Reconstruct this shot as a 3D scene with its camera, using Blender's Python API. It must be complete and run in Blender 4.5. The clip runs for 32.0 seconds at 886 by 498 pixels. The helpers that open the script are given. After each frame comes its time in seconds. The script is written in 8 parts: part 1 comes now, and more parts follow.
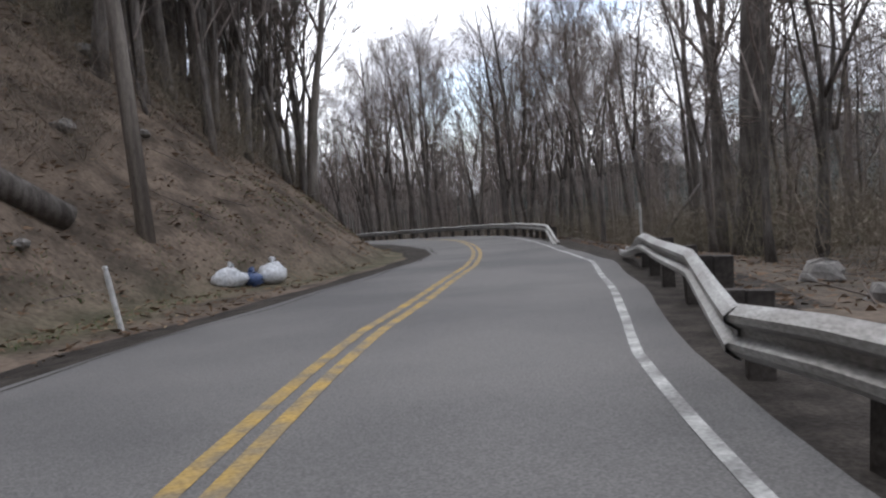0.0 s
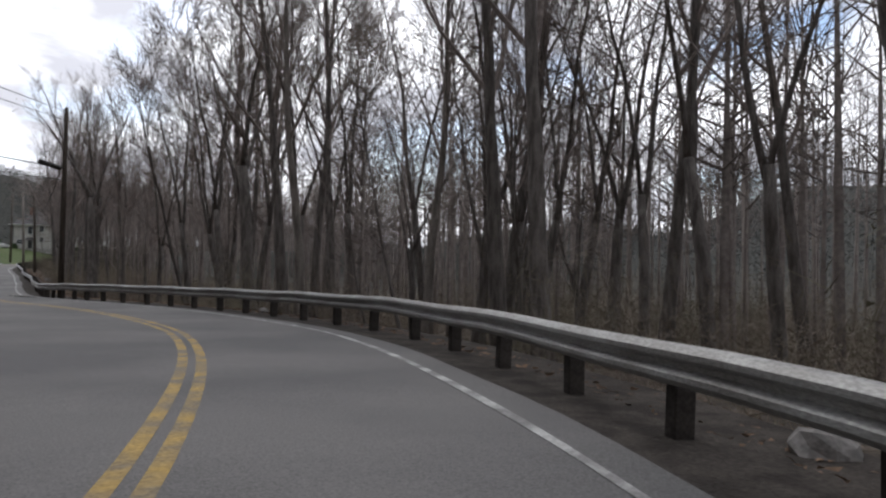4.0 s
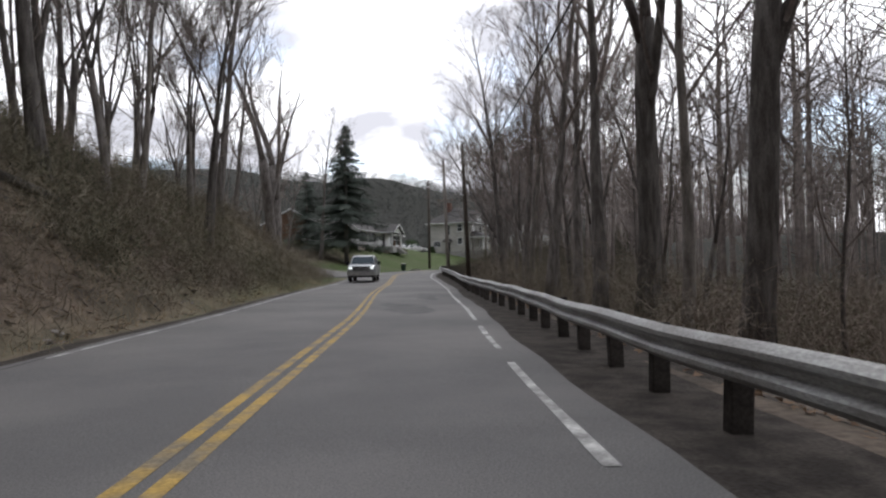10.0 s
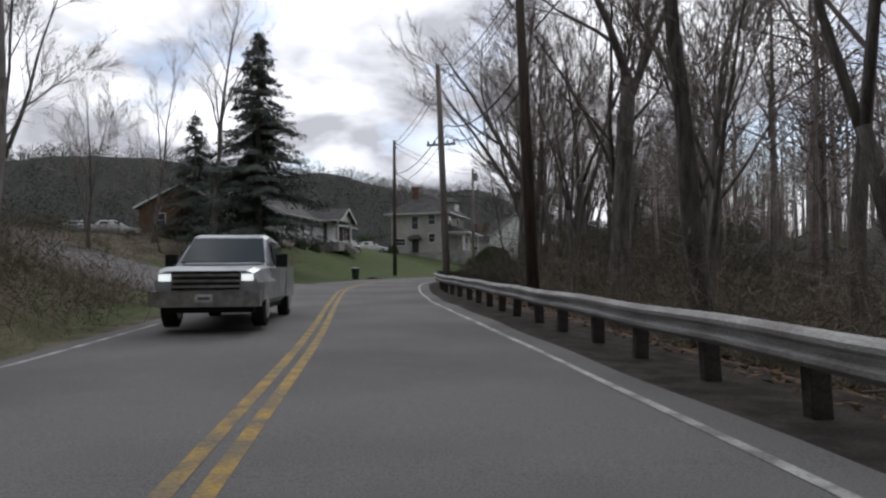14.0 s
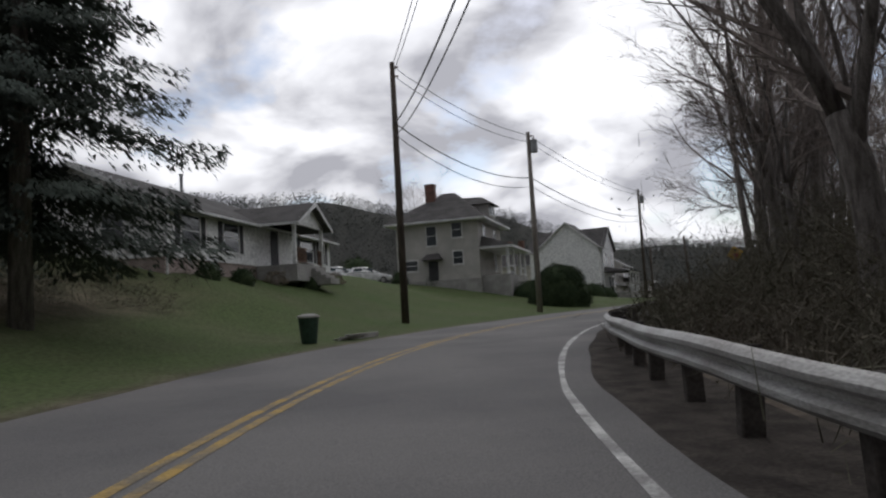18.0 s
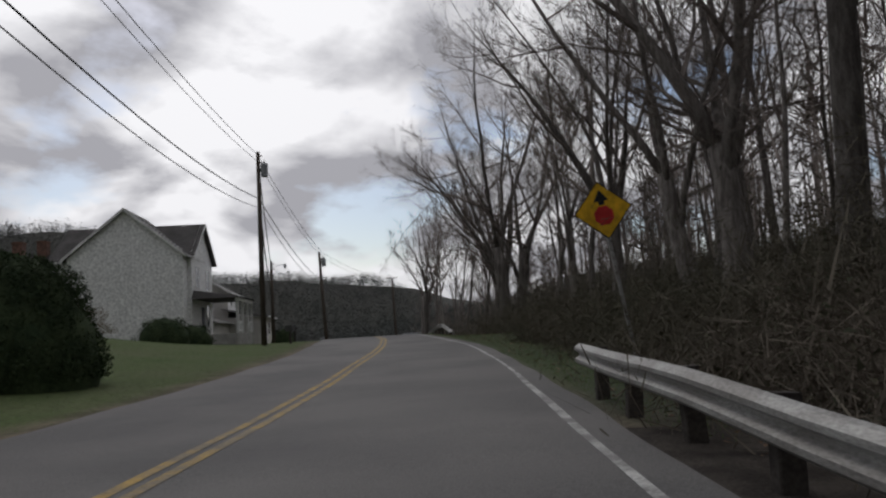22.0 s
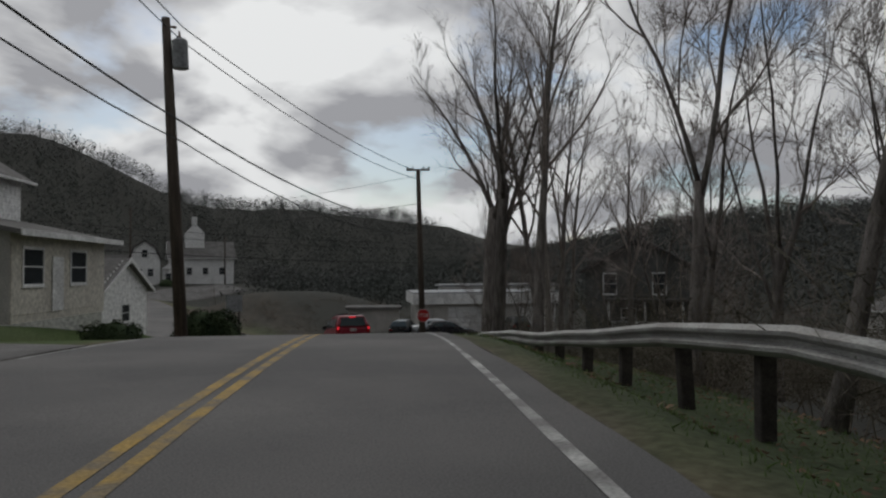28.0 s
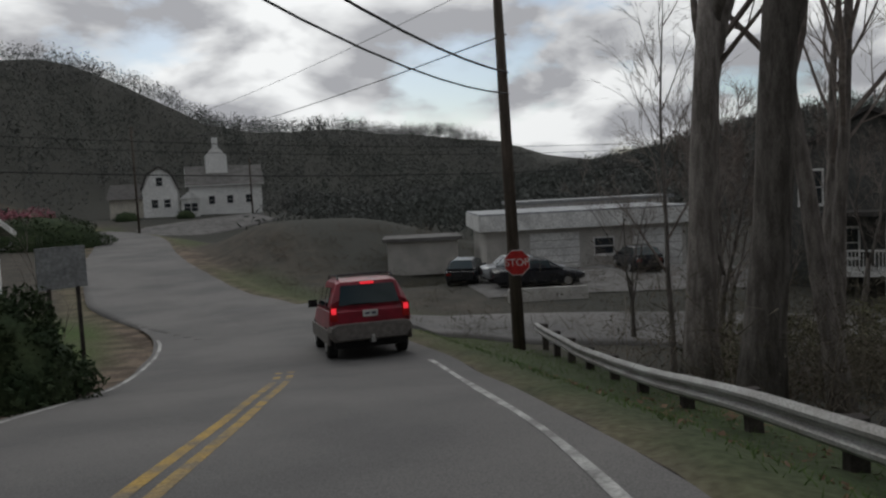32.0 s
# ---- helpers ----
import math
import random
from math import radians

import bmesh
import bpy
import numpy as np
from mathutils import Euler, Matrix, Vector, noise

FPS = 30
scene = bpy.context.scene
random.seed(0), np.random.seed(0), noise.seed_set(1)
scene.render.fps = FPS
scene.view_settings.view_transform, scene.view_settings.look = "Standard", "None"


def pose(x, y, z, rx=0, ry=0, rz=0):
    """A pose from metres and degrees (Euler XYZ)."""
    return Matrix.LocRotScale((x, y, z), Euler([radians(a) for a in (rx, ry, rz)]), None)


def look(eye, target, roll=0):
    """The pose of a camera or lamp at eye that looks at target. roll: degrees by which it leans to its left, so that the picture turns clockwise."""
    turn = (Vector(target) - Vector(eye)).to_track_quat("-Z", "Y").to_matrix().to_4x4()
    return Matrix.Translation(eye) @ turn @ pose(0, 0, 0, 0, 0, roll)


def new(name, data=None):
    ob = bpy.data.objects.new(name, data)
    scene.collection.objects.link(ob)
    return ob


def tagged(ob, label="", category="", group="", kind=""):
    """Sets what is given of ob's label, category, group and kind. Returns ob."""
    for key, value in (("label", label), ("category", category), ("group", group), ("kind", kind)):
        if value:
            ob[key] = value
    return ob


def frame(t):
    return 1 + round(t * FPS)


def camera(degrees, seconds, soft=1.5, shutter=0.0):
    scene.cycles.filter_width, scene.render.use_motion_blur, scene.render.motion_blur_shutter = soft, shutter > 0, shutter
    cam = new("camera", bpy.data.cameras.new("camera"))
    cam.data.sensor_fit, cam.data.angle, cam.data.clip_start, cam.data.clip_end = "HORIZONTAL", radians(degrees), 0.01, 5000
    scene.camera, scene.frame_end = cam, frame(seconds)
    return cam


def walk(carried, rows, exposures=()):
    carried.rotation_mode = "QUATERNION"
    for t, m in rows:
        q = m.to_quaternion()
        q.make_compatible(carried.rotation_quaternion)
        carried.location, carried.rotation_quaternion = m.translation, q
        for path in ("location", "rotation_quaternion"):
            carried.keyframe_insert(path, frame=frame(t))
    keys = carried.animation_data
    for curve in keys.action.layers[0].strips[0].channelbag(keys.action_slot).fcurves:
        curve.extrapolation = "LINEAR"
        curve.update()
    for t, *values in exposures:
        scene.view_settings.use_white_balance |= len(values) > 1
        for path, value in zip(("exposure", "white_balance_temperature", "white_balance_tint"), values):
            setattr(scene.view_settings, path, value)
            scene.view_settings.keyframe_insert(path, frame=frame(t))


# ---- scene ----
# ---- camera and its drive ----
cam = camera(63.3, 32.0, soft=2.3)
PATH = [
 (0, (0.00, -0.00, 1.20), (10.44, 17.04, 0.33), -3.94),
 (0.5, (2.89, 4.24, 1.21), (15.34, 19.87, 0.47), -2.71),
 (1, (5.52, 7.68, 1.20), (19.63, 21.86, 1.02), 1.12),
 (1.5, (8.25, 11.12, 1.17), (23.32, 24.27, 1.42), 1.45),
 (2, (10.87, 14.85, 1.13), (25.80, 28.15, 1.07), 0.71),
 (2.5, (13.60, 18.43, 1.10), (28.20, 32.11, 1.17), 1.54),
 (3, (16.22, 22.19, 1.09), (30.12, 36.55, 1.70), 0.35),
 (3.5, (18.64, 26.10, 1.09), (31.56, 41.35, 1.82), -0.03),
 (4, (20.85, 30.14, 1.09), (32.55, 46.35, 1.67), 1.05),
 (4.5, (22.84, 34.32, 1.08), (33.15, 51.46, 1.08), 4.40),
 (5, (24.57, 38.73, 1.04), (33.43, 56.66, 1.22), 4.32),
 (5.5, (25.75, 43.60, 1.00), (32.25, 62.51, 1.23), 5.58),
 (6, (26.42, 48.49, 0.92), (30.48, 68.07, 1.14), 4.66),
 (6.5, (26.57, 53.19, 0.84), (27.83, 73.15, 1.18), 4.38),
 (7, (26.24, 57.67, 0.76), (25.13, 77.63, 1.36), 2.81),
 (7.5, (25.78, 61.61, 0.71), (23.04, 81.41, 1.23), 1.27),
 (8, (25.19, 65.41, 0.66), (22.03, 85.16, 0.63), -0.45),
 (8.5, (24.78, 69.50, 0.57), (23.13, 89.43, 0.72), -1.52),
 (9, (24.51, 73.77, 0.46), (24.51, 93.77, 0.99), -1.31),
 (9.5, (24.49, 78.22, 0.35), (25.72, 98.17, 1.22), -0.47),
 (10, (24.59, 82.79, 0.27), (26.77, 102.66, 0.94), -0.85),
 (10.5, (25.00, 87.34, 0.27), (27.73, 107.14, 1.09), -1.14),
 (11, (25.37, 92.10, 0.30), (28.26, 111.87, 1.18), -0.87),
 (11.5, (25.61, 96.88, 0.34), (28.78, 116.60, 1.35), -1.05),
 (12, (26.02, 101.48, 0.40), (29.06, 121.21, 1.71), -1.19),
 (12.5, (26.38, 106.07, 0.47), (29.24, 125.82, 1.80), -1.28),
 (13, (26.39, 110.42, 0.53), (29.49, 130.14, 1.85), -1.65),
 (13.5, (26.15, 114.51, 0.59), (29.48, 134.17, 2.02), -1.97),
 (14, (26.23, 118.67, 0.65), (29.82, 138.33, 1.47), -0.47),
 (14.5, (26.64, 122.88, 0.72), (30.40, 142.51, 1.39), 0.02),
 (15, (27.26, 127.07, 0.79), (31.04, 146.70, 1.60), -0.34),
 (15.5, (27.92, 131.18, 0.87), (31.48, 150.81, 2.30), -1.48),
 (16, (28.46, 135.11, 0.96), (31.48, 154.84, 2.34), -1.58),
 (16.5, (28.79, 139.01, 1.06), (31.73, 158.75, 2.37), -1.34),
 (17, (29.07, 143.09, 1.16), (32.02, 162.83, 2.53), -1.25),
 (17.5, (29.47, 147.49, 1.27), (32.50, 167.21, 2.73), -1.42),
 (18, (30.00, 152.18, 1.39), (33.42, 171.81, 3.14), -3.34),
 (18.5, (30.78, 156.79, 1.51), (35.49, 176.10, 3.79), -2.36),
 (19, (31.93, 161.21, 1.62), (38.23, 180.10, 3.44), -3.14),
 (19.5, (33.30, 165.44, 1.71), (41.30, 183.71, 3.27), -4.51),
 (20, (35.11, 169.71, 1.79), (44.70, 187.23, 2.90), -5.81),
 (20.5, (37.21, 173.82, 1.88), (48.00, 190.60, 3.29), -7.10),
 (21, (39.87, 178.13, 1.96), (51.79, 194.07, 3.86), -3.88),
 (21.5, (42.82, 182.48, 2.04), (55.21, 198.03, 4.05), -3.41),
 (22, (45.91, 186.70, 2.12), (58.75, 201.87, 4.28), -3.54),
 (22.5, (49.23, 190.75, 2.19), (62.55, 205.41, 4.87), -1.58),
 (23, (52.59, 194.74, 2.23), (66.48, 208.92, 4.63), -1.83),
 (23.5, (55.72, 198.50, 2.27), (69.67, 212.61, 4.82), 0.44),
 (24, (58.46, 202.05, 2.34), (72.16, 216.44, 4.57), -0.39),
 (24.5, (61.11, 205.38, 2.44), (74.49, 220.14, 4.13), -0.61),
 (25, (63.69, 208.78, 2.54), (76.74, 223.86, 4.08), -0.55),
 (25.5, (66.35, 212.47, 2.60), (79.06, 227.86, 3.89), -0.27),
 (26, (68.84, 216.14, 2.64), (81.30, 231.76, 3.66), 0.17),
 (26.5, (71.13, 219.65, 2.72), (83.45, 235.39, 3.46), 0.01),
 (27, (73.23, 222.87, 2.85), (85.45, 238.69, 3.55), 0.02),
 (27.5, (75.22, 225.93, 2.90), (87.39, 241.79, 3.60), 0.00),
 (28, (77.12, 228.84, 2.92), (89.26, 244.73, 3.55), -0.38),
 (28.5, (78.90, 231.58, 2.94), (91.04, 247.48, 3.23), -1.45),
 (29, (80.46, 233.99, 2.94), (92.59, 249.88, 3.34), -1.20),
 (29.5, (81.94, 236.28, 2.91), (94.03, 252.21, 3.32), -0.85),
 (30, (83.37, 238.55, 2.85), (95.51, 254.45, 2.88), -2.47),
 (30.5, (84.75, 240.65, 2.76), (96.50, 256.83, 2.36), -2.18),
 (31, (86.07, 242.80, 2.65), (97.46, 259.23, 2.24), -1.80),
 (31.5, (87.32, 244.86, 2.56), (98.56, 261.37, 1.47), -2.48),
 (32, (88.54, 246.77, 2.50), (99.46, 263.44, 0.95), -2.90),
]
EXPOSURES = [(0, 0.6, 6150, 11), (1, 0.4, 6150, 11), (2, 0.2, 6200, 11), (5, 0.32, 6300, 11), (7, 0.42, 6350, 11), (9, 0.4, 6350, 11), (11, 0.12, 6300, 11), (13, -0.15, 6250, 11),
             (17, -0.45, 6350, 11), (19, -0.7, 6350, 11), (23, -0.88, 6500, 11), (25, -1.0, 6520, 11), (26, -0.92, 6550, 10), (29, -1.1, 6500, 7), (30.5, -1.1, 6500, 7), (32, -0.8, 6500, 7)]
walk(cam, [(t, look(eye, target, roll)) for t, eye, target, roll in PATH], EXPOSURES)

# ---- sky and sun: bright broken cloud ----
SUN_ELEV, SUN_AZ = 42.0, 20.0          # azimuth in degrees from +y towards +x
world = bpy.data.worlds.new("overcast_sky")
scene.world = world
world.use_nodes = True
wn, wl = world.node_tree.nodes, world.node_tree.links
wn.clear()


def wnode(kind, **values):
    n = wn.new(kind)
    for key, value in values.items():
        if key in n.inputs:
            n.inputs[key].default_value = value
    return n


w_out, w_bg = wnode("ShaderNodeOutputWorld"), wnode("ShaderNodeBackground", Strength=0.1)
sky = wnode("ShaderNodeTexSky")
sky.sky_type, sky.sun_disc = "NISHITA", False
sky.sun_elevation, sky.sun_rotation = radians(SUN_ELEV), radians(SUN_AZ)
w_geo = wnode("ShaderNodeTexCoord")
w_sep, w_com = wnode("ShaderNodeSeparateXYZ"), wnode("ShaderNodeCombineXYZ")
w_add = wnode("ShaderNodeMath")
w_add.operation, w_add.inputs[1].default_value = "ADD", 0.34
w_dx, w_dy = wnode("ShaderNodeMath"), wnode("ShaderNodeMath")
w_dx.operation = w_dy.operation = "DIVIDE"
wl.new(w_geo.outputs["Generated"], w_sep.inputs[0])
wl.new(w_sep.outputs["Z"], w_add.inputs[0])
for ax, n in (("X", w_dx), ("Y", w_dy)):
    wl.new(w_sep.outputs[ax], n.inputs[0])
    wl.new(w_add.outputs[0], n.inputs[1])
    wl.new(n.outputs[0], w_com.inputs[ax])
cover = wnode("ShaderNodeTexNoise", Scale=2.1, Detail=6.0, Roughness=0.55)
shade = wnode("ShaderNodeTexNoise", Scale=2.3, Detail=7.0, Roughness=0.5, Distortion=0.3)
for n in (cover, shade):
    wl.new(w_com.outputs[0], n.inputs["Vector"])
r_cover, r_shade = wnode("ShaderNodeValToRGB"), wnode("ShaderNodeValToRGB")
r_cover.color_ramp.elements[0].position, r_cover.color_ramp.elements[1].position = 0.36, 0.46
r_shade.color_ramp.elements[0].position, r_shade.color_ramp.elements[1].position = 0.43, 0.57
r_shade.color_ramp.elements[0].color = (4.7, 4.7, 5.05, 1)
r_shade.color_ramp.elements[1].color = (11.1, 11.1, 11.3, 1)
wl.new(cover.outputs["Fac"], r_cover.inputs[0])
wl.new(shade.outputs["Fac"], r_shade.inputs[0])
w_mix = wnode("ShaderNodeMixRGB")
wl.new(r_cover.outputs[0], w_mix.inputs[0])
wl.new(sky.outputs[0], w_mix.inputs[1])
wl.new(r_shade.outputs[0], w_mix.inputs[2])
az, el = radians(SUN_AZ), radians(SUN_ELEV)
sun_from = Vector((math.sin(az) * math.cos(el), math.cos(az) * math.cos(el), math.sin(el)))
w_dot = wnode("ShaderNodeVectorMath")
w_dot.operation, w_dot.inputs[1].default_value = "DOT_PRODUCT", sun_from
wl.new(w_geo.outputs["Generated"], w_dot.inputs[0])
w_glow = wnode("ShaderNodeMapRange")
for key, value in (("From Min", -0.6), ("From Max", 1.0), ("To Min", 0.45), ("To Max", 1.55)):
    w_glow.inputs[key].default_value = value
wl.new(w_dot.outputs["Value"], w_glow.inputs["Value"])
w_lit = wnode("ShaderNodeMixRGB")
w_lit.blend_type, w_lit.inputs[0].default_value = "MULTIPLY", 1.0
wl.new(w_mix.outputs[0], w_lit.inputs[1])
wl.new(w_glow.outputs[0], w_lit.inputs[2])
wl.new(w_lit.outputs[0], w_bg.inputs["Color"])
wl.new(w_bg.outputs[0], w_out.inputs[0])

sun_data = bpy.data.lights.new("sun", "SUN")
sun_data.energy, sun_data.angle, sun_data.color = 0.5, radians(14), (1.0, 0.96, 0.9)
sun = new("sun", sun_data)
sun.matrix_world = look(sun_from * 300, (0, 0, 0))


# ---- materials ----
def material(name, base, rough=0.8, metal=0.0, second=None, scale=3.0, grain=40.0, bump=0.3, vary=0.0, contrast=(0.38, 0.62), stretch=None, spec=0.3, third=None, mask=None, shade_floor=None):
    """Two-scale noise between base and second, fine grain on top, bump, and variation from piece to piece."""
    m = bpy.data.materials.new(name)
    m.use_nodes = True
    nt = m.node_tree
    bsdf = nt.nodes["Principled BSDF"]
    bsdf.inputs["Roughness"].default_value, bsdf.inputs["Metallic"].default_value = rough, metal
    bsdf.inputs["Specular IOR Level"].default_value = spec
    tc, mp = nt.nodes.new("ShaderNodeTexCoord"), nt.nodes.new("ShaderNodeMapping")
    if stretch:
        mp.inputs["Scale"].default_value = stretch
    nt.links.new(tc.outputs["Object"], mp.inputs[0])
    big, fine = nt.nodes.new("ShaderNodeTexNoise"), nt.nodes.new("ShaderNodeTexNoise")
    big.inputs["Scale"].default_value, big.inputs["Detail"].default_value = scale, 5
    fine.inputs["Scale"].default_value, fine.inputs["Detail"].default_value = grain, 3
    for n in (big, fine):
        nt.links.new(mp.outputs[0], n.inputs["Vector"])
    ramp = nt.nodes.new("ShaderNodeValToRGB")
    ramp.color_ramp.elements[0].position, ramp.color_ramp.elements[1].position = contrast
    ramp.color_ramp.elements[0].color = (*base, 1)
    ramp.color_ramp.elements[1].color = (*(second or [c * 0.75 for c in base]), 1)
    nt.links.new(big.outputs["Fac"], ramp.inputs[0])
    colour = ramp.outputs[0]
    # mixes in a darker ground tone that stands for shade under trees
    if shade_floor:
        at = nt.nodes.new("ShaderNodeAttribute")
        at.attribute_name = "wood_shade"
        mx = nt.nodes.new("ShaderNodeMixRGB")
        mx.inputs[2].default_value = (*shade_floor, 1)
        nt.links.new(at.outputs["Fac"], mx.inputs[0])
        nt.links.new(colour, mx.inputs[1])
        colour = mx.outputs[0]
    if third:
        at = nt.nodes.new("ShaderNodeAttribute")
        at.attribute_name = mask
        mx = nt.nodes.new("ShaderNodeMixRGB")
        r2 = nt.nodes.new("ShaderNodeValToRGB")
        r2.color_ramp.elements[0].color, r2.color_ramp.elements[1].color = (*third[0], 1), (*third[1], 1)
        r2.color_ramp.elements[0].position, r2.color_ramp.elements[1].position = 0.35, 0.65
        nt.links.new(big.outputs["Fac"], r2.inputs[0])
        nt.links.new(at.outputs["Fac"], mx.inputs[0])
        nt.links.new(colour, mx.inputs[1])
        nt.links.new(r2.outputs[0], mx.inputs[2])
        colour = mx.outputs[0]
    spot = nt.nodes.new("ShaderNodeMapRange")
    spot.inputs["From Min"].default_value, spot.inputs["From Max"].default_value = 0.3, 0.7
    spot.inputs["To Min"].default_value, spot.inputs["To Max"].default_value = 0.72, 1.28
    nt.links.new(fine.outputs["Fac"], spot.inputs["Value"])
    mul = nt.nodes.new("ShaderNodeMixRGB")
    mul.blend_type, mul.inputs[0].default_value = "MULTIPLY", 1.0
    nt.links.new(colour, mul.inputs[1])
    nt.links.new(spot.outputs[0], mul.inputs[2])
    colour = mul.outputs[0]
    if vary:
        info, hsv = nt.nodes.new("ShaderNodeObjectInfo"), nt.nodes.new("ShaderNodeHueSaturation")
        rng_ = nt.nodes.new("ShaderNodeMapRange")
        rng_.inputs["To Min"].default_value, rng_.inputs["To Max"].default_value = 1 - vary, 1 + vary
        nt.links.new(info.outputs["Random"], rng_.inputs["Value"])
        nt.links.new(rng_.outputs[0], hsv.inputs["Value"])
        nt.links.new(colour, hsv.inputs["Color"])
        colour = hsv.outputs[0]
    nt.links.new(colour, bsdf.inputs["Base Color"])
    if bump:
        b = nt.nodes.new("ShaderNodeBump")
        b.inputs["Strength"].default_value, b.inputs["Distance"].default_value = bump, 0.02
        nt.links.new(fine.outputs["Fac"], b.inputs["Height"])
        nt.links.new(b.outputs[0], bsdf.inputs["Normal"])
    return m


def lamp_material(name, colour, strength):
    m = bpy.data.materials.new(name)
    m.use_nodes = True
    b = m.node_tree.nodes["Principled BSDF"]
    b.inputs["Base Color"].default_value = (*colour, 1)
    b.inputs["Emission Color"].default_value, b.inputs["Emission Strength"].default_value = (*colour, 1), strength
    return m


def glass_material(name, tint, rough=0.06):
    m = bpy.data.materials.new(name)
    m.use_nodes = True
    b = m.node_tree.nodes["Principled BSDF"]
    b.inputs["Base Color"].default_value = (*tint, 1)
    b.inputs["Roughness"].default_value, b.inputs["Specular IOR Level"].default_value = rough, 0.6
    return m


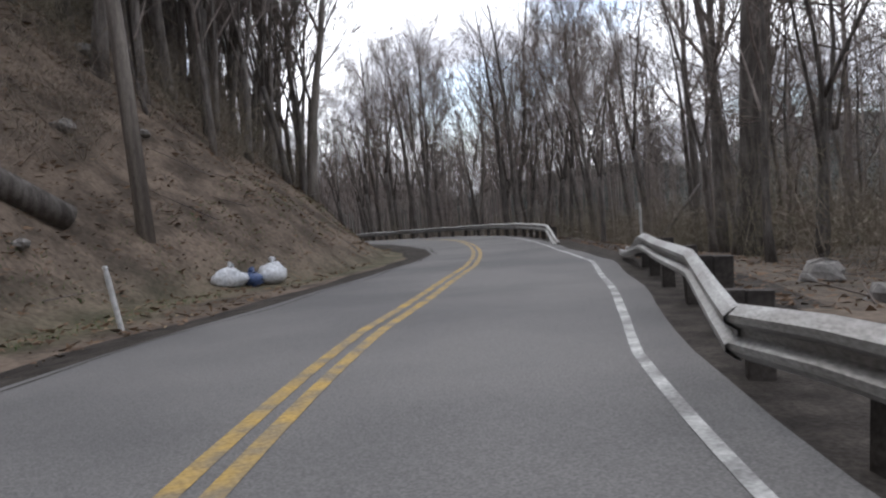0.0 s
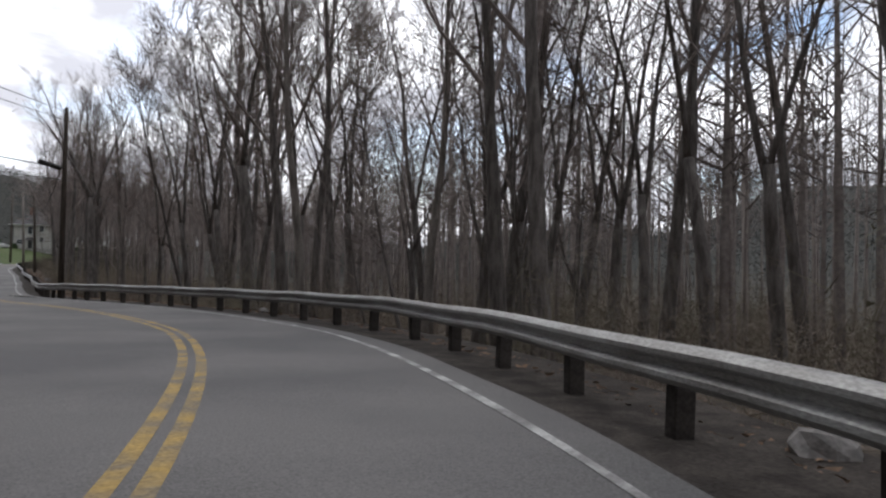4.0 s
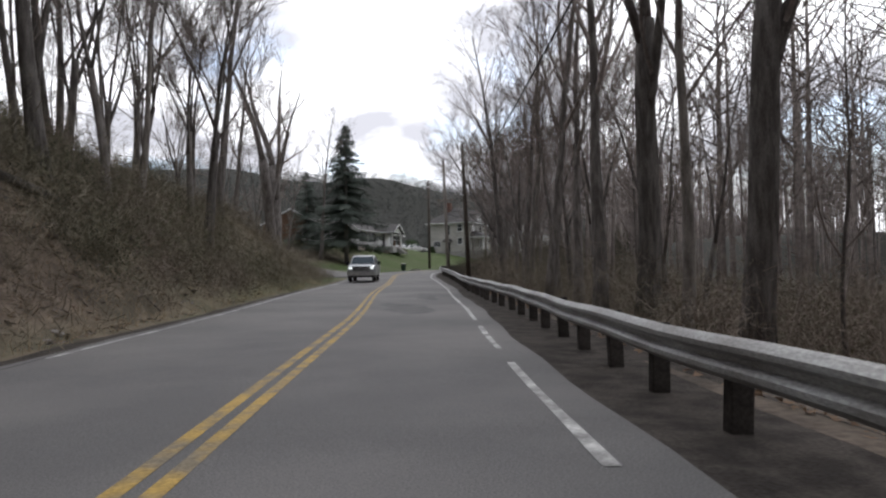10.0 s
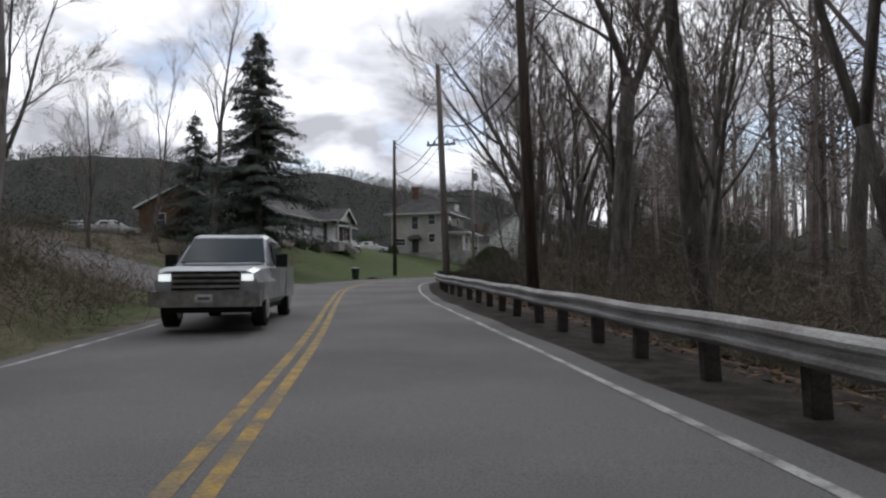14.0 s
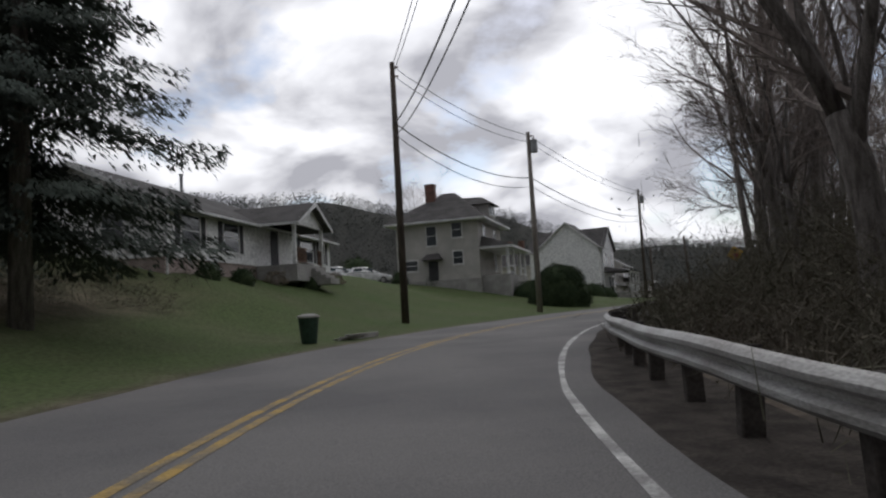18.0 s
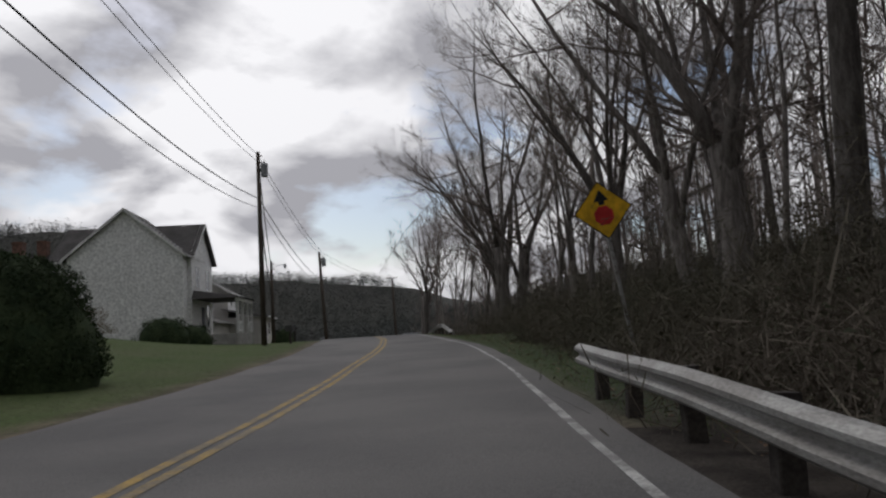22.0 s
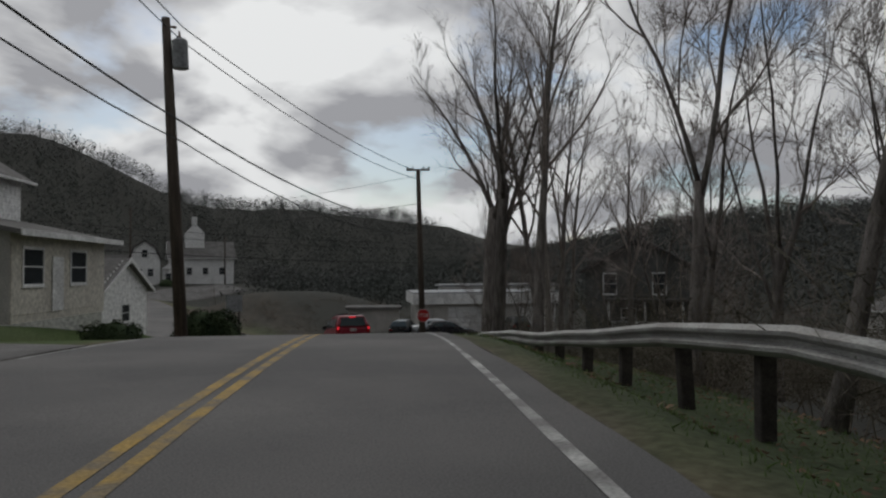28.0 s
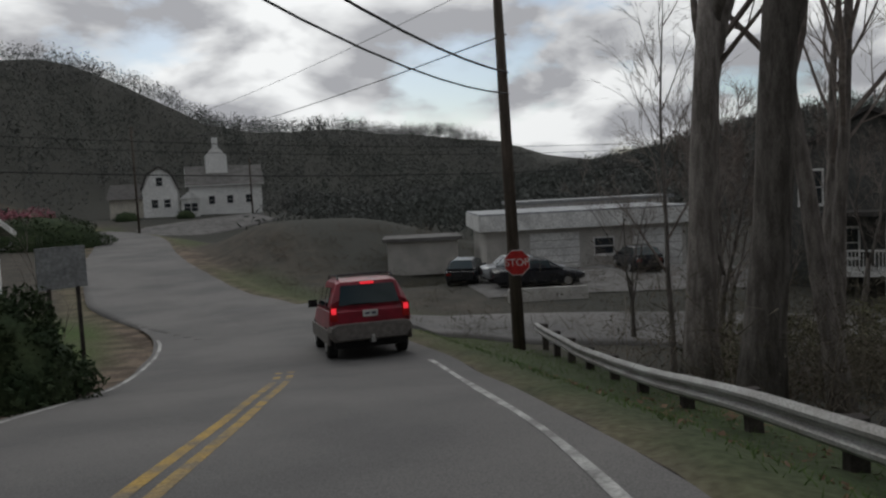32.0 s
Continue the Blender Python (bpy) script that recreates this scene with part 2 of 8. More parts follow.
M = {
    # last colour is litter darkened for the woods' shade, laid on by mask
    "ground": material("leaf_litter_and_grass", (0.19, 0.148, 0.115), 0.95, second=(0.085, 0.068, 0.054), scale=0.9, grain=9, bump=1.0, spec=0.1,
                       third=((0.06, 0.098, 0.03), (0.085, 0.118, 0.045)), mask="lawn", shade_floor=(0.066, 0.066, 0.059)),
    "asphalt": material("worn_asphalt", (0.172, 0.166, 0.16), 0.85, second=(0.122, 0.119, 0.117), scale=0.3, grain=60, bump=0.25, spec=0.25),
    "patch": material("fresh_tar_patch", (0.075, 0.074, 0.073), 0.8, second=(0.11, 0.108, 0.105), scale=1.5, grain=50, spec=0.3),
    "wet": material("wet_asphalt", (0.07, 0.069, 0.067), 0.5, second=(0.105, 0.103, 0.1), scale=0.9, grain=40, bump=0.05, spec=0.5),
    "puddle": material("puddle_water", (0.05, 0.048, 0.045), 0.12, scale=2, grain=14, bump=0.06, spec=0.6),
    "gravel": material("gravel_shoulder", (0.07, 0.061, 0.053), 0.95, second=(0.038, 0.033, 0.029), scale=2.5, grain=28, bump=1.0, spec=0.1),
    "lot": material("gravel_drive", (0.2, 0.195, 0.19), 0.95, second=(0.145, 0.14, 0.135), scale=0.8, grain=25, bump=0.6, spec=0.1),
    "yellow": material("worn_yellow_paint", (0.42, 0.275, 0.07), 0.75, second=(0.2, 0.165, 0.11), scale=2.6, grain=30, bump=0.1, contrast=(0.36, 0.62)),
    "white_line": material("worn_white_paint", (0.52, 0.52, 0.5), 0.7, second=(0.22, 0.216, 0.208), scale=2.2, grain=30, bump=0.1, contrast=(0.36, 0.6)),
    "galv": material("galvanised_steel", (0.34, 0.34, 0.33), 0.55, 0.35, second=(0.22, 0.21, 0.2), scale=1.2, grain=20, bump=0.1, stretch=(1, 1, 4), spec=0.4),
    "post": material("weathered_guardrail_post", (0.062, 0.054, 0.048), 0.9, second=(0.038, 0.033, 0.03), scale=4, grain=30, vary=0.25),
    "bark": material("grey_brown_bark", (0.21, 0.192, 0.178), 0.95, second=(0.11, 0.098, 0.09), scale=2.5, grain=22, bump=1.0, vary=0.28, stretch=(3, 3, 0.6), spec=0.1),
    "bark_pale": material("pale_grey_bark", (0.25, 0.228, 0.205), 0.95, second=(0.135, 0.12, 0.107), scale=2.0, grain=18, bump=0.9, vary=0.2, stretch=(3, 3, 0.5), spec=0.1),
    "twig": material("brown_twigs", (0.26, 0.226, 0.205), 0.95, second=(0.18, 0.153, 0.14), scale=1.0, grain=6, bump=0, vary=0.25, spec=0.1),
    "ivy": material("dark_evergreen_undergrowth", (0.062, 0.066, 0.042), 0.85, second=(0.1, 0.088, 0.062), scale=0.4, grain=4, bump=0, spec=0.15),
    "bud": material("spring_buds", (0.15, 0.15, 0.07), 0.9, second=(0.17, 0.11, 0.07), scale=0.3, grain=4, bump=0, spec=0.1),
    "brush": material("dry_brush", (0.25, 0.205, 0.17), 0.95, second=(0.19, 0.172, 0.125), scale=0.12, grain=3, bump=0, spec=0.1),
    # darker copy of brush for the later banks, garden and mound
    "brush_dark": material("dark_brush", (0.15, 0.128, 0.104), 0.95, second=(0.1, 0.096, 0.07), scale=0.15, grain=3, bump=0, spec=0.1),
    "brush_green": material("leafing_brush", (0.15, 0.15, 0.09), 0.95, second=(0.2, 0.18, 0.135), scale=0.15, grain=3, bump=0, spec=0.1),
    "straw": material("dry_grass", (0.3, 0.23, 0.15), 0.95, second=(0.18, 0.135, 0.09), scale=0.3, grain=5, bump=0, spec=0.1),
    "grass": material("grass_blades", (0.066, 0.11, 0.032), 0.9, second=(0.092, 0.125, 0.05), scale=0.4, grain=6, bump=0, spec=0.1),
    "leaf": material("fallen_leaves", (0.22, 0.15, 0.1), 0.9, second=(0.12, 0.08, 0.055), scale=1.2, grain=8, bump=0, spec=0.1),
    "needle": material("spruce_needles", (0.075, 0.092, 0.078), 0.9, second=(0.11, 0.128, 0.108), scale=0.6, grain=6, bump=0, spec=0.15),
    "hedge": material("evergreen_shrub", (0.028, 0.045, 0.022), 0.9, second=(0.05, 0.068, 0.033), scale=2.0, grain=14, bump=0, spec=0.15),
    "far_wood": material("bare_far_woods", (0.12, 0.122, 0.118), 0.95, second=(0.085, 0.094, 0.085), scale=0.03, grain=0.6, bump=0, spec=0.05),
    "pole": material("creosoted_pole", (0.1, 0.082, 0.068), 0.9, second=(0.06, 0.05, 0.042), scale=2, grain=24, bump=0.6, vary=0.2, stretch=(4, 4, 0.4), spec=0.15),
    "pole_pale": material("weathered_pale_pole", (0.3, 0.27, 0.24), 0.9, second=(0.17, 0.15, 0.135), scale=1.4, grain=24, bump=0.6, stretch=(4, 4, 0.3), spec=0.15),
    "wire": material("black_cable", (0.03, 0.03, 0.03), 0.6, grain=5, bump=0),
    "steel": material("grey_transformer_steel", (0.3, 0.31, 0.32), 0.5, 0.2, scale=2, grain=12, bump=0.05),
    "porcelain": material("brown_porcelain", (0.2, 0.13, 0.1), 0.3, scale=5, grain=20, bump=0),
    "siding": material("white_vinyl_siding", (0.79, 0.79, 0.78), 0.6, second=(0.75, 0.75, 0.74), scale=0.7, grain=6, bump=0.03),
    "slate": material("weathered_grey_clapboard", (0.11, 0.112, 0.108), 0.85, second=(0.075, 0.078, 0.074), scale=0.6, grain=8, bump=0.1),
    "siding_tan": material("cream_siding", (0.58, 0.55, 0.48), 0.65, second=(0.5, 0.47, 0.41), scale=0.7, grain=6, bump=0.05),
    # also darkens the shaded ends of the tan house
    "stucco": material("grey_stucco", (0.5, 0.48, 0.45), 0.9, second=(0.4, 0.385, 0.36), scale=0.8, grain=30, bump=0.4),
    "brick_tan": material("pinkish_block_base", (0.4, 0.33, 0.3), 0.9, second=(0.32, 0.26, 0.24), scale=2.0, grain=18, bump=0.4),
    "shingle": material("dark_asphalt_shingles", (0.085, 0.08, 0.078), 0.9, second=(0.055, 0.052, 0.05), scale=1.0, grain=14, bump=0.6),
    "shingle_grey": material("grey_asphalt_shingles", (0.17, 0.165, 0.16), 0.9, second=(0.12, 0.115, 0.11), scale=1.0, grain=14, bump=0.6),
    "trim": material("white_trim_paint", (0.78, 0.78, 0.77), 0.5, scale=1.0, grain=10, bump=0.03),
    "shutter": material("dark_shutter", (0.05, 0.05, 0.055), 0.6, scale=2, grain=12, bump=0.05),
    "brown_wood": material("brown_stained_wood", (0.16, 0.095, 0.06), 0.75, second=(0.1, 0.06, 0.04), scale=2, grain=20, stretch=(1, 1, 6)),
    "chimney": material("dark_chimney_brick", (0.2, 0.11, 0.085), 0.9, second=(0.12, 0.075, 0.06), scale=3, grain=20, bump=0.5),
    "pane": glass_material("dark_window_glass", (0.03, 0.035, 0.04)),
    "concrete": material("weathered_concrete", (0.38, 0.37, 0.35), 0.9, second=(0.28, 0.27, 0.255), scale=1.2, grain=24, bump=0.3),
    "red_paint": material("dark_red_car_paint", (0.24, 0.012, 0.028), 0.33, second=(0.2, 0.01, 0.024), scale=1, grain=3, bump=0.0, spec=0.5),
    "cladding": material("grey_bumper_cladding", (0.15, 0.138, 0.128), 0.6, second=(0.12, 0.11, 0.103), scale=2, grain=10, bump=0.03),
    "silver_paint": material("silver_car_paint", (0.42, 0.44, 0.46), 0.3, 0.5, scale=1, grain=3, bump=0.0, spec=0.5),
    "black_paint": material("black_car_paint", (0.015, 0.016, 0.02), 0.25, scale=1, grain=3, bump=0.0, spec=0.5),
    "white_paint": material("white_car_paint", (0.7, 0.7, 0.7), 0.3, scale=1, grain=3, bump=0.0, spec=0.5),
    "tyre": material("black_rubber", (0.02, 0.02, 0.02), 0.85, scale=5, grain=30, bump=0.1),
    "chrome": material("dull_chrome", (0.5, 0.5, 0.5), 0.3, 0.9, scale=3, grain=8, bump=0),
    "car_glass": glass_material("tinted_car_glass", (0.02, 0.035, 0.038), 0.05),
    "tail_red": lamp_material("red_brake_lamp", (1.0, 0.03, 0.05), 1.3),
    "lamp_red": material("red_lamp_lens", (0.35, 0.02, 0.02), 0.25, scale=3, grain=5, bump=0),
    "headlamp": lamp_material("headlamp_glow", (0.95, 1.0, 0.98), 0.9),
    "plate": material("number_plate", (0.6, 0.6, 0.58), 0.5, scale=4, grain=8, bump=0),
    "plate_bar": material("plate_bars", (0.12, 0.12, 0.16), 0.6, scale=4, grain=8, bump=0),
    "sign_yellow": material("yellow_sign_sheeting", (0.72, 0.42, 0.02), 0.45, second=(0.62, 0.36, 0.02), scale=2, grain=6, bump=0),
    "sign_red": material("red_sign_sheeting", (0.5, 0.03, 0.03), 0.45, second=(0.42, 0.03, 0.03), scale=2, grain=6, bump=0),
    "sign_black": material("black_sign_ink", (0.02, 0.02, 0.02), 0.5, scale=2, grain=6, bump=0),
    "sign_white": material("white_sign_sheeting", (0.75, 0.75, 0.75), 0.45, scale=2, grain=6, bump=0),
    "marker": material("white_marker_plastic", (0.68, 0.68, 0.67), 0.6, second=(0.55, 0.55, 0.53), scale=3, grain=12, bump=0.05),
    "bag": material("white_plastic_bag", (0.72, 0.73, 0.75), 0.35, second=(0.6, 0.62, 0.65), scale=4, grain=14, bump=0.5),
    "blue_bag": material("blue_plastic_bag", (0.08, 0.12, 0.25), 0.4, scale=4, grain=14, bump=0.5),
    "bin_green": material("dark_green_bin_plastic", (0.03, 0.06, 0.04), 0.6, scale=3, grain=10, bump=0.05),
    "rock": material("grey_field_stone", (0.26, 0.245, 0.23), 0.95, second=(0.17, 0.16, 0.15), scale=3, grain=16, bump=0.8),
    "mailbox": material("weathered_dark_metal", (0.08, 0.08, 0.08), 0.6, 0.2, scale=3, grain=12, bump=0.1),
    "creek": material("creek_water", (0.16, 0.15, 0.13), 0.12, second=(0.12, 0.11, 0.095), scale=0.4, grain=3, bump=0.25, spec=0.5),
    "blossom": material("pink_spring_blossom", (0.42, 0.16, 0.2), 0.9, second=(0.3, 0.11, 0.15), scale=2, grain=8, bump=0),
}


# ---- mesh helpers ----
class Mesh:
    """Gathers vertices and faces, then becomes one mesh."""

    def __init__(self):
        self.v, self.f = [], []

    def add(self, verts, faces):
        n = len(self.v)
        self.v.extend(verts)
        self.f.extend([tuple(i + n for i in f) for f in faces])
        return self

    def box(self, x0, y0, z0, x1, y1, z1, m=None, bevel=0.0):
        b = bevel
        if b:
            ring = [(x0 + b, y0), (x1 - b, y0), (x1, y0 + b), (x1, y1 - b), (x1 - b, y1), (x0 + b, y1), (x0, y1 - b), (x0, y0 + b)]
            k = 8
        else:
            ring, k = [(x0, y0), (x1, y0), (x1, y1), (x0, y1)], 4
        v = [Vector((x, y, z)) for z in (z0, z1) for x, y in ring]
        if m is not None:
            v = [m @ p for p in v]
        f = [tuple(reversed(range(k))), tuple(range(k, 2 * k))] + [(i, (i + 1) % k, (i + 1) % k + k, i + k) for i in range(k)]
        return self.add(v, f)

    def prism(self, outline, y0, y1, axis="y", m=None):
        """An outline in the x-z plane (or y-z, x-y) drawn out along the other axis."""
        k = len(outline)
        put = {"y": lambda a, b, t: (a, t, b), "x": lambda a, b, t: (t, a, b), "z": lambda a, b, t: (a, b, t)}[axis]
        v = [Vector(put(a, b, t)) for t in (y0, y1) for a, b in outline]
        if m is not None:
            v = [m @ p for p in v]
        return self.add(v, [tuple(range(k)), tuple(reversed(range(k, 2 * k)))] + [(i, i + k, (i + 1) % k + k, (i + 1) % k) for i in range(k)])

    def tube(self, pts, radii, sides=6, caps=True):
        pts = [Vector(p) for p in pts]
        v, f = [], []
        for i, (p, r) in enumerate(zip(pts, radii)):
            t = (pts[min(i + 1, len(pts) - 1)] - pts[max(i - 1, 0)]).normalized()
            a = t.orthogonal().normalized() if i == 0 else (a - t * a.dot(t)).normalized()
            b = t.cross(a)
            for k in range(sides):
                w = 2 * math.pi * k / sides
                v.append(p + (a * math.cos(w) + b * math.sin(w)) * r)
        for i in range(len(pts) - 1):
            for k in range(sides):
                f.append((i * sides + k, i * sides + (k + 1) % sides, (i + 1) * sides + (k + 1) % sides, (i + 1) * sides + k))
        if caps:
            f += [tuple(reversed(range(sides))), tuple(range(len(v) - sides, len(v)))]
        return self.add(v, f)

    def spike(self, a, b, r):
        """A three-sided twig that runs to a point."""
        t = (b - a).normalized()
        u = t.orthogonal().normalized() * r
        w = t.cross(u)
        return self.add([a + u, a - u * 0.5 + w * 0.87, a - u * 0.5 - w * 0.87, b], [(0, 1, 3), (1, 2, 3), (2, 0, 3)])

    def mesh(self, name, smooth=False):
        me = bpy.data.meshes.new(name)
        me.from_pydata([tuple(p) for p in self.v], [], self.f)
        if smooth:
            me.polygons.foreach_set("use_smooth", [True] * len(me.polygons))
        me.update()
        return me


def part(name, shape, mat, parent=None, label="", smooth=False):
    """One mesh object under a thing or a part."""
    me = shape.mesh(name, smooth) if isinstance(shape, Mesh) else shape
    if not me.materials:
        me.materials.append(M[mat])
    ob = new(name, me)
    if parent is not None:
        ob.parent = parent
    if label:
        tagged(ob, label)
    return ob


def thing(name, label, category, group="", m=None):
    ob = new(name)
    tagged(ob, label, category, group)
    if m is not None:
        ob.matrix_world = m
    return ob


def arrays(name, verts, faces, mat, smooth=False):
    """A mesh object from numpy arrays of vertices and triangles or quads."""
    me = bpy.data.meshes.new(name)
    k = faces.shape[1]
    me.vertices.add(len(verts))
    me.vertices.foreach_set("co", np.asarray(verts, np.float32).ravel())
    me.loops.add(faces.size)
    me.loops.foreach_set("vertex_index", np.asarray(faces, np.int32).ravel())
    me.polygons.add(len(faces))
    me.polygons.foreach_set("loop_start", np.arange(0, faces.size, k, dtype=np.int32))
    me.polygons.foreach_set("loop_total", np.full(len(faces), k, np.int32))
    if smooth:
        me.polygons.foreach_set("use_smooth", np.ones(len(faces), bool))
    me.update(calc_edges=True)
    me.materials.append(M[mat])
    return new(name, me)


# ---- plan: the road's centre line ----
KNOTS = [(-32.7, -50.4, 0.25), (-17.2, -24.7, 0.13), (-1.6, 1.1, 0.0), (5.5, 10.9, -0.02), (12.6, 20.5, -0.1), (17.8, 28.8, -0.11),
         (21.2, 35.7, -0.13), (23.5, 43.0, -0.2), (24.4, 50.6, -0.32), (24.2, 58.4, -0.45), (23.2, 66.3, -0.57), (22.6, 76.4, -0.8),
         (23.1, 88.6, -0.92), (24.1, 102.5, -0.78), (24.9, 116.4, -0.58), (26.2, 130.6, -0.34), (27.1, 142.4, -0.06), (28.1, 152.5, 0.19)]
KNOTS += [(30.4, 162.5, 0.43), (34.2, 172.1, 0.62), (39.4, 180.9, 0.79), (46.7, 190.7, 0.96), (55.5, 201.5, 1.12), (63.9, 212.5, 1.38),
          (72.2, 224.9, 1.65), (79.3, 235.8, 1.72), (84.7, 244.2, 1.43), (88.6, 250.8, 0.75), (91.2, 255.8, -0.1), (93.6, 261.0, -0.95), (95.9, 269.0, -1.7),
          (97.0, 278.0, -2.1), (97.3, 287.0, -2.2), (99.6, 309.0, -1.7), (104.0, 338.0, -1.0), (101.0, 356.0, -0.5), (90.0, 376.0, 1.0)]


def spline(knots, step=0.5):
    """Points about step apart on a Catmull-Rom curve."""
    k = [np.array(p, float) for p in knots]
    k = [2 * k[0] - k[1]] + k + [2 * k[-1] - k[-2]]
    out = []
    for a, b, c, d in zip(k, k[1:], k[2:], k[3:]):
        n = max(2, int(np.linalg.norm(c - b) / step))
        for t in np.arange(n) / n:
            out.append(0.5 * (2 * b + (c - a) * t + (2 * a - 5 * b + 4 * c - d) * t * t + (3 * b - a - 3 * c + d) * t ** 3))
    return np.array(out + [k[-2]])


ROAD = spline(KNOTS)
TAN = np.gradient(ROAD[:, :2], axis=0)
TAN /= np.linalg.norm(TAN, axis=1)[:, None]
NRM = np.stack([TAN[:, 1], -TAN[:, 0]], 1)          # to the right of the drive
STA = np.concatenate([[0], np.cumsum(np.linalg.norm(np.diff(ROAD[:, :2], axis=0), axis=1))])
STA -= STA[np.argmin((ROAD[:, 0] + 1.6) ** 2 + (ROAD[:, 1] - 1.1) ** 2)]


def station(s):
    """Place, direction and right-hand normal of the centre line at s metres."""
    p = np.array([np.interp(s, STA, ROAD[:, k]) for k in range(3)])
    t = np.array([np.interp(s, STA, TAN[:, k]) for k in range(2)])
    t /= np.linalg.norm(t)
    return p, t, np.array([t[1], -t[0]])


def beside(s, d):
    p, t, n = station(s)
    return p[0] + n[0] * d, p[1] + n[1] * d


def road_frame(x, y):
    """Station, offset to the right and height of the road nearest to each x, y."""
    x, y = np.atleast_1d(np.asarray(x, float)), np.atleast_1d(np.asarray(y, float))
    s, d, z = np.empty(len(x)), np.empty(len(x)), np.empty(len(x))
    rx, ry = ROAD[:, 0].astype(np.float32), ROAD[:, 1].astype(np.float32)
    for i in range(0, len(x), 4000):
        gx, gy = x[i:i + 4000, None].astype(np.float32), y[i:i + 4000, None].astype(np.float32)
        k = np.argmin((gx - rx) ** 2 + (gy - ry) ** 2, 1)
        ox, oy = x[i:i + 4000] - ROAD[k, 0], y[i:i + 4000] - ROAD[k, 1]
        along = ox * TAN[k, 0] + oy * TAN[k, 1]
        s[i:i + 4000] = STA[k] + along
        side = np.sign(ox * NRM[k, 0] + oy * NRM[k, 1])
        d[i:i + 4000] = np.where(side == 0, 1, side) * np.hypot(ox, oy)
        z[i:i + 4000] = np.interp(STA[k] + along, STA, ROAD[:, 2])
    return s, d, z


def centre_paint(s):
    """Offset of the painted centre from the plan's line: the lanes wander in the bends."""
    return np.interp(s, [-60, 8, 18, 51, 70, 88, 106, 126, 160, 179, 199, 208, 220, 229, 242, 270, 290], [0.5, 0.6, 1.1, 1.05, 0.25, 0.3, 0.35, 0.15, -0.3, -0.75, -0.75, -0.45, -0.4, -0.1, 0.4, 0.12, 0.18])


def edge_paint(s):
    return np.interp(s, [-60, 2, 6, 8, 17, 24, 50, 72, 90, 105, 125, 148, 158, 168, 178, 196, 206, 217, 228, 240, 268, 278, 290], [3.0, 3.05, 3.2, 3.4, 4.0, 3.7, 3.85, 2.85, 3.0, 3.22, 3.65, 2.95, 3.13, 2.9, 3.0, 3.1, 3.35, 3.6, 3.6, 3.2, 3.1, 3.15, 2.95])


def left_edge(s):
    """Left edge of the asphalt; the bank pushes in on the first bend."""
    return np.interp(s, [-60, 0, 7, 17, 22, 26, 31, 37, 44, 56, 110, 140, 160, 272, 282, 296, 304, 312], [-3.4, -2.8, -2.2, -1.2, -0.75, -0.6, -0.95, -2.0, -2.9, -3.6, -3.75, -3.85, -3.8, -3.7, -3.2, -3.05, -3.3, -3.8])


def bank_toe(s):
    return np.interp(s, [-60, 14, 20, 26, 31, 37, 44, 56, 110, 160], [-4.0, -3.6, -1.9, -1.3, -1.5, -2.3, -3.2, -3.8, -3.8, -3.8])


def rail_offset(s):
    return float(np.interp(s, [-20, 13, 27, 40, 50, 60, 70, 78, 88, 106, 120, 135, 148, 156, 174, 186, 196, 209], [4.6, 4.1, 4.1, 4.6, 4.9, 4.3, 3.4, 3.15, 3.9, 4.35, 4.35, 4.35, 4.2, 3.9, 3.85, 3.7, 3.75, 4.0]))


def smooth01(a, b, x):
    t = np.clip((x - a) / (b - a), 0, 1)
    return t * t * (3 - 2 * t)


def lumps(x, y, size, seed):
    """Smooth, cheap unevenness of about -1 to 1."""
    a = np.sin(x / size + seed) * np.cos(y / size * 1.13 + seed * 2.1) + 0.6 * np.sin((x * 0.8 + y * 1.3) / size * 1.7 + seed * 3.3) + 0.4 * np.cos((x * 1.7 - y) / size * 2.3 + seed)
    return a / 2.0


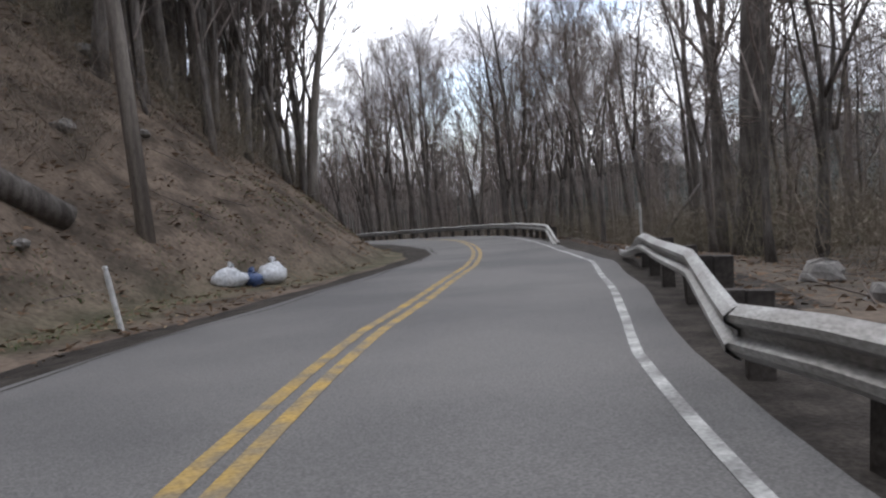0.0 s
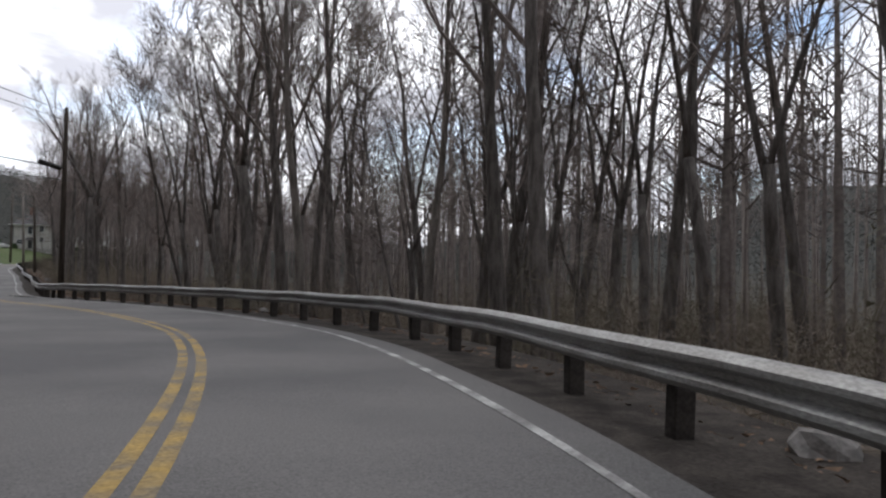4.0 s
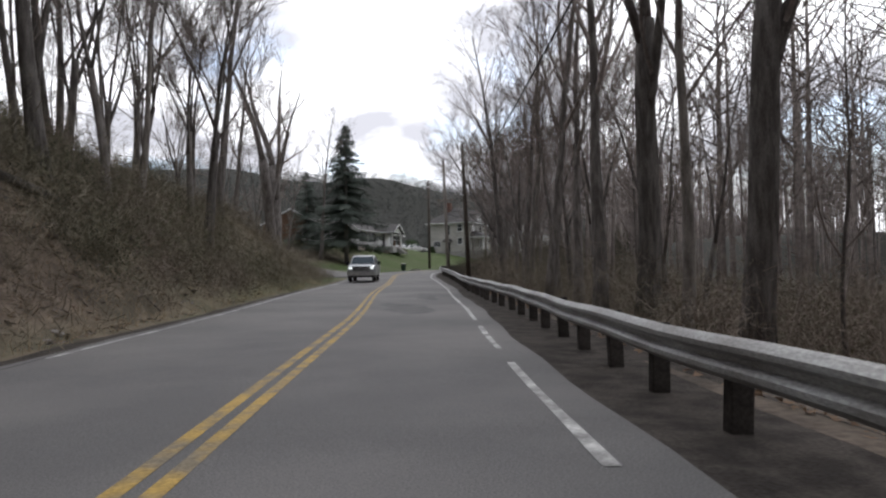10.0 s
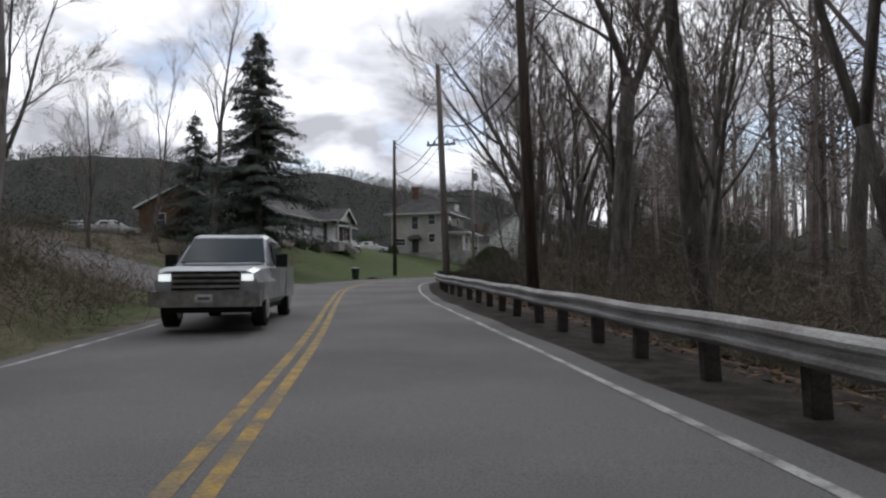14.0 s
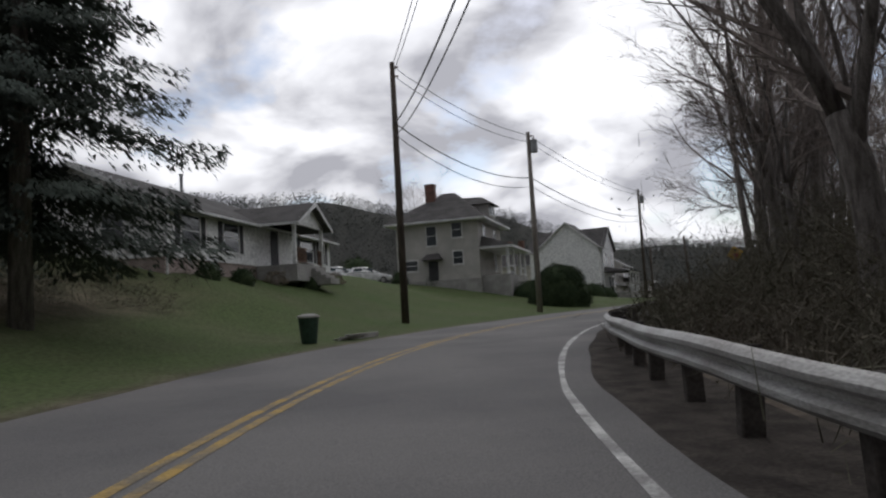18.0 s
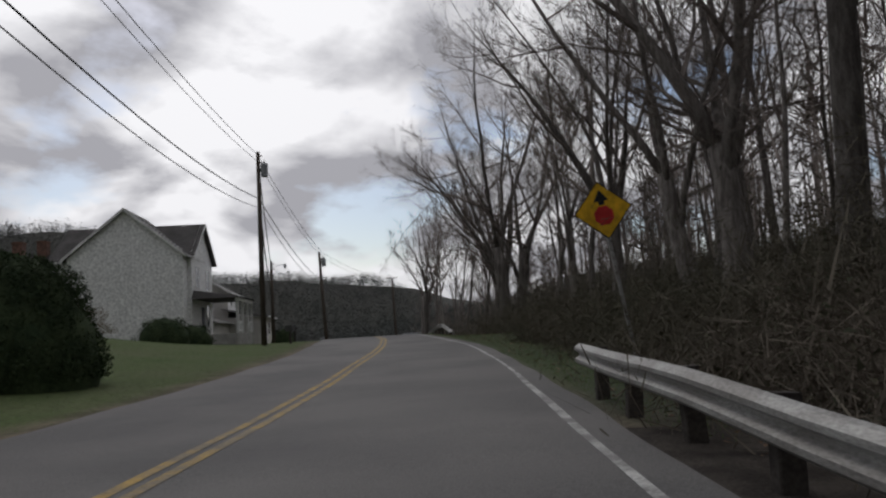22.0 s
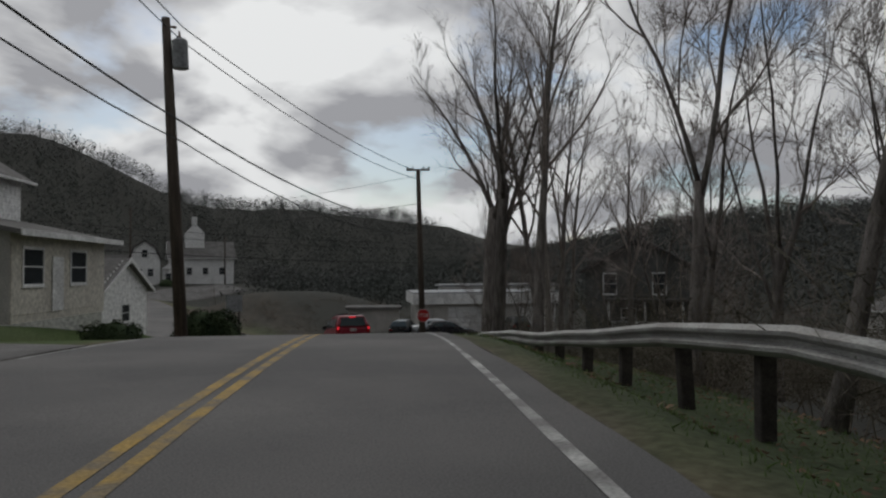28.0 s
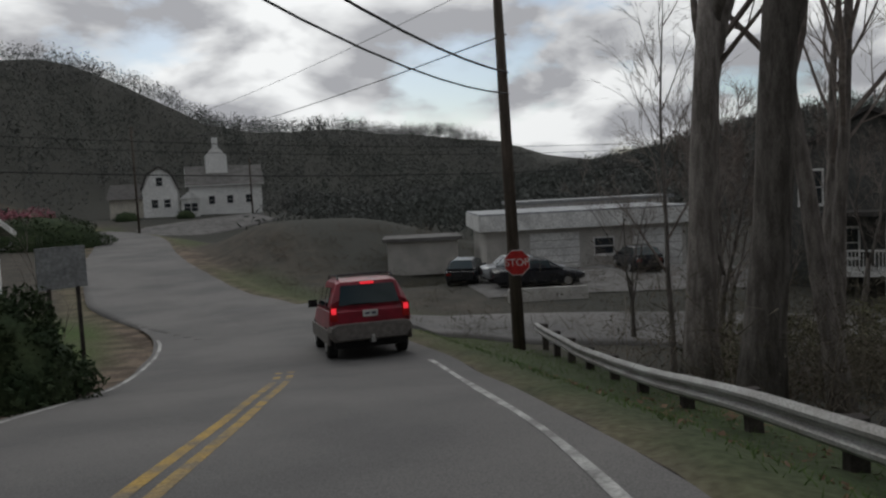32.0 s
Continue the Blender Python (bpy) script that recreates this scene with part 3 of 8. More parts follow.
def terrain(x, y):
    """Height of the ground, and how grassy it is."""
    x, y = np.atleast_1d(np.asarray(x, float)), np.atleast_1d(np.asarray(y, float))
    s, d, rz = road_frame(x, y)
    right, left = np.maximum(d - 4.0, 0), np.maximum(bank_toe(s) - d, 0)
    z = rz - 0.12 + 0 * x
    z += np.where((np.abs(d) > 3.6), 0.06, 0.0)
    # right: creek side, then a wooded bank, then a drop to the lower houses
    creek = smooth01(22, 40, s) * (1 - smooth01(140, 158, s))
    bank = smooth01(158, 190, s) * (1 - smooth01(232, 252, s))
    low = smooth01(240, 258, s)
    z += -smooth01(1.2, 6.5, right) * (1.5 * creek + 0.5 * (1 - creek) * (1 - bank)) - smooth01(9, 14, right) * 0.8 * creek
    z += bank * (smooth01(2.0, 9, right) * 1.5 + smooth01(9, 30, right) * 1.8)
    z += -low * (0.5 * smooth01(0.3, 1.6, right) + 1.6 * smooth01(2.0, 14, right))
    # left: steep wooded hillside, then lawns
    steep = 1 - smooth01(104, 126, s)
    hill_top = 16.0 + 3.0 * lumps(x, y, 23.0, 1.0)
    z += steep * (np.minimum(np.maximum(left - 1.4, 0) * 0.88, hill_top) + smooth01(0.8, 4, left) * (0.5 * lumps(x, y, 2.3, 4.0) + 0.22 * lumps(x, y, 0.8, 2.0)))
    hump = smooth01(104, 122, s) * (1 - smooth01(135, 150, s))
    z += hump * (smooth01(0.6, 6.5, left) * 3.5 + 0.35 * smooth01(1.0, 4, left) * lumps(x, y, 1.9, 6.0))
    lawn_a = smooth01(104, 135, s) * (1 - smooth01(178, 196, s))
    z += lawn_a * (smooth01(0.5, 18, left) * 3.6 + smooth01(20, 60, left) * 3.0)
    lawn_b = smooth01(178, 196, s) * (1 - smooth01(232, 262, s))
    z += lawn_b * (smooth01(0.5, 24, left) * 3.3 + smooth01(26, 70, left) * 3)
    # the raised lawn in front of the long house
    ahead, along = (x - 23.7) * 0.93 - (y - 183.5) * 0.36, (x - 23.7) * 0.36 + (y - 183.5) * 0.93
    z += 1.05 * (1 - smooth01(0.5, 8.0, ahead)) * smooth01(-5, 1, along) * (1 - smooth01(22, 30, along)) * smooth01(-22, -12, ahead) * smooth01(0.5, 3, left)
    # brown mound inside the last bend and the gravel lot below it
    mound = np.exp(-(((x - 117) / 13) ** 2 + ((y - 307) / 15) ** 2)) * 5.0
    z += mound * smooth01(3.5, 11.0, np.abs(d))
    after = smooth01(275, 292, s)
    lot = np.exp(-(((x - 116) / 16) ** 4 + ((y - 272) / 13) ** 4)) * smooth01(5, 10, d) * after
    z = z * (1 - lot) + lot * (-2.5 + 0.02 * (y - 272))
    z += after * smooth01(3, 20, left) * 1.2
    z += 1.6 * np.exp(-(((x - 84.5) / 6.5) ** 4 + ((y - 275) / 7) ** 4)) * smooth01(0.5, 4, left)
    # distant ridges
    far = smooth01(45, 110, np.abs(d))
    level = 0.5 + 0.2 * lumps(x, y, 40.0, 2.0)
    z = z * (1 - far * 0.7) + far * 0.7 * level
    for ax, ay, bx, by, h, w in ((-190, 260, -60, 400, 43, 72), (-60, 400, 110, 498, 51, 66), (110, 498, 300, 545, 34, 66), (255, 250, 340, 340, 21.5, 75), (340, 340, 480, 600, 27, 110), (150, -70, 185, 110, 24, 42)):
        vx, vy = bx - ax, by - ay
        t = np.clip(((x - ax) * vx + (y - ay) * vy) / (vx * vx + vy * vy), 0, 1)
        dist = np.hypot(x - ax - t * vx, y - ay - t * vy)
        z = np.maximum(z, h * np.exp(-(dist / w) ** 2) * (1 + 0.1 * lumps(x, y, 30.0, 5.0)) - 4)
    yard = np.exp(-(((x - 122) / 24) ** 4 + ((y - 380) / 17) ** 4))
    z = z * (1 - yard) + 0.8 * yard
    lawn = np.clip((1 - steep) * (1 - 0.85 * hump * smooth01(0.5, 2.5, left)) * smooth01(0.2, 1.2, left) * (1 - smooth01(34, 46, left)) * (1 - smooth01(303, 314, s)), 0, 1)
    lawn = np.maximum(lawn, smooth01(202, 214, s) * smooth01(3.3, 4.0, d) * (1 - smooth01(2.6, 5.0, right)) * 0.6)
    lawn = lawn * (1 - smooth01(0.3, 1.8, mound)) * (1 - 0.9 * lot) * (0.82 + 0.18 * lumps(x, y, 1.7, 7.0))
    lawn = np.maximum(lawn, 0.35 * (1 - smooth01(0, 2.5, left)) * smooth01(0.0, 0.6, left))
    lawn = lawn * (1 - 0.8 * smooth01(156, 160, s) * (1 - smooth01(178, 186, s)) * smooth01(6, 9, left))
    return z, np.clip(lawn, 0, 1)


def ground_z(x, y):
    return float(terrain([x], [y])[0][0])
# ---- ground sheet ----
def axis(lo, hi, step, far_lo, far_hi):
    mid = list(np.arange(lo, hi, step))
    out, g, p = [], step, hi
    while p < far_hi:
        out.append(p)
        g *= 1.16
        p += g
    back, g, p = [], step, lo
    while p > far_lo:
        g *= 1.16
        p -= g
        back.append(p)
    return np.array(back[::-1] + mid + out + [far_hi])


gx, gy = axis(-22, 132, 0.95, -1500, 1600), axis(-16, 320, 0.95, -1200, 1900)
XX, YY = np.meshgrid(gx, gy)
gz, g_lawn = terrain(XX.ravel(), YY.ravel())
nx, ny = len(gx), len(gy)
gi = np.arange(nx * ny).reshape(ny, nx)
quads = np.stack([gi[:-1, :-1].ravel(), gi[:-1, 1:].ravel(), gi[1:, 1:].ravel(), gi[1:, :-1].ravel()], 1)
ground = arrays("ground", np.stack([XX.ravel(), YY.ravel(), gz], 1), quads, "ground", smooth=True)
attr = ground.data.attributes.new("lawn", "FLOAT", "POINT")
attr.data.foreach_set("value", g_lawn.astype(np.float32))
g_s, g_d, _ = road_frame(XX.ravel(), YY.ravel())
# tree shade painted into the ground: far woods, right bank, verge, last bend
attr = ground.data.attributes.new("wood_shade", "FLOAT", "POINT")
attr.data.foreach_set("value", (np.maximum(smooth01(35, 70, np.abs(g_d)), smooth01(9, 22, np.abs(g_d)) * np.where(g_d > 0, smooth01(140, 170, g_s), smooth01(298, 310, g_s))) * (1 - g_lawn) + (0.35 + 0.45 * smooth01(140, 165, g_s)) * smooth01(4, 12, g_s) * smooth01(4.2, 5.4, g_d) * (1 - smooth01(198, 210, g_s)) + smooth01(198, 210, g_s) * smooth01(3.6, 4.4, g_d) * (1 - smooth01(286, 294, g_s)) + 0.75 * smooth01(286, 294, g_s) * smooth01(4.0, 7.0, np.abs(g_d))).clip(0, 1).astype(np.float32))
tagged(ground, "leaf-strewn woodland ground with mown spring lawns", "ground", kind="structure")


def ribbon(name, s0, s1, d0, d1, lift, mat, label, category, parent=None, step=1.0, wobble=0.0, drop0=0.0, drop1=0.0, base=None, base1=None, taper=False):
    """A strip of the road between two offsets from its centre line, or from a wandering line."""
    ss = np.arange(s0, s1 + 1e-6, step)
    v, q = [], []
    for i, s in enumerate(ss):
        p, t, n = station(s)
        o = float(base(s)) if base else 0.0
        o1 = float(base1(s)) if base1 else o
        w0 = wobble * math.sin(s * 0.9) * math.cos(s * 0.37)
        w1 = wobble * math.cos(s * 0.8) * math.sin(s * 0.41 + 1)
        if taper:
            u = (s - s0) / (s1 - s0)
            mid, full = (d0 + d1) / 2 + 0.3 * (d1 - d0) * math.sin(u * 4.1 + 0.4), max(0.0, math.sin(math.pi * u)) ** 0.4
            rag = [full * (0.74 + 0.16 * math.sin(s * 1.9 + k) + 0.1 * math.sin(s * 6.7 + 2 * k)) for k in (0.0, 2.3)]
            w0, w1 = (mid - d0) * (1 - rag[0]) + w0, (mid - d1) * (1 - rag[1]) + w1
        for d, dz in ((o + d0 + w0, lift - drop0), (o1 + d1 + w1, lift - drop1)):
            v.append((p[0] + n[0] * d, p[1] + n[1] * d, p[2] + dz))
        if i:
            k = 2 * i
            q.append((k - 2, k - 1, k + 1, k))
    ob = arrays(name, np.array(v), np.array(q), mat)
    if parent:
        ob.parent = parent
    if label:
        tagged(ob, label, category, kind="structure")
    return ob


road = ribbon("road", -58, STA[-1] - 2, 0.0, 0.45, 0.0, "asphalt", "worn grey two-lane asphalt road through woods", "road", wobble=0.06, base=left_edge, base1=edge_paint)
ribbon("shoulder_right", -58, 206, 0.25, 2.3, -0.006, "gravel", "dark gravel shoulder below the guardrail", "shoulder", wobble=0.05, drop1=0.07, step=0.5, base=edge_paint)
ribbon("shoulder_right", 206, 290, 0.25, 0.75, -0.006, "gravel", "narrow gravel edge beside the grass verge", "shoulder", wobble=0.05, drop1=0.12, step=0.5, base=edge_paint)
ribbon("shoulder_left", -58, 128, -1.0, 0.18, 0.004, "gravel", "dirty gravel edge at the foot of the bank", "shoulder", wobble=0.16, drop0=0.1, step=0.5, base=left_edge)
for off in (-0.18, 0.05):
    ribbon("centre_line", -58, 286, off, off + 0.13, 0.005, "yellow", "worn double yellow centre line", "road marking", base=centre_paint)
for a, b in ((-58, 66), (67.2, 73.5), (75, 79), (84, 92.5), (93.6, 99), (100.2, 104.5), (105.8, 286)):
    ribbon("edge_line", a, b, -0.05, 0.052, 0.006, "white_line", "worn white edge line on the asphalt", "road marking", wobble=0.015, step=0.5, base=edge_paint)
ribbon("edge_line", 100, 142, -3.52, -3.42, 0.006, "white_line", "faint white edge line beside the verge", "road marking", wobble=0.015)
ribbon("edge_line", 262, 297, 0.1, 0.2, 0.006, "white_line", "white edge line beside the lawn", "road marking", base=left_edge)
ribbon("wet_patch", 78.0, 85, -3.7, 0.1, 0.007, "wet", "dark wet seep across the asphalt", "road", wobble=0.25, step=0.25, taper=True)
ribbon("puddle", 78.2, 84.4, 2.1, 3.0, 0.009, "puddle", "bright shallow puddle at the road edge", "puddle", wobble=0.05, step=0.2, taper=True)
ribbon("tar_patch", 108, 113.5, 0.6, 2.4, 0.005, "patch", "dark uneven tar patch on the asphalt", "road", wobble=0.15, step=0.25, taper=True)
ribbon("tar_patch", 115, 121, 2.0, 2.9, 0.005, "patch", "dark narrow tar patch on the asphalt", "road", wobble=0.12, step=0.25, taper=True)


def resample(pts, n):
    pts = [np.array(p, float) for p in pts]
    run = np.concatenate([[0], np.cumsum([np.linalg.norm(q - p) for p, q in zip(pts, pts[1:])])])
    k = np.array(pts)
    u = np.linspace(0, run[-1], n)
    out = np.stack([np.interp(u, run, k[:, 0]), np.interp(u, run, k[:, 1])], 1)
    for _ in range(3):
        out[1:-1] = (out[:-2] + 2 * out[1:-1] + out[2:]) / 4
    return out


def strip(name, left_edge, right_edge, lift, mat, label, category, n=28, across=9):
    """A paved or gravelled way between two edges, lying on the ground, with sides that go into it."""
    a, b = resample(left_edge, n), resample(right_edge, n)
    v, q = [], []
    cols = across + 2
    for i in range(n):
        row = [a[i] + (b[i] - a[i]) * t for t in np.linspace(0, 1, across)]
        row = [row[0]] + row + [row[-1]]
        z, _ = terrain([p[0] for p in row], [p[1] for p in row])
        for j, p in enumerate(row):
            v.append((p[0], p[1], z[j] + (lift if 0 < j < cols - 1 else -0.3)))
    for i in range(n - 1):
        for j in range(cols - 1):
            k = i * cols + j
            q.append((k, k + 1, k + cols + 1, k + cols))
    ob = arrays(name, np.array(v), np.array(q), mat)
    tagged(ob, label, category, kind="structure")
    return ob


strip("side_road", [(96.5, 264.5), (100.5, 266.5), (105, 264.2), (112, 259), (119, 254.8)], [(97, 279), (100, 277), (104, 272), (110.5, 266.0), (121.5, 258.5)], 0.12, "asphalt", "grey asphalt side road at the stop sign", "road")
strip("junction_apron", [(94.4, 268), (93.6, 276), (93.0, 286), (94.5, 300)], [(95.9, 268), (97, 277), (97.3, 288), (98.6, 300)], 0.12, "asphalt", "wide grey asphalt mouth of the bend", "road")
strip("parking_lot", [(108.5, 273.5), (113, 284), (122, 290)], [(120, 266), (128, 274), (132, 284)], 0.05, "lot", "grey gravel parking lot beside the garage", "parking lot")
strip("driveway_near_spruce", [beside(152, -3.5), beside(153, -14), beside(156, -30)], [beside(167, -3.5), beside(162, -11), beside(162, -26)], 0.1, "lot", "grey gravel driveway crossing the lawn", "driveway")
strip("driveway_far_house", [(102.5, 354), (110, 364), (130, 371)], [(105, 347), (114, 357), (133, 366)], 0.1, "lot", "grey gravel driveway below the far house", "driveway")
strip("driveway_by_bush", [beside(261, -3.7), beside(264, -9), beside(270, -20)], [beside(265, -3.7), beside(268, -9), beside(275, -18)], 0.07, "lot", "grey gravel driveway beside the white garage", "driveway")
creek_v, creek_q = [], []
for i, s in enumerate(np.arange(26, 150, 3.0)):
    for off in (13.0, 20.0):
        px, py = beside(s, off + 2 * math.sin(s / 9))
        creek_v.append((px, py, station(s)[0][2] - 2.25))
    if i:
        creek_q.append((2 * i - 2, 2 * i - 1, 2 * i + 1, 2 * i))
tagged(arrays("creek_water", np.array(creek_v), np.array(creek_q), "creek"), "shallow grey creek running through the woods", "water", kind="structure")


# ---- guardrails ----
THIRD_RAIL = []
for t in np.linspace(0, 1, 15):
    x, y = 80.4 + 22.8 * t, 226.9 + 37.1 * t
    THIRD_RAIL.append((x, y, road_frame([x], [y])[2][0] - 0.08 - 0.72 * float(smooth01(0.1, 0.4, t)) - 0.25 * float(smooth01(0.55, 1.0, t))))
W_BEAM = [(0.0, -0.155), (0.03, -0.14), (0.08, -0.1), (0.08, -0.06), (0.012, -0.02), (0.012, 0.02), (0.08, 0.06), (0.08, 0.1), (0.03, 0.14), (0.0, 0.155)]


def guardrail(s0, s1, label, ends=(0, 0), line=None):
    """W-beam panels of 3.81 m on posts 1.905 m apart, along the road or along a line of its own."""
    rail = thing("guardrail", label, "guardrail")

    def place(s):
        if line is not None:
            run = np.concatenate([[0], np.cumsum([math.dist(p[:2], q[:2]) for p, q in zip(line, line[1:])])])
            t = (s - s0) / (s1 - s0)
            x, y, z = (float(np.interp(t * run[-1], run, [p[k] for p in line])) for k in range(3))
            k = min(max(int(np.searchsorted(run, t * run[-1])), 1), len(line) - 1)
            n = np.array([line[k][1] - line[k - 1][1], line[k - 1][0] - line[k][0]])
            return x, y, z, n / np.linalg.norm(n)
        p, t, n = station(s)
        o = rail_offset(s)
        return p[0] + n[0] * o, p[1] + n[1] * o, p[2] - 0.1 - 0.22 * float(smooth01(164, 186, s) * (1 - smooth01(196, 207, s))), n

    def height(s):
        h = 0.67
        if ends[0]:
            h -= 0.55 * (1 - smooth01(0, ends[0], s - s0))
        if ends[1]:
            h -= 0.55 * (1 - smooth01(0, ends[1], s1 - s))
        return float(h) + 0.012 * math.sin(s * 1.3)

    a = s0
    while a < s1 - 0.3:
        b = min(a + 3.81, s1)
        shape = Mesh()
        v, f = [], []
        cuts = np.linspace(a - 0.04, b + 0.04, 5)
        k = len(W_BEAM)
        for i, s in enumerate(cuts):
            x, y, z, n = place(s)
            turn = 1.25 * max(0.0, (0.66 - height(s)) / 0.55)
            ct, st = math.cos(turn), math.sin(turn)
            for back in (0, 0.006):
                for o, h in W_BEAM:
                    oo, hh = (o - back) * ct - h * st, (o - back) * st + h * ct
                    v.append((x - n[0] * oo, y - n[1] * oo, z + height(s) + hh))
            if i:
                for j in range(k - 1):
                    for off, flip in ((0, False), (k, True)):
                        q = ((i - 1) * 2 * k + j + off, (i - 1) * 2 * k + j + 1 + off, i * 2 * k + j + 1 + off, i * 2 * k + j + off)
                        f.append(q[::-1] if flip else q)
                for j in (0, k - 1):
                    f.append(((i - 1) * 2 * k + j, (i - 1) * 2 * k + j + k, i * 2 * k + j + k, i * 2 * k + j))
        part("rail_panel", shape.add(v, f), "galv", rail, smooth=False)
        a = b
    post = Mesh().box(-0.09, -0.075, -1.2, 0.09, 0.075, -0.06, bevel=0.012).mesh("post")
    block = Mesh().box(-0.07, -0.07, -0.15, 0.07, 0.07, 0.1, bevel=0.01).mesh("offset_block")
    s = s0 + 0.9
    while s < s1:
        h = height(s)
        if h > 0.25:
            x, y, z, n = place(s)
            turn = math.degrees(math.atan2(n[1], n[0]))
            o = part("post", post, "post", rail)
            o.matrix_basis = pose(x + n[0] * 0.26, y + n[1] * 0.26, z + h + 0.15, random.uniform(-2, 2), random.uniform(-3, 3), turn)
            o = part("offset_block", block, "post", rail)
            o.matrix_basis = pose(x + n[0] * 0.095, y + n[1] * 0.095, z + h, 0, 0, turn)
        s += 1.905
    return rail


guardrail(-16, 17, "grey W-beam guardrail with a bent panel and a twisted-down end", ends=(0, 7.4), line=((-6.6, -14.0, -0.12), (2.9, 1.55, -0.14), (3.35, 2.45, -0.22), (5.6, 4.6, -0.1), (7.8, 7.1, -0.08), (13.2, 12.9, -0.05)))
guardrail(27, 209, "long grey W-beam guardrail following the bends above the creek", ends=(3.5, 0))
guardrail(249, 290, "pale W-beam guardrail running down to the stop sign", ends=(6, 0), line=THIRD_RAIL)

# ---- bare trees ----


def polyline(rng, start, direction, length, n, wobble, up):
    pts, p, d = [Vector(start)], Vector(start), Vector(direction).normalized()
    for _ in range(n):
        d = (d + Vector((rng.uniform(-1, 1), rng.uniform(-1, 1), rng.uniform(-1, 1))) * wobble + Vector((0, 0, up))).normalized()
        p = p + d * (length / n)
        pts.append(p.copy())
    return pts


def at_part(pts, t):
    k = min(int(t * (len(pts) - 1)), len(pts) - 2)
    u = t * (len(pts) - 1) - k
    return pts[k].lerp(pts[k + 1], u), (pts[k + 1] - pts[k]).normalized()


def sliver(crown, a, b, r):
    """A fine flat twig that runs to a point."""
    w = (b - a).orthogonal().normalized() * r
    crown.add([a + w, a - w, b], [(0, 1, 2)])


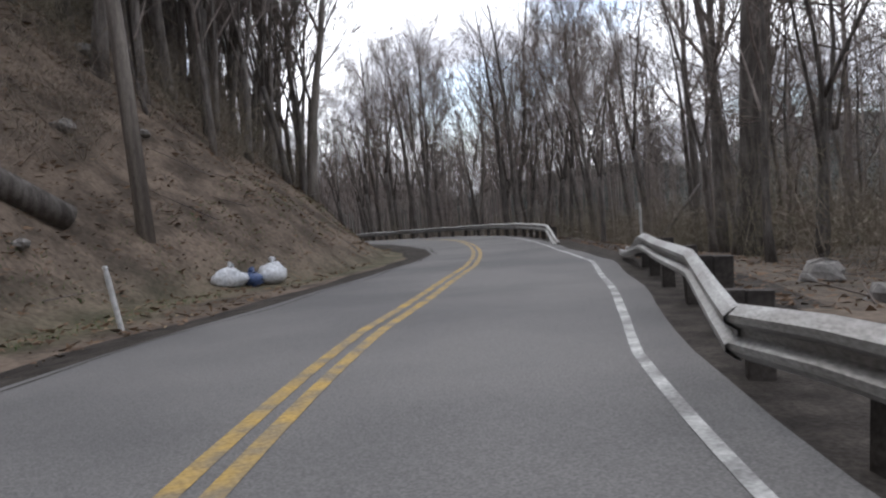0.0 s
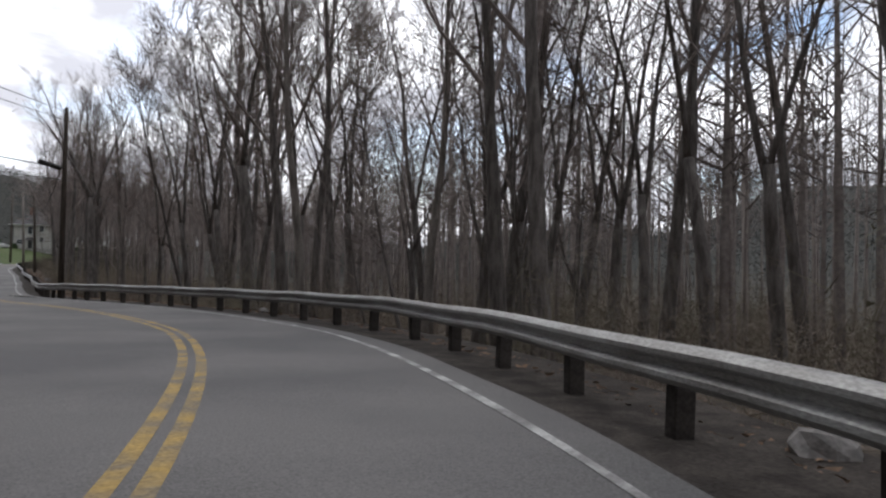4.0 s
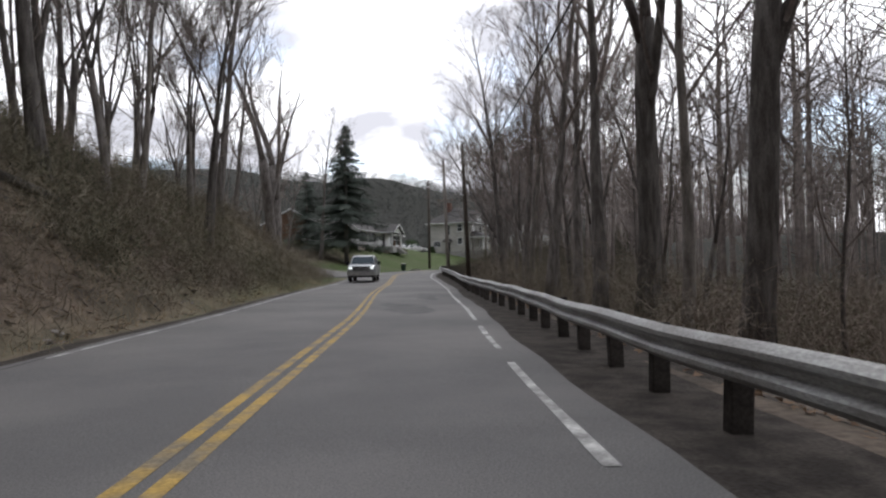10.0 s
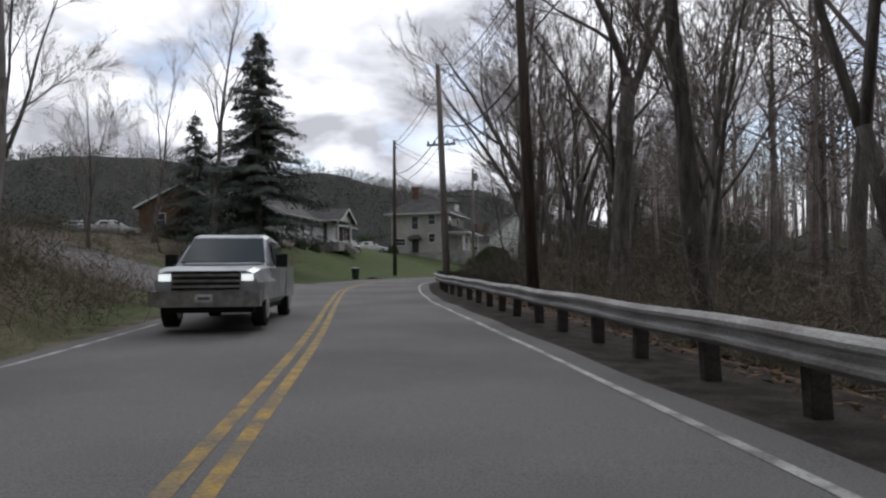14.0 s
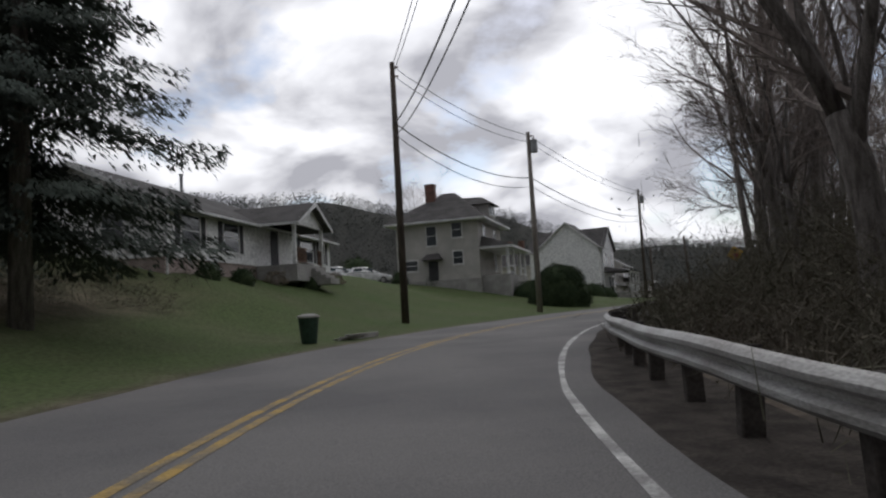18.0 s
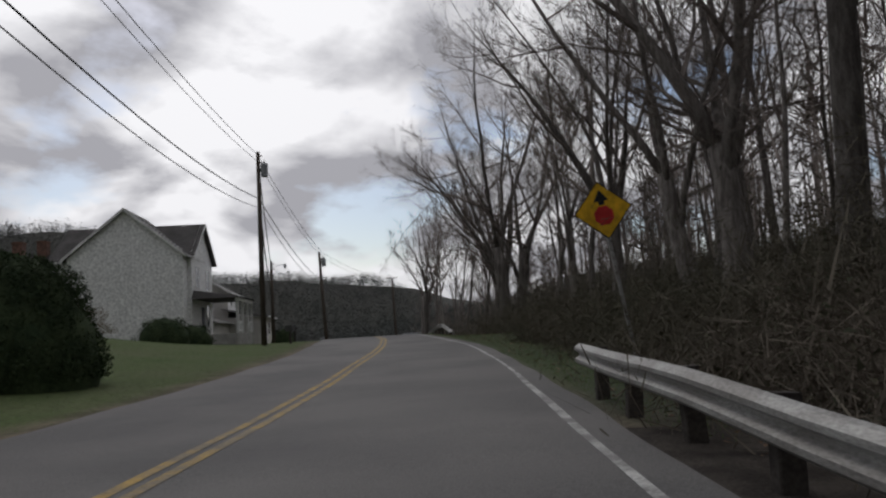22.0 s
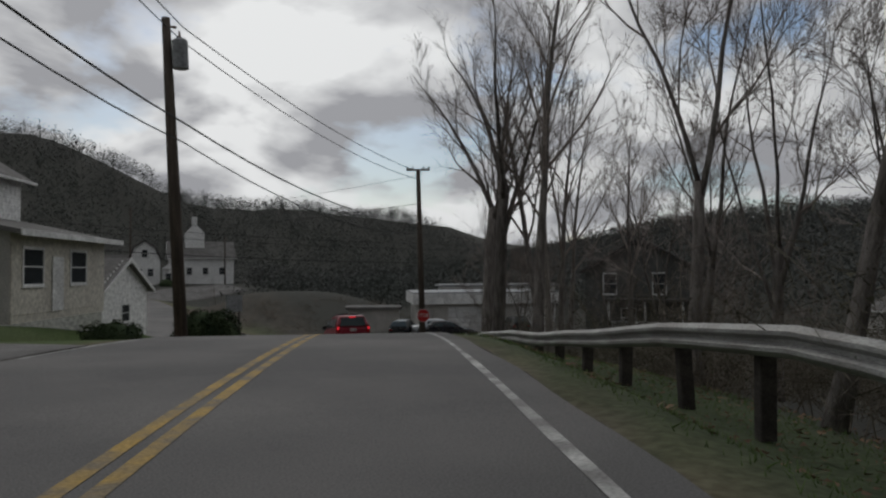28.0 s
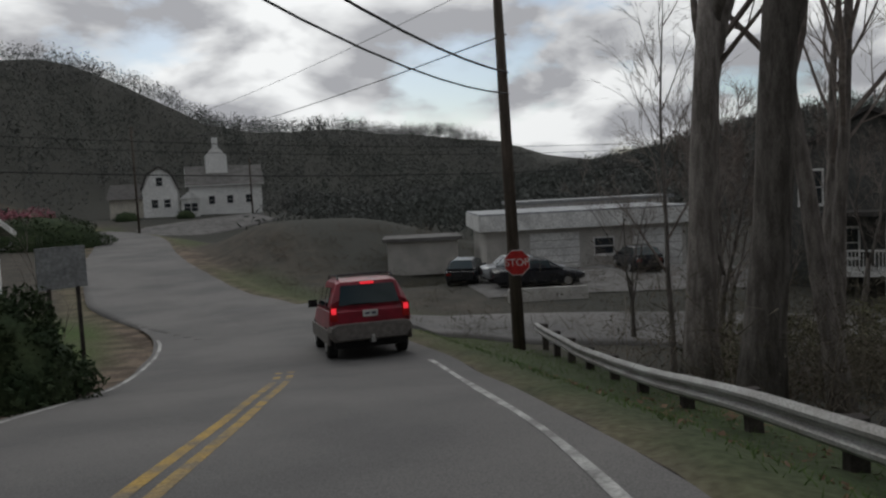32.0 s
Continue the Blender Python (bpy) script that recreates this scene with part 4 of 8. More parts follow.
def bare_tree_meshes(seed, height, r0, first=0.35, limbs=10, spread=0.8, lean=0.0, stems=1, fork=0, fork_at=0.3, subs=6, twigs=8, fine=3, reach=1.0, aim=None):
    """A trunk mesh, which may fork into leaders, and a crown mesh of limbs, branches and twigs that turn upwards."""
    rng = random.Random(seed)
    trunk, crown = Mesh(), Mesh()

    def veer(d, angle, about):
        side = d.orthogonal().normalized()
        side = Matrix.Rotation(about, 3, d) @ side
        return (d * math.cos(angle) + side * math.sin(angle)).normalized()

    leaders = []
    for st in range(stems):
        az = rng.uniform(0, 6.28) + st * 6.28 / stems
        out = lean if stems == 1 else 0.16
        base = (math.cos(az) * r0 * 0.9 * (stems > 1), math.sin(az) * r0 * 0.9 * (stems > 1), -0.4)
        up = height * (fork_at if fork else 1.0)
        n = 5 if fork else 10
        body = polyline(rng, base, (math.cos(az) * out, math.sin(az) * out, 1), up, n, 0.07, 0.03)
        taper = 0.25 if fork else 0.9
        rad = [r0 * (1.5 if i == 0 else 1.1 if i == 1 else 1.0) * (1 - taper * i / n) * rng.uniform(0.95, 1.06) for i in range(n + 1)]
        trunk.tube(body, rad, 8)
        if not fork:
            leaders.append((body, r0, first, height))
        for k in range(fork):
            a = az + k * 6.28 / fork + rng.uniform(-0.5, 0.5)
            tilt = rng.uniform(0.08, 0.42) * spread
            root, _ = at_part(body, 1.0 if k == 0 else rng.uniform(0.55, 0.97))
            d = Vector((math.cos(a) * tilt, math.sin(a) * tilt, 1))
            ln = (height - up) * rng.uniform(0.8, 1.02)
            r1 = r0 * 0.75 * rng.uniform(0.6, 0.85) / (fork / 2) ** 0.4
            body2 = polyline(rng, root - Vector((0, 0, 0.1)), d, ln, 8, 0.1, 0.02)
            trunk.tube(body2, [r1 * (1 - 0.92 * i / 8) for i in range(9)], 6)
            leaders.append((body2, r1, 0.12, ln * 1.2))
    each = max(4, round(limbs / len(leaders)))
    for body, rl, t0, size in leaders:
        turn0 = rng.uniform(0, 6.28)
        for i in range(each):
            t = t0 + (0.97 - t0) * (i + rng.random() * 0.8) / each
            p, td = at_part(body, t)
            a = turn0 + i * 2.4 + rng.uniform(-0.4, 0.4)
            d = veer(td, rng.uniform(0.5, 0.95) * (1.15 - 0.4 * t) * spread, a)
            if aim is not None and i % 2:
                a = aim + rng.uniform(-1.0, 1.0)
                d = Vector((math.cos(a) * 1.1, math.sin(a) * 1.1, rng.uniform(0.15, 0.9))).normalized()
            ln = size * rng.uniform(0.26, 0.4) * (1.2 - 0.75 * t) * reach * (1.35 if aim is not None and i % 2 else 1.0)
            r1 = max(rl * (1 - 0.9 * t) * rng.uniform(0.45, 0.7), 0.018)
            limb = polyline(rng, p, d, ln, 5, 0.16, 0.09)
            crown.tube(limb, [r1 * (1 - 0.82 * k / 5) for k in range(6)], 4, caps=False)
            for j in range(subs):
                u = 0.22 + 0.78 * (j + rng.random()) / subs
                q, ld = at_part(limb, min(u, 0.98))
                l2 = ln * rng.uniform(0.3, 0.5) * (1.15 - 0.5 * u) + 0.3
                r2 = max(r1 * 0.45 * (1 - 0.6 * u), 0.009)
                sub = polyline(rng, q, veer(ld, rng.uniform(0.4, 0.8), rng.uniform(0, 6.28)), l2, 2, 0.14, 0.16)
                crown.tube(sub, [r2, r2 * 0.65, r2 * 0.3], 3, caps=False)
                for k in range(twigs):
                    w, sd = at_part(sub, rng.uniform(0.2, 1.0))
                    d3 = (veer(sd, rng.uniform(0.3, 0.75), rng.uniform(0, 6.28)) + Vector((0, 0, 0.15))).normalized()
                    l3 = rng.uniform(0.55, 1.1) * (0.5 + l2 * 0.32)
                    tip = w + d3 * l3
                    sliver(crown, w, tip, 0.0105)
                    for x in range(fine):
                        w2 = w.lerp(tip, rng.uniform(0.25, 0.95))
                        sliver(crown, w2, w2 + veer(d3, rng.uniform(0.35, 0.8), rng.uniform(0, 6.28)) * l3 * rng.uniform(0.35, 0.75), 0.0075)
    return trunk.mesh("trunk", True), crown.mesh("crown", False)


TREE_KINDS = [
    dict(seed=1, height=17, r0=0.19, first=0.4, limbs=11, spread=0.75),
    dict(seed=2, height=19, r0=0.25, first=0.38, limbs=12, spread=0.85),
    dict(seed=3, height=14, r0=0.15, limbs=14, spread=0.85, fork=2, fork_at=0.34, twigs=9),
    dict(seed=4, height=15, r0=0.2, limbs=16, spread=1.05, fork=4, fork_at=0.34, subs=7, twigs=9),
    dict(seed=5, height=12, r0=0.1, first=0.3, limbs=10, spread=0.8, lean=0.12),
    dict(seed=6, height=16, r0=0.19, first=0.3, limbs=14, spread=0.8, stems=2, subs=5),
    dict(seed=7, height=9, r0=0.065, first=0.2, limbs=9, spread=0.75, lean=0.2, subs=4, twigs=6, fine=2),
    dict(seed=8, height=21, r0=0.36, limbs=15, spread=0.9, fork=3, fork_at=0.45),
    dict(seed=9, height=20, r0=0.46, limbs=14, spread=0.9, stems=2, fork=2, fork_at=0.4),
    dict(seed=10, height=19, r0=0.46, limbs=18, spread=1.2, reach=1.15, fork=3, fork_at=0.3, subs=8, twigs=10, aim=math.pi),
    dict(seed=23, height=19, r0=0.4, limbs=44, spread=1.7, reach=1.0, stems=2, fork=4, fork_at=0.3, subs=7, twigs=10),
]
TREE_LABELS = ["tall slender bare tree with grey-brown bark", "tall bare hardwood with a straight trunk", "young bare tree with ascending branches", "bare tree with a wide twiggy crown",
               "thin leaning bare sapling in the undergrowth", "bare tree with twin trunks", "thin bare sapling with fine twigs", "large old bare tree with a thick trunk",
               "massive bare tree with two thick trunks", "huge bare tree with limbs reaching over the road", "broad bare tree with a wide fan of fine branches"]


def tree_model(i):
    kind = TREE_KINDS[i]
    t_me, c_me = bare_tree_meshes(**kind)
    t_me.materials.append(M["bark_pale" if i in (0,) else "bark"])
    c_me.materials.append(M["twig"])
    return t_me, c_me


tree_meshes = [tree_model(i) for i in range(len(TREE_KINDS))]


def plant_tree(i, x, y, size=1.0, turn=0.0, tilt=(0, 0), label="", group="bare roadside trees", sink=0.0):
    root = thing("bare_tree", label or TREE_LABELS[i], "tree", group)
    t_me, c_me = tree_meshes[i]
    part("trunk", t_me, "bark", root)
    part("crown", c_me, "twig", root)
    root.matrix_world = pose(x, y, ground_z(x, y) - sink, tilt[0], tilt[1], turn) @ Matrix.Scale(size, 4)
    return root
rng = random.Random(11)
# trees that stand out, by their places in the plan
KEY_TREES = [
    # kind, station, offset, size, turn, tilt
    (7, 22.5, 9.3, 1.0, 20, (0, 0)), (1, 29.0, 11.0, 1.0, 60, (0, 0)), (1, 30.5, 12.6, 1.05, 140, (0, 2)), (0, 31.5, 14.0, 1.0, 10, (0, 4)), (3, 44.0, 22.0, 1.15, 0, (0, 0)),
    (1, 47.0, 26.0, 1.0, 0, (0, 9)), (0, 59.0, 12.0, 1.1, 0, (0, 0)), (1, 64.0, 9.0, 1.0, 200, (0, 0)), (7, 69.0, 10.5, 0.9, 200, (0, 3)), (4, 83.0, 12.0, 1.4, 10, (0, -14)),
    (1, 131.0, -9.5, 1.0, 15, (0, 0)), (7, 90.2, 7.4, 0.8, 120, (0, 9)),
    (7, 103.5, 8.6, 0.95, 40, (0, 0)), (1, 112.0, 7.8, 1.0, 100, (0, 0)), (0, 108.0, 9.0, 1.0, 250, (0, 0)), (1, 140.0, 8.2, 1.0, 210, (0, 0)), (3, 178.0, 9.6, 1.0, 210, (0, 0)),
]
taken = []
for kind, s, d, size, turn, tilt in KEY_TREES:
    x, y = beside(s, d)
    plant_tree(kind, x, y, size, turn, tilt)
    taken.append((x, y))
# and by place: kind, x, y, size, turn, tilt
PLACED_TREES = [
    (0, 13.8, 35.0, 1.4, 20, (0, 4)), (2, 15.2, 39.0, 1.5, 80, (0, 0)), (0, 16.6, 43.6, 1.45, 150, (0, -3)), (2, 17.6, 47.6, 1.55, 10, (0, 0)), (0, 18.2, 52.0, 1.45, 60, (0, 2)), (2, 12.4, 40.0, 1.5, 200, (0, 0)), (1, 14.2, 46.0, 1.35, 250, (0, 0)), (2, 16.4, 51.0, 1.2, 300, (0, 0)),
    (1, 19.4, 170.0, 0.95, 75, (0, 0)),
    (8, 18.0, 138.0, 1.0, 75, (0, 0)), (3, 12.0, 152.0, 1.1, 30, (0, 0)), (3, 8.5, 147.0, 1.0, 120, (0, 0)), (3, 15.2, 146.0, 0.95, 200, (0, 0)), (2, 15.0, 158.0, 0.7, 0, (0, 0)), (1, 14.5, 139.5, 0.9, 0, (0, 0)),
    (7, 33.2, 104.3, 1.1, 0, (0, 0)), (1, 32.6, 113.6, 1.0, 0, (0, 0)), (1, 34.0, 114.0, 1.0, 90, (0, 0)), (4, 33.6, 123.0, 1.3, 190, (0, -6)), (0, 33.6, 121.4, 1.0, 0, (0, 0)),
    (1, 34.2, 126.0, 1.0, 50, (0, 0)), (7, 35.8, 140.0, 0.9, 120, (0, 0)), (3, 36.6, 147.0, 1.1, 200, (0, -6)),
    (9, 37.6, 154.3, 0.85, 200, (0, 0)), (3, 38.4, 158.4, 1.1, 0, (0, 0)), (1, 38.6, 160.6, 1.0, 40, (0, -4)), (9, 40.4, 164.0, 0.8, 150, (0, -3)),
    (3, 45.2, 173.6, 1.15, 20, (0, -3)), (1, 46.6, 176.2, 1.0, 70, (0, -4)), (5, 48.6, 180.2, 1.05, 160, (0, 0)), (3, 52.0, 185.2, 1.2, 200, (0, 0)),
    (7, 54.6, 184.4, 1.0, 0, (0, 0)), (1, 56.2, 186.4, 1.1, 0, (0, 0)), (7, 59.4, 190.4, 1.0, 60, (0, 0)), (7, 60.8, 192.2, 0.9, 10, (0, 0)), (9, 63.0, 195.6, 0.85, 120, (0, 0)), (3, 67.0, 202.2, 1.1, 40, (0, -5)), (9, 69.6, 204.0, 0.75, 20, (0, 0)), (3, 73.6, 209.6, 1.05, 220, (0, -4)), (3, 77.4, 214.2, 1.0, 100, (0, -4)), (4, 72.6, 207.8, 1.5, 200, (0, -9)),
    (10, 81.6, 222.2, 1.2, 0, (0, 0)), (10, 64.6, 197.2, 0.8, 140, (0, 0)), (10, 51.2, 182.2, 0.75, 60, (0, 0)), (9, 84.0, 224.4, 0.9, 70, (0, -3)), (9, 85.4, 227.2, 0.9, 130, (0, 4)), (4, 87.2, 233.4, 1.4, 130, (0, -10)), (2, 87.6, 231.2, 1.1, 0, (0, 0)), (2, 90.2, 237.5, 1.0, 50, (0, 5)),
    (2, 98.5, 242.6, 1.0, 0, (0, -5)), (1, 96.0, 248.0, 0.9, 30, (0, 0)), (0, 99.4, 250.4, 0.95, 80, (0, 0)), (7, 99.0, 253.6, 0.9, 20, (0, 0)), (7, 100.0, 255.4, 0.85, 70, (0, 3)), (1, 101.4, 256.8, 0.9, 0, (0, -2)),
    (4, 102.6, 258.2, 0.8, 0, (0, 0)), (6, 112.5, 261.0, 0.75, 30, (0, 0)), (6, 114.6, 258.6, 0.7, 130, (0, 3)), (6, 116.4, 262.6, 0.8, 210, (0, 0)), (6, 117.8, 259.4, 0.7, 300, (0, -3)), (3, 107.2, 263.6, 0.42, 20, (0, 0)), (3, 109.6, 261.6, 0.5, 90, (0, 0)), (2, 111.5, 263.5, 0.6, 30, (0, 0)), (1, 108.0, 257.5, 0.8, 30, (0, 0)), (2, 113.0, 259.0, 0.7, 30, (0, 0)), (1, 110.0, 254.5, 0.8, 70, (0, 0)), (3, 106.0, 259.4, 0.6, 80, (0, 0)), (1, 103.2, 254.4, 0.9, 150, (0, 3)), (1, 105.6, 256.0, 0.85, 10, (0, -3)),
]
for kind, x, y, size, turn, tilt in PLACED_TREES:
    if kind == 9:
        n = station(road_frame([x], [y])[0][0])[2]
        turn = math.degrees(math.atan2(n[1], n[0])) + turn % 40 - 20
    plant_tree(kind, x, y, size, turn, tilt)
    taken.append((x, y))


rg = np.random.default_rng(17)
tips = thing("overhanging_branch", "thin leafing branch tips hanging over the road", "branch")
limb = [(80.4, 222.8, 12.0), (77.0, 224.0, 10.9), (74.6, 224.4, 8.6), (73.2, 224.3, 6.9), (72.3, 224.2, 5.9)]
part("limb", Mesh().tube(limb, [0.04, 0.028, 0.018, 0.012, 0.006], 5), "bark", tips, smooth=True)
sprays, leaves_ = Mesh(), Mesh()
for k in range(46):
    a, _ = at_part([Vector(q) for q in limb], rg.uniform(0.55, 1.0))
    b = a + Vector((rg.normal(0, 0.45), rg.normal(0, 0.45), -rg.uniform(0.1, 0.8)))
    sprays.spike(a, b, 0.006)
    for _ in range(9):
        c = a.lerp(b, rg.uniform(0.3, 1.0)) + Vector(rg.normal(0, 0.05, 3))
        leaves_.add([c + Vector(rg.normal(0, 0.024, 3)) for _ in range(3)], [(0, 1, 2)])
part("twigs", sprays, "twig", tips)
part("leaves", leaves_, "bud", tips)


def free(x, y, gap):
    return all((x - a) ** 2 + (y - b) ** 2 > gap * gap for a, b in taken)


deep_wood = []


def scatter_trees(n, s0, s1, d0, d1, kinds, gap=1.6, size=(0.8, 1.15), group="bare woodland trees"):
    made = tries = 0
    while made < n and tries < n * 12:
        tries += 1
        s, d = rng.uniform(s0, s1), rng.uniform(d0, d1)
        x, y = beside(s, d)
        rs, rd, _ = road_frame([x], [y])
        if abs(rd[0]) < 6.6 or not free(x, y, gap):
            continue
        kind, big, turn, tilt = rng.choice(kinds), rng.uniform(*size), rng.uniform(0, 360), (rng.uniform(-3, 3), rng.uniform(-3, 3))
        if abs(rd[0]) > 11.0:
            deep_wood.append((kind, pose(x, y, ground_z(x, y), tilt[0], tilt[1], turn) @ Matrix.Scale(big, 4)))
        else:
            plant_tree(kind, x, y, big, turn, tilt, group=group)
        taken.append((x, y))
        made += 1


scatter_trees(11, 22, 42, -18, -7.0, [0, 1, 1, 2, 4], 1.7, (0.9, 1.2))
scatter_trees(20, 44, 76, -20, -7.0, [0, 1, 1, 7], 1.8, (1.35, 1.65))
# left hillside, then the creek side, then the right bank and the lower valley
scatter_trees(34, -14, 60, -24, -8.5, [0, 0, 1, 2, 4, 5], 2.0)
scatter_trees(48, 66, 122, -20, -7.6, [0, 0, 1, 2, 4, 5, 6], 1.9)
scatter_trees(8, 122, 140, -34, -14.0, [2, 3, 6], 1.8, (0.6, 0.8))
scatter_trees(8, 38, 76, 11.2, 18, [0, 0, 2, 2], 1.8, (1.2, 1.5))
scatter_trees(32, 14, 70, 8.0, 22, [0, 1, 2, 3, 4, 4, 6], 2.0)
scatter_trees(25, 76, 150, 7.8, 18, [0, 1, 2, 3, 4, 4, 6, 6], 1.6)
scatter_trees(11, 150, 215, 8.8, 18, [1, 2, 3, 4, 5, 6], 1.9)
scatter_trees(14, 215, 240, 9.5, 26, [1, 2, 3, 4, 5], 1.8, (0.8, 1.0))
scatter_trees(12, 240, 272, 11.0, 28, [1, 3, 2, 4, 6], 1.9, (0.7, 1.0))
scatter_trees(8, 272, 290, 13.0, 26, [1, 2, 3, 4, 6], 1.8, (0.6, 0.85))

scatter_trees(7, 64, 96, 11.5, 20, [0, 2, 2], 1.6, (1.3, 1.6))
scatter_trees(5, 38, 47, -11, -7.0, [3, 3, 2], 1.6, (1.1, 1.3))
scatter_trees(9, 116, 134, -20, -8.5, [3, 3, 2], 1.2, (0.9, 1.15))
scatter_trees(13, 97, 124, -16, -7.0, [3, 3, 2, 6, 1], 1.4, (0.85, 1.15))
scatter_trees(6, 10, 30, -13, -6.7, [3, 2, 6, 6], 1.2, (0.9, 1.15))
scatter_trees(10, 150, 200, 7.6, 11, [6, 6, 2, 4], 1.2, (0.7, 1.1))
scatter_trees(8, 24, 40, -11, -6.7, [0, 2, 2, 4], 1.0, (0.95, 1.2))
scatter_trees(22, 30, 70, -19, -6.8, [2, 3, 3], 1.3, (1.25, 1.6))
scatter_trees(7, 48, 78, 11.2, 18, [2, 2, 3], 1.3, (1.2, 1.45))
scatter_trees(5, 60, 90, 11.5, 20, [0, 2, 2], 1.3, (1.4, 1.7))
scatter_trees(5, 112, 150, 7.6, 13, [2, 3], 1.4, (0.85, 1.1))



def join_wood(which, name, mat, label):
    """The trees deep in the woods as one mesh of trunks or of crowns."""
    vs, fs, k = [], [], 0
    for kind, m in deep_wood:
        me = tree_meshes[kind][which]
        co = np.empty(len(me.vertices) * 3, np.float32)
        me.vertices.foreach_get("co", co)
        me.calc_loop_triangles()
        tri = np.empty(len(me.loop_triangles) * 3, np.int32)
        me.loop_triangles.foreach_get("vertices", tri)
        r = np.array(m)
        vs.append(co.reshape(-1, 3) @ r[:3, :3].T + r[:3, 3])
        fs.append(tri.reshape(-1, 3) + k)
        k += len(me.vertices)
    tagged(arrays(name, np.concatenate(vs), np.concatenate(fs), mat, smooth=which == 0), label, "woods", kind="stuff")


join_wood(0, "woodland_trunks", "bark", "grey trunks of bare trees deep in the woods")
join_wood(1, "woodland_branches", "twig", "fine bare branches of the trees deep in the woods")


# ---- undergrowth: one mesh of thin stems and small spring leaves for each stretch ----
def sticks(base, tip, r, rgen):
    """Three-sided spikes from base to tip as arrays."""
    n = len(base)
    axis_ = tip - base
    ref = rgen.normal(size=(n, 3))
    a = np.cross(axis_, ref)
    a /= np.linalg.norm(a, axis=1)[:, None] + 1e-9
    b = np.cross(axis_, a)
    b /= np.linalg.norm(b, axis=1)[:, None] + 1e-9
    v = np.empty((n, 4, 3))
    for k in range(3):
        w = 2 * math.pi * k / 3
        v[:, k] = base + (a * math.cos(w) + b * math.sin(w)) * r[:, None]
    v[:, 3] = tip
    i = np.arange(n)[:, None] * 4
    f = np.concatenate([i + [0, 1, 3], i + [1, 2, 3], i + [2, 0, 3]], 0)
    return v.reshape(-1, 3), f


def flakes(centre, size, rgen):
    """Small random triangles."""
    n = len(centre)
    v = centre[:, None, :] + rgen.normal(size=(n, 3, 3)) * (size[:, None, None] * 0.6)
    return v.reshape(-1, 3), np.arange(3 * n).reshape(-1, 3)


def join(name, pieces, mat, label, category):
    vs, fs, k = [], [], 0
    for v, f in pieces:
        vs.append(v)
        fs.append(f + k)
        k += len(v)
    ob = arrays(name, np.concatenate(vs), np.concatenate(fs), mat)
    tagged(ob, label, category, kind="stuff")
    return ob


def spots(n, s0, s1, d0, d1, rgen, power=1.0, keep=5.2):
    """Places between two offsets, away from every stretch of the road."""
    s = rgen.uniform(s0, s1, n)
    d = d0 + (d1 - d0) * rgen.uniform(0, 1, n) ** power
    px = np.interp(s, STA, ROAD[:, 0]) + np.interp(s, STA, NRM[:, 0]) * d
    py = np.interp(s, STA, ROAD[:, 1]) + np.interp(s, STA, NRM[:, 1]) * d
    _, rd, _ = road_frame(px, py)
    ok = np.abs(rd) > keep
    px, py = px[ok], py[ok]
    pz, _ = terrain(px, py)
    return np.stack([px, py, pz], 1)


def thicket(name, n, s0, s1, d0, d1, tall, mat, label, seed, leaves=0, leaf_mat="brush_green", stems=26, power=1.0, reach=0.5, keep=5.4, haze=0):
    rg = np.random.default_rng(seed)
    c = spots(n, s0, s1, d0, d1, rg, power, keep + 0.6)
    h = rg.uniform(tall[0], tall[1], len(c))
    base = np.repeat(c, stems, 0) + np.concatenate([rg.normal(0, 0.3, (len(c) * stems, 2)), np.full((len(c) * stems, 1), -0.1)], 1)
    hh = np.repeat(h, stems) * rg.uniform(0.4, 1.0, len(base))
    lean = rg.normal(0, reach * 0.5, (len(base), 2)) * hh[:, None] * 1.05
    tip = base + np.concatenate([lean, hh[:, None]], 1)
    pieces = [sticks(base, tip, np.full(len(base), 0.004) + 0.0028 * hh, rg)]
    for _ in range(2):
        t = rg.uniform(0.3, 0.95, len(base))[:, None]
        b2 = base + (tip - base) * t
        d2 = rg.normal(0, 1, (len(base), 3)) * np.array([1, 1, 0.6])
        d2 /= np.linalg.norm(d2, axis=1)[:, None]
        pieces.append(sticks(b2, b2 + d2 * (0.25 + 0.22 * hh[:, None]), np.full(len(base), 0.0045), rg))
    if haze:
        k = rg.integers(0, len(base), haze)
        p = base[k] + (tip[k] - base[k]) * rg.uniform(0.1, 1.0, haze)[:, None] + rg.normal(0, 0.4, (haze, 3)) * [1, 1, 0.6]
        d3 = rg.normal(0, 1, (haze, 3)) + [0, 0, 0.5]
        d3 *= (rg.uniform(0.25, 0.75, haze) / np.linalg.norm(d3, axis=1))[:, None]
        wd = np.cross(d3, rg.normal(0, 1, (haze, 3)))
        wd *= (rg.uniform(0.005, 0.011, haze) / (np.linalg.norm(wd, axis=1) + 1e-9))[:, None]
        pieces.append((np.stack([p - wd, p + wd, p + d3], 1).reshape(-1, 3), np.arange(3 * haze).reshape(-1, 3)))
    join(name, pieces, mat, label, "undergrowth")
    if leaves:
        k = rg.integers(0, len(base), leaves)
        t = rg.uniform(0.25, 1.05, leaves)[:, None]
        p = base[k] + (tip[k] - base[k]) * t + rg.normal(0, 0.25, (leaves, 3))
        join(name.replace("thicket", "spring_leaves"), [flakes(p, rg.uniform(0.018, 0.045, leaves), rg)], leaf_mat, "small new leaves in the undergrowth", "leaves")


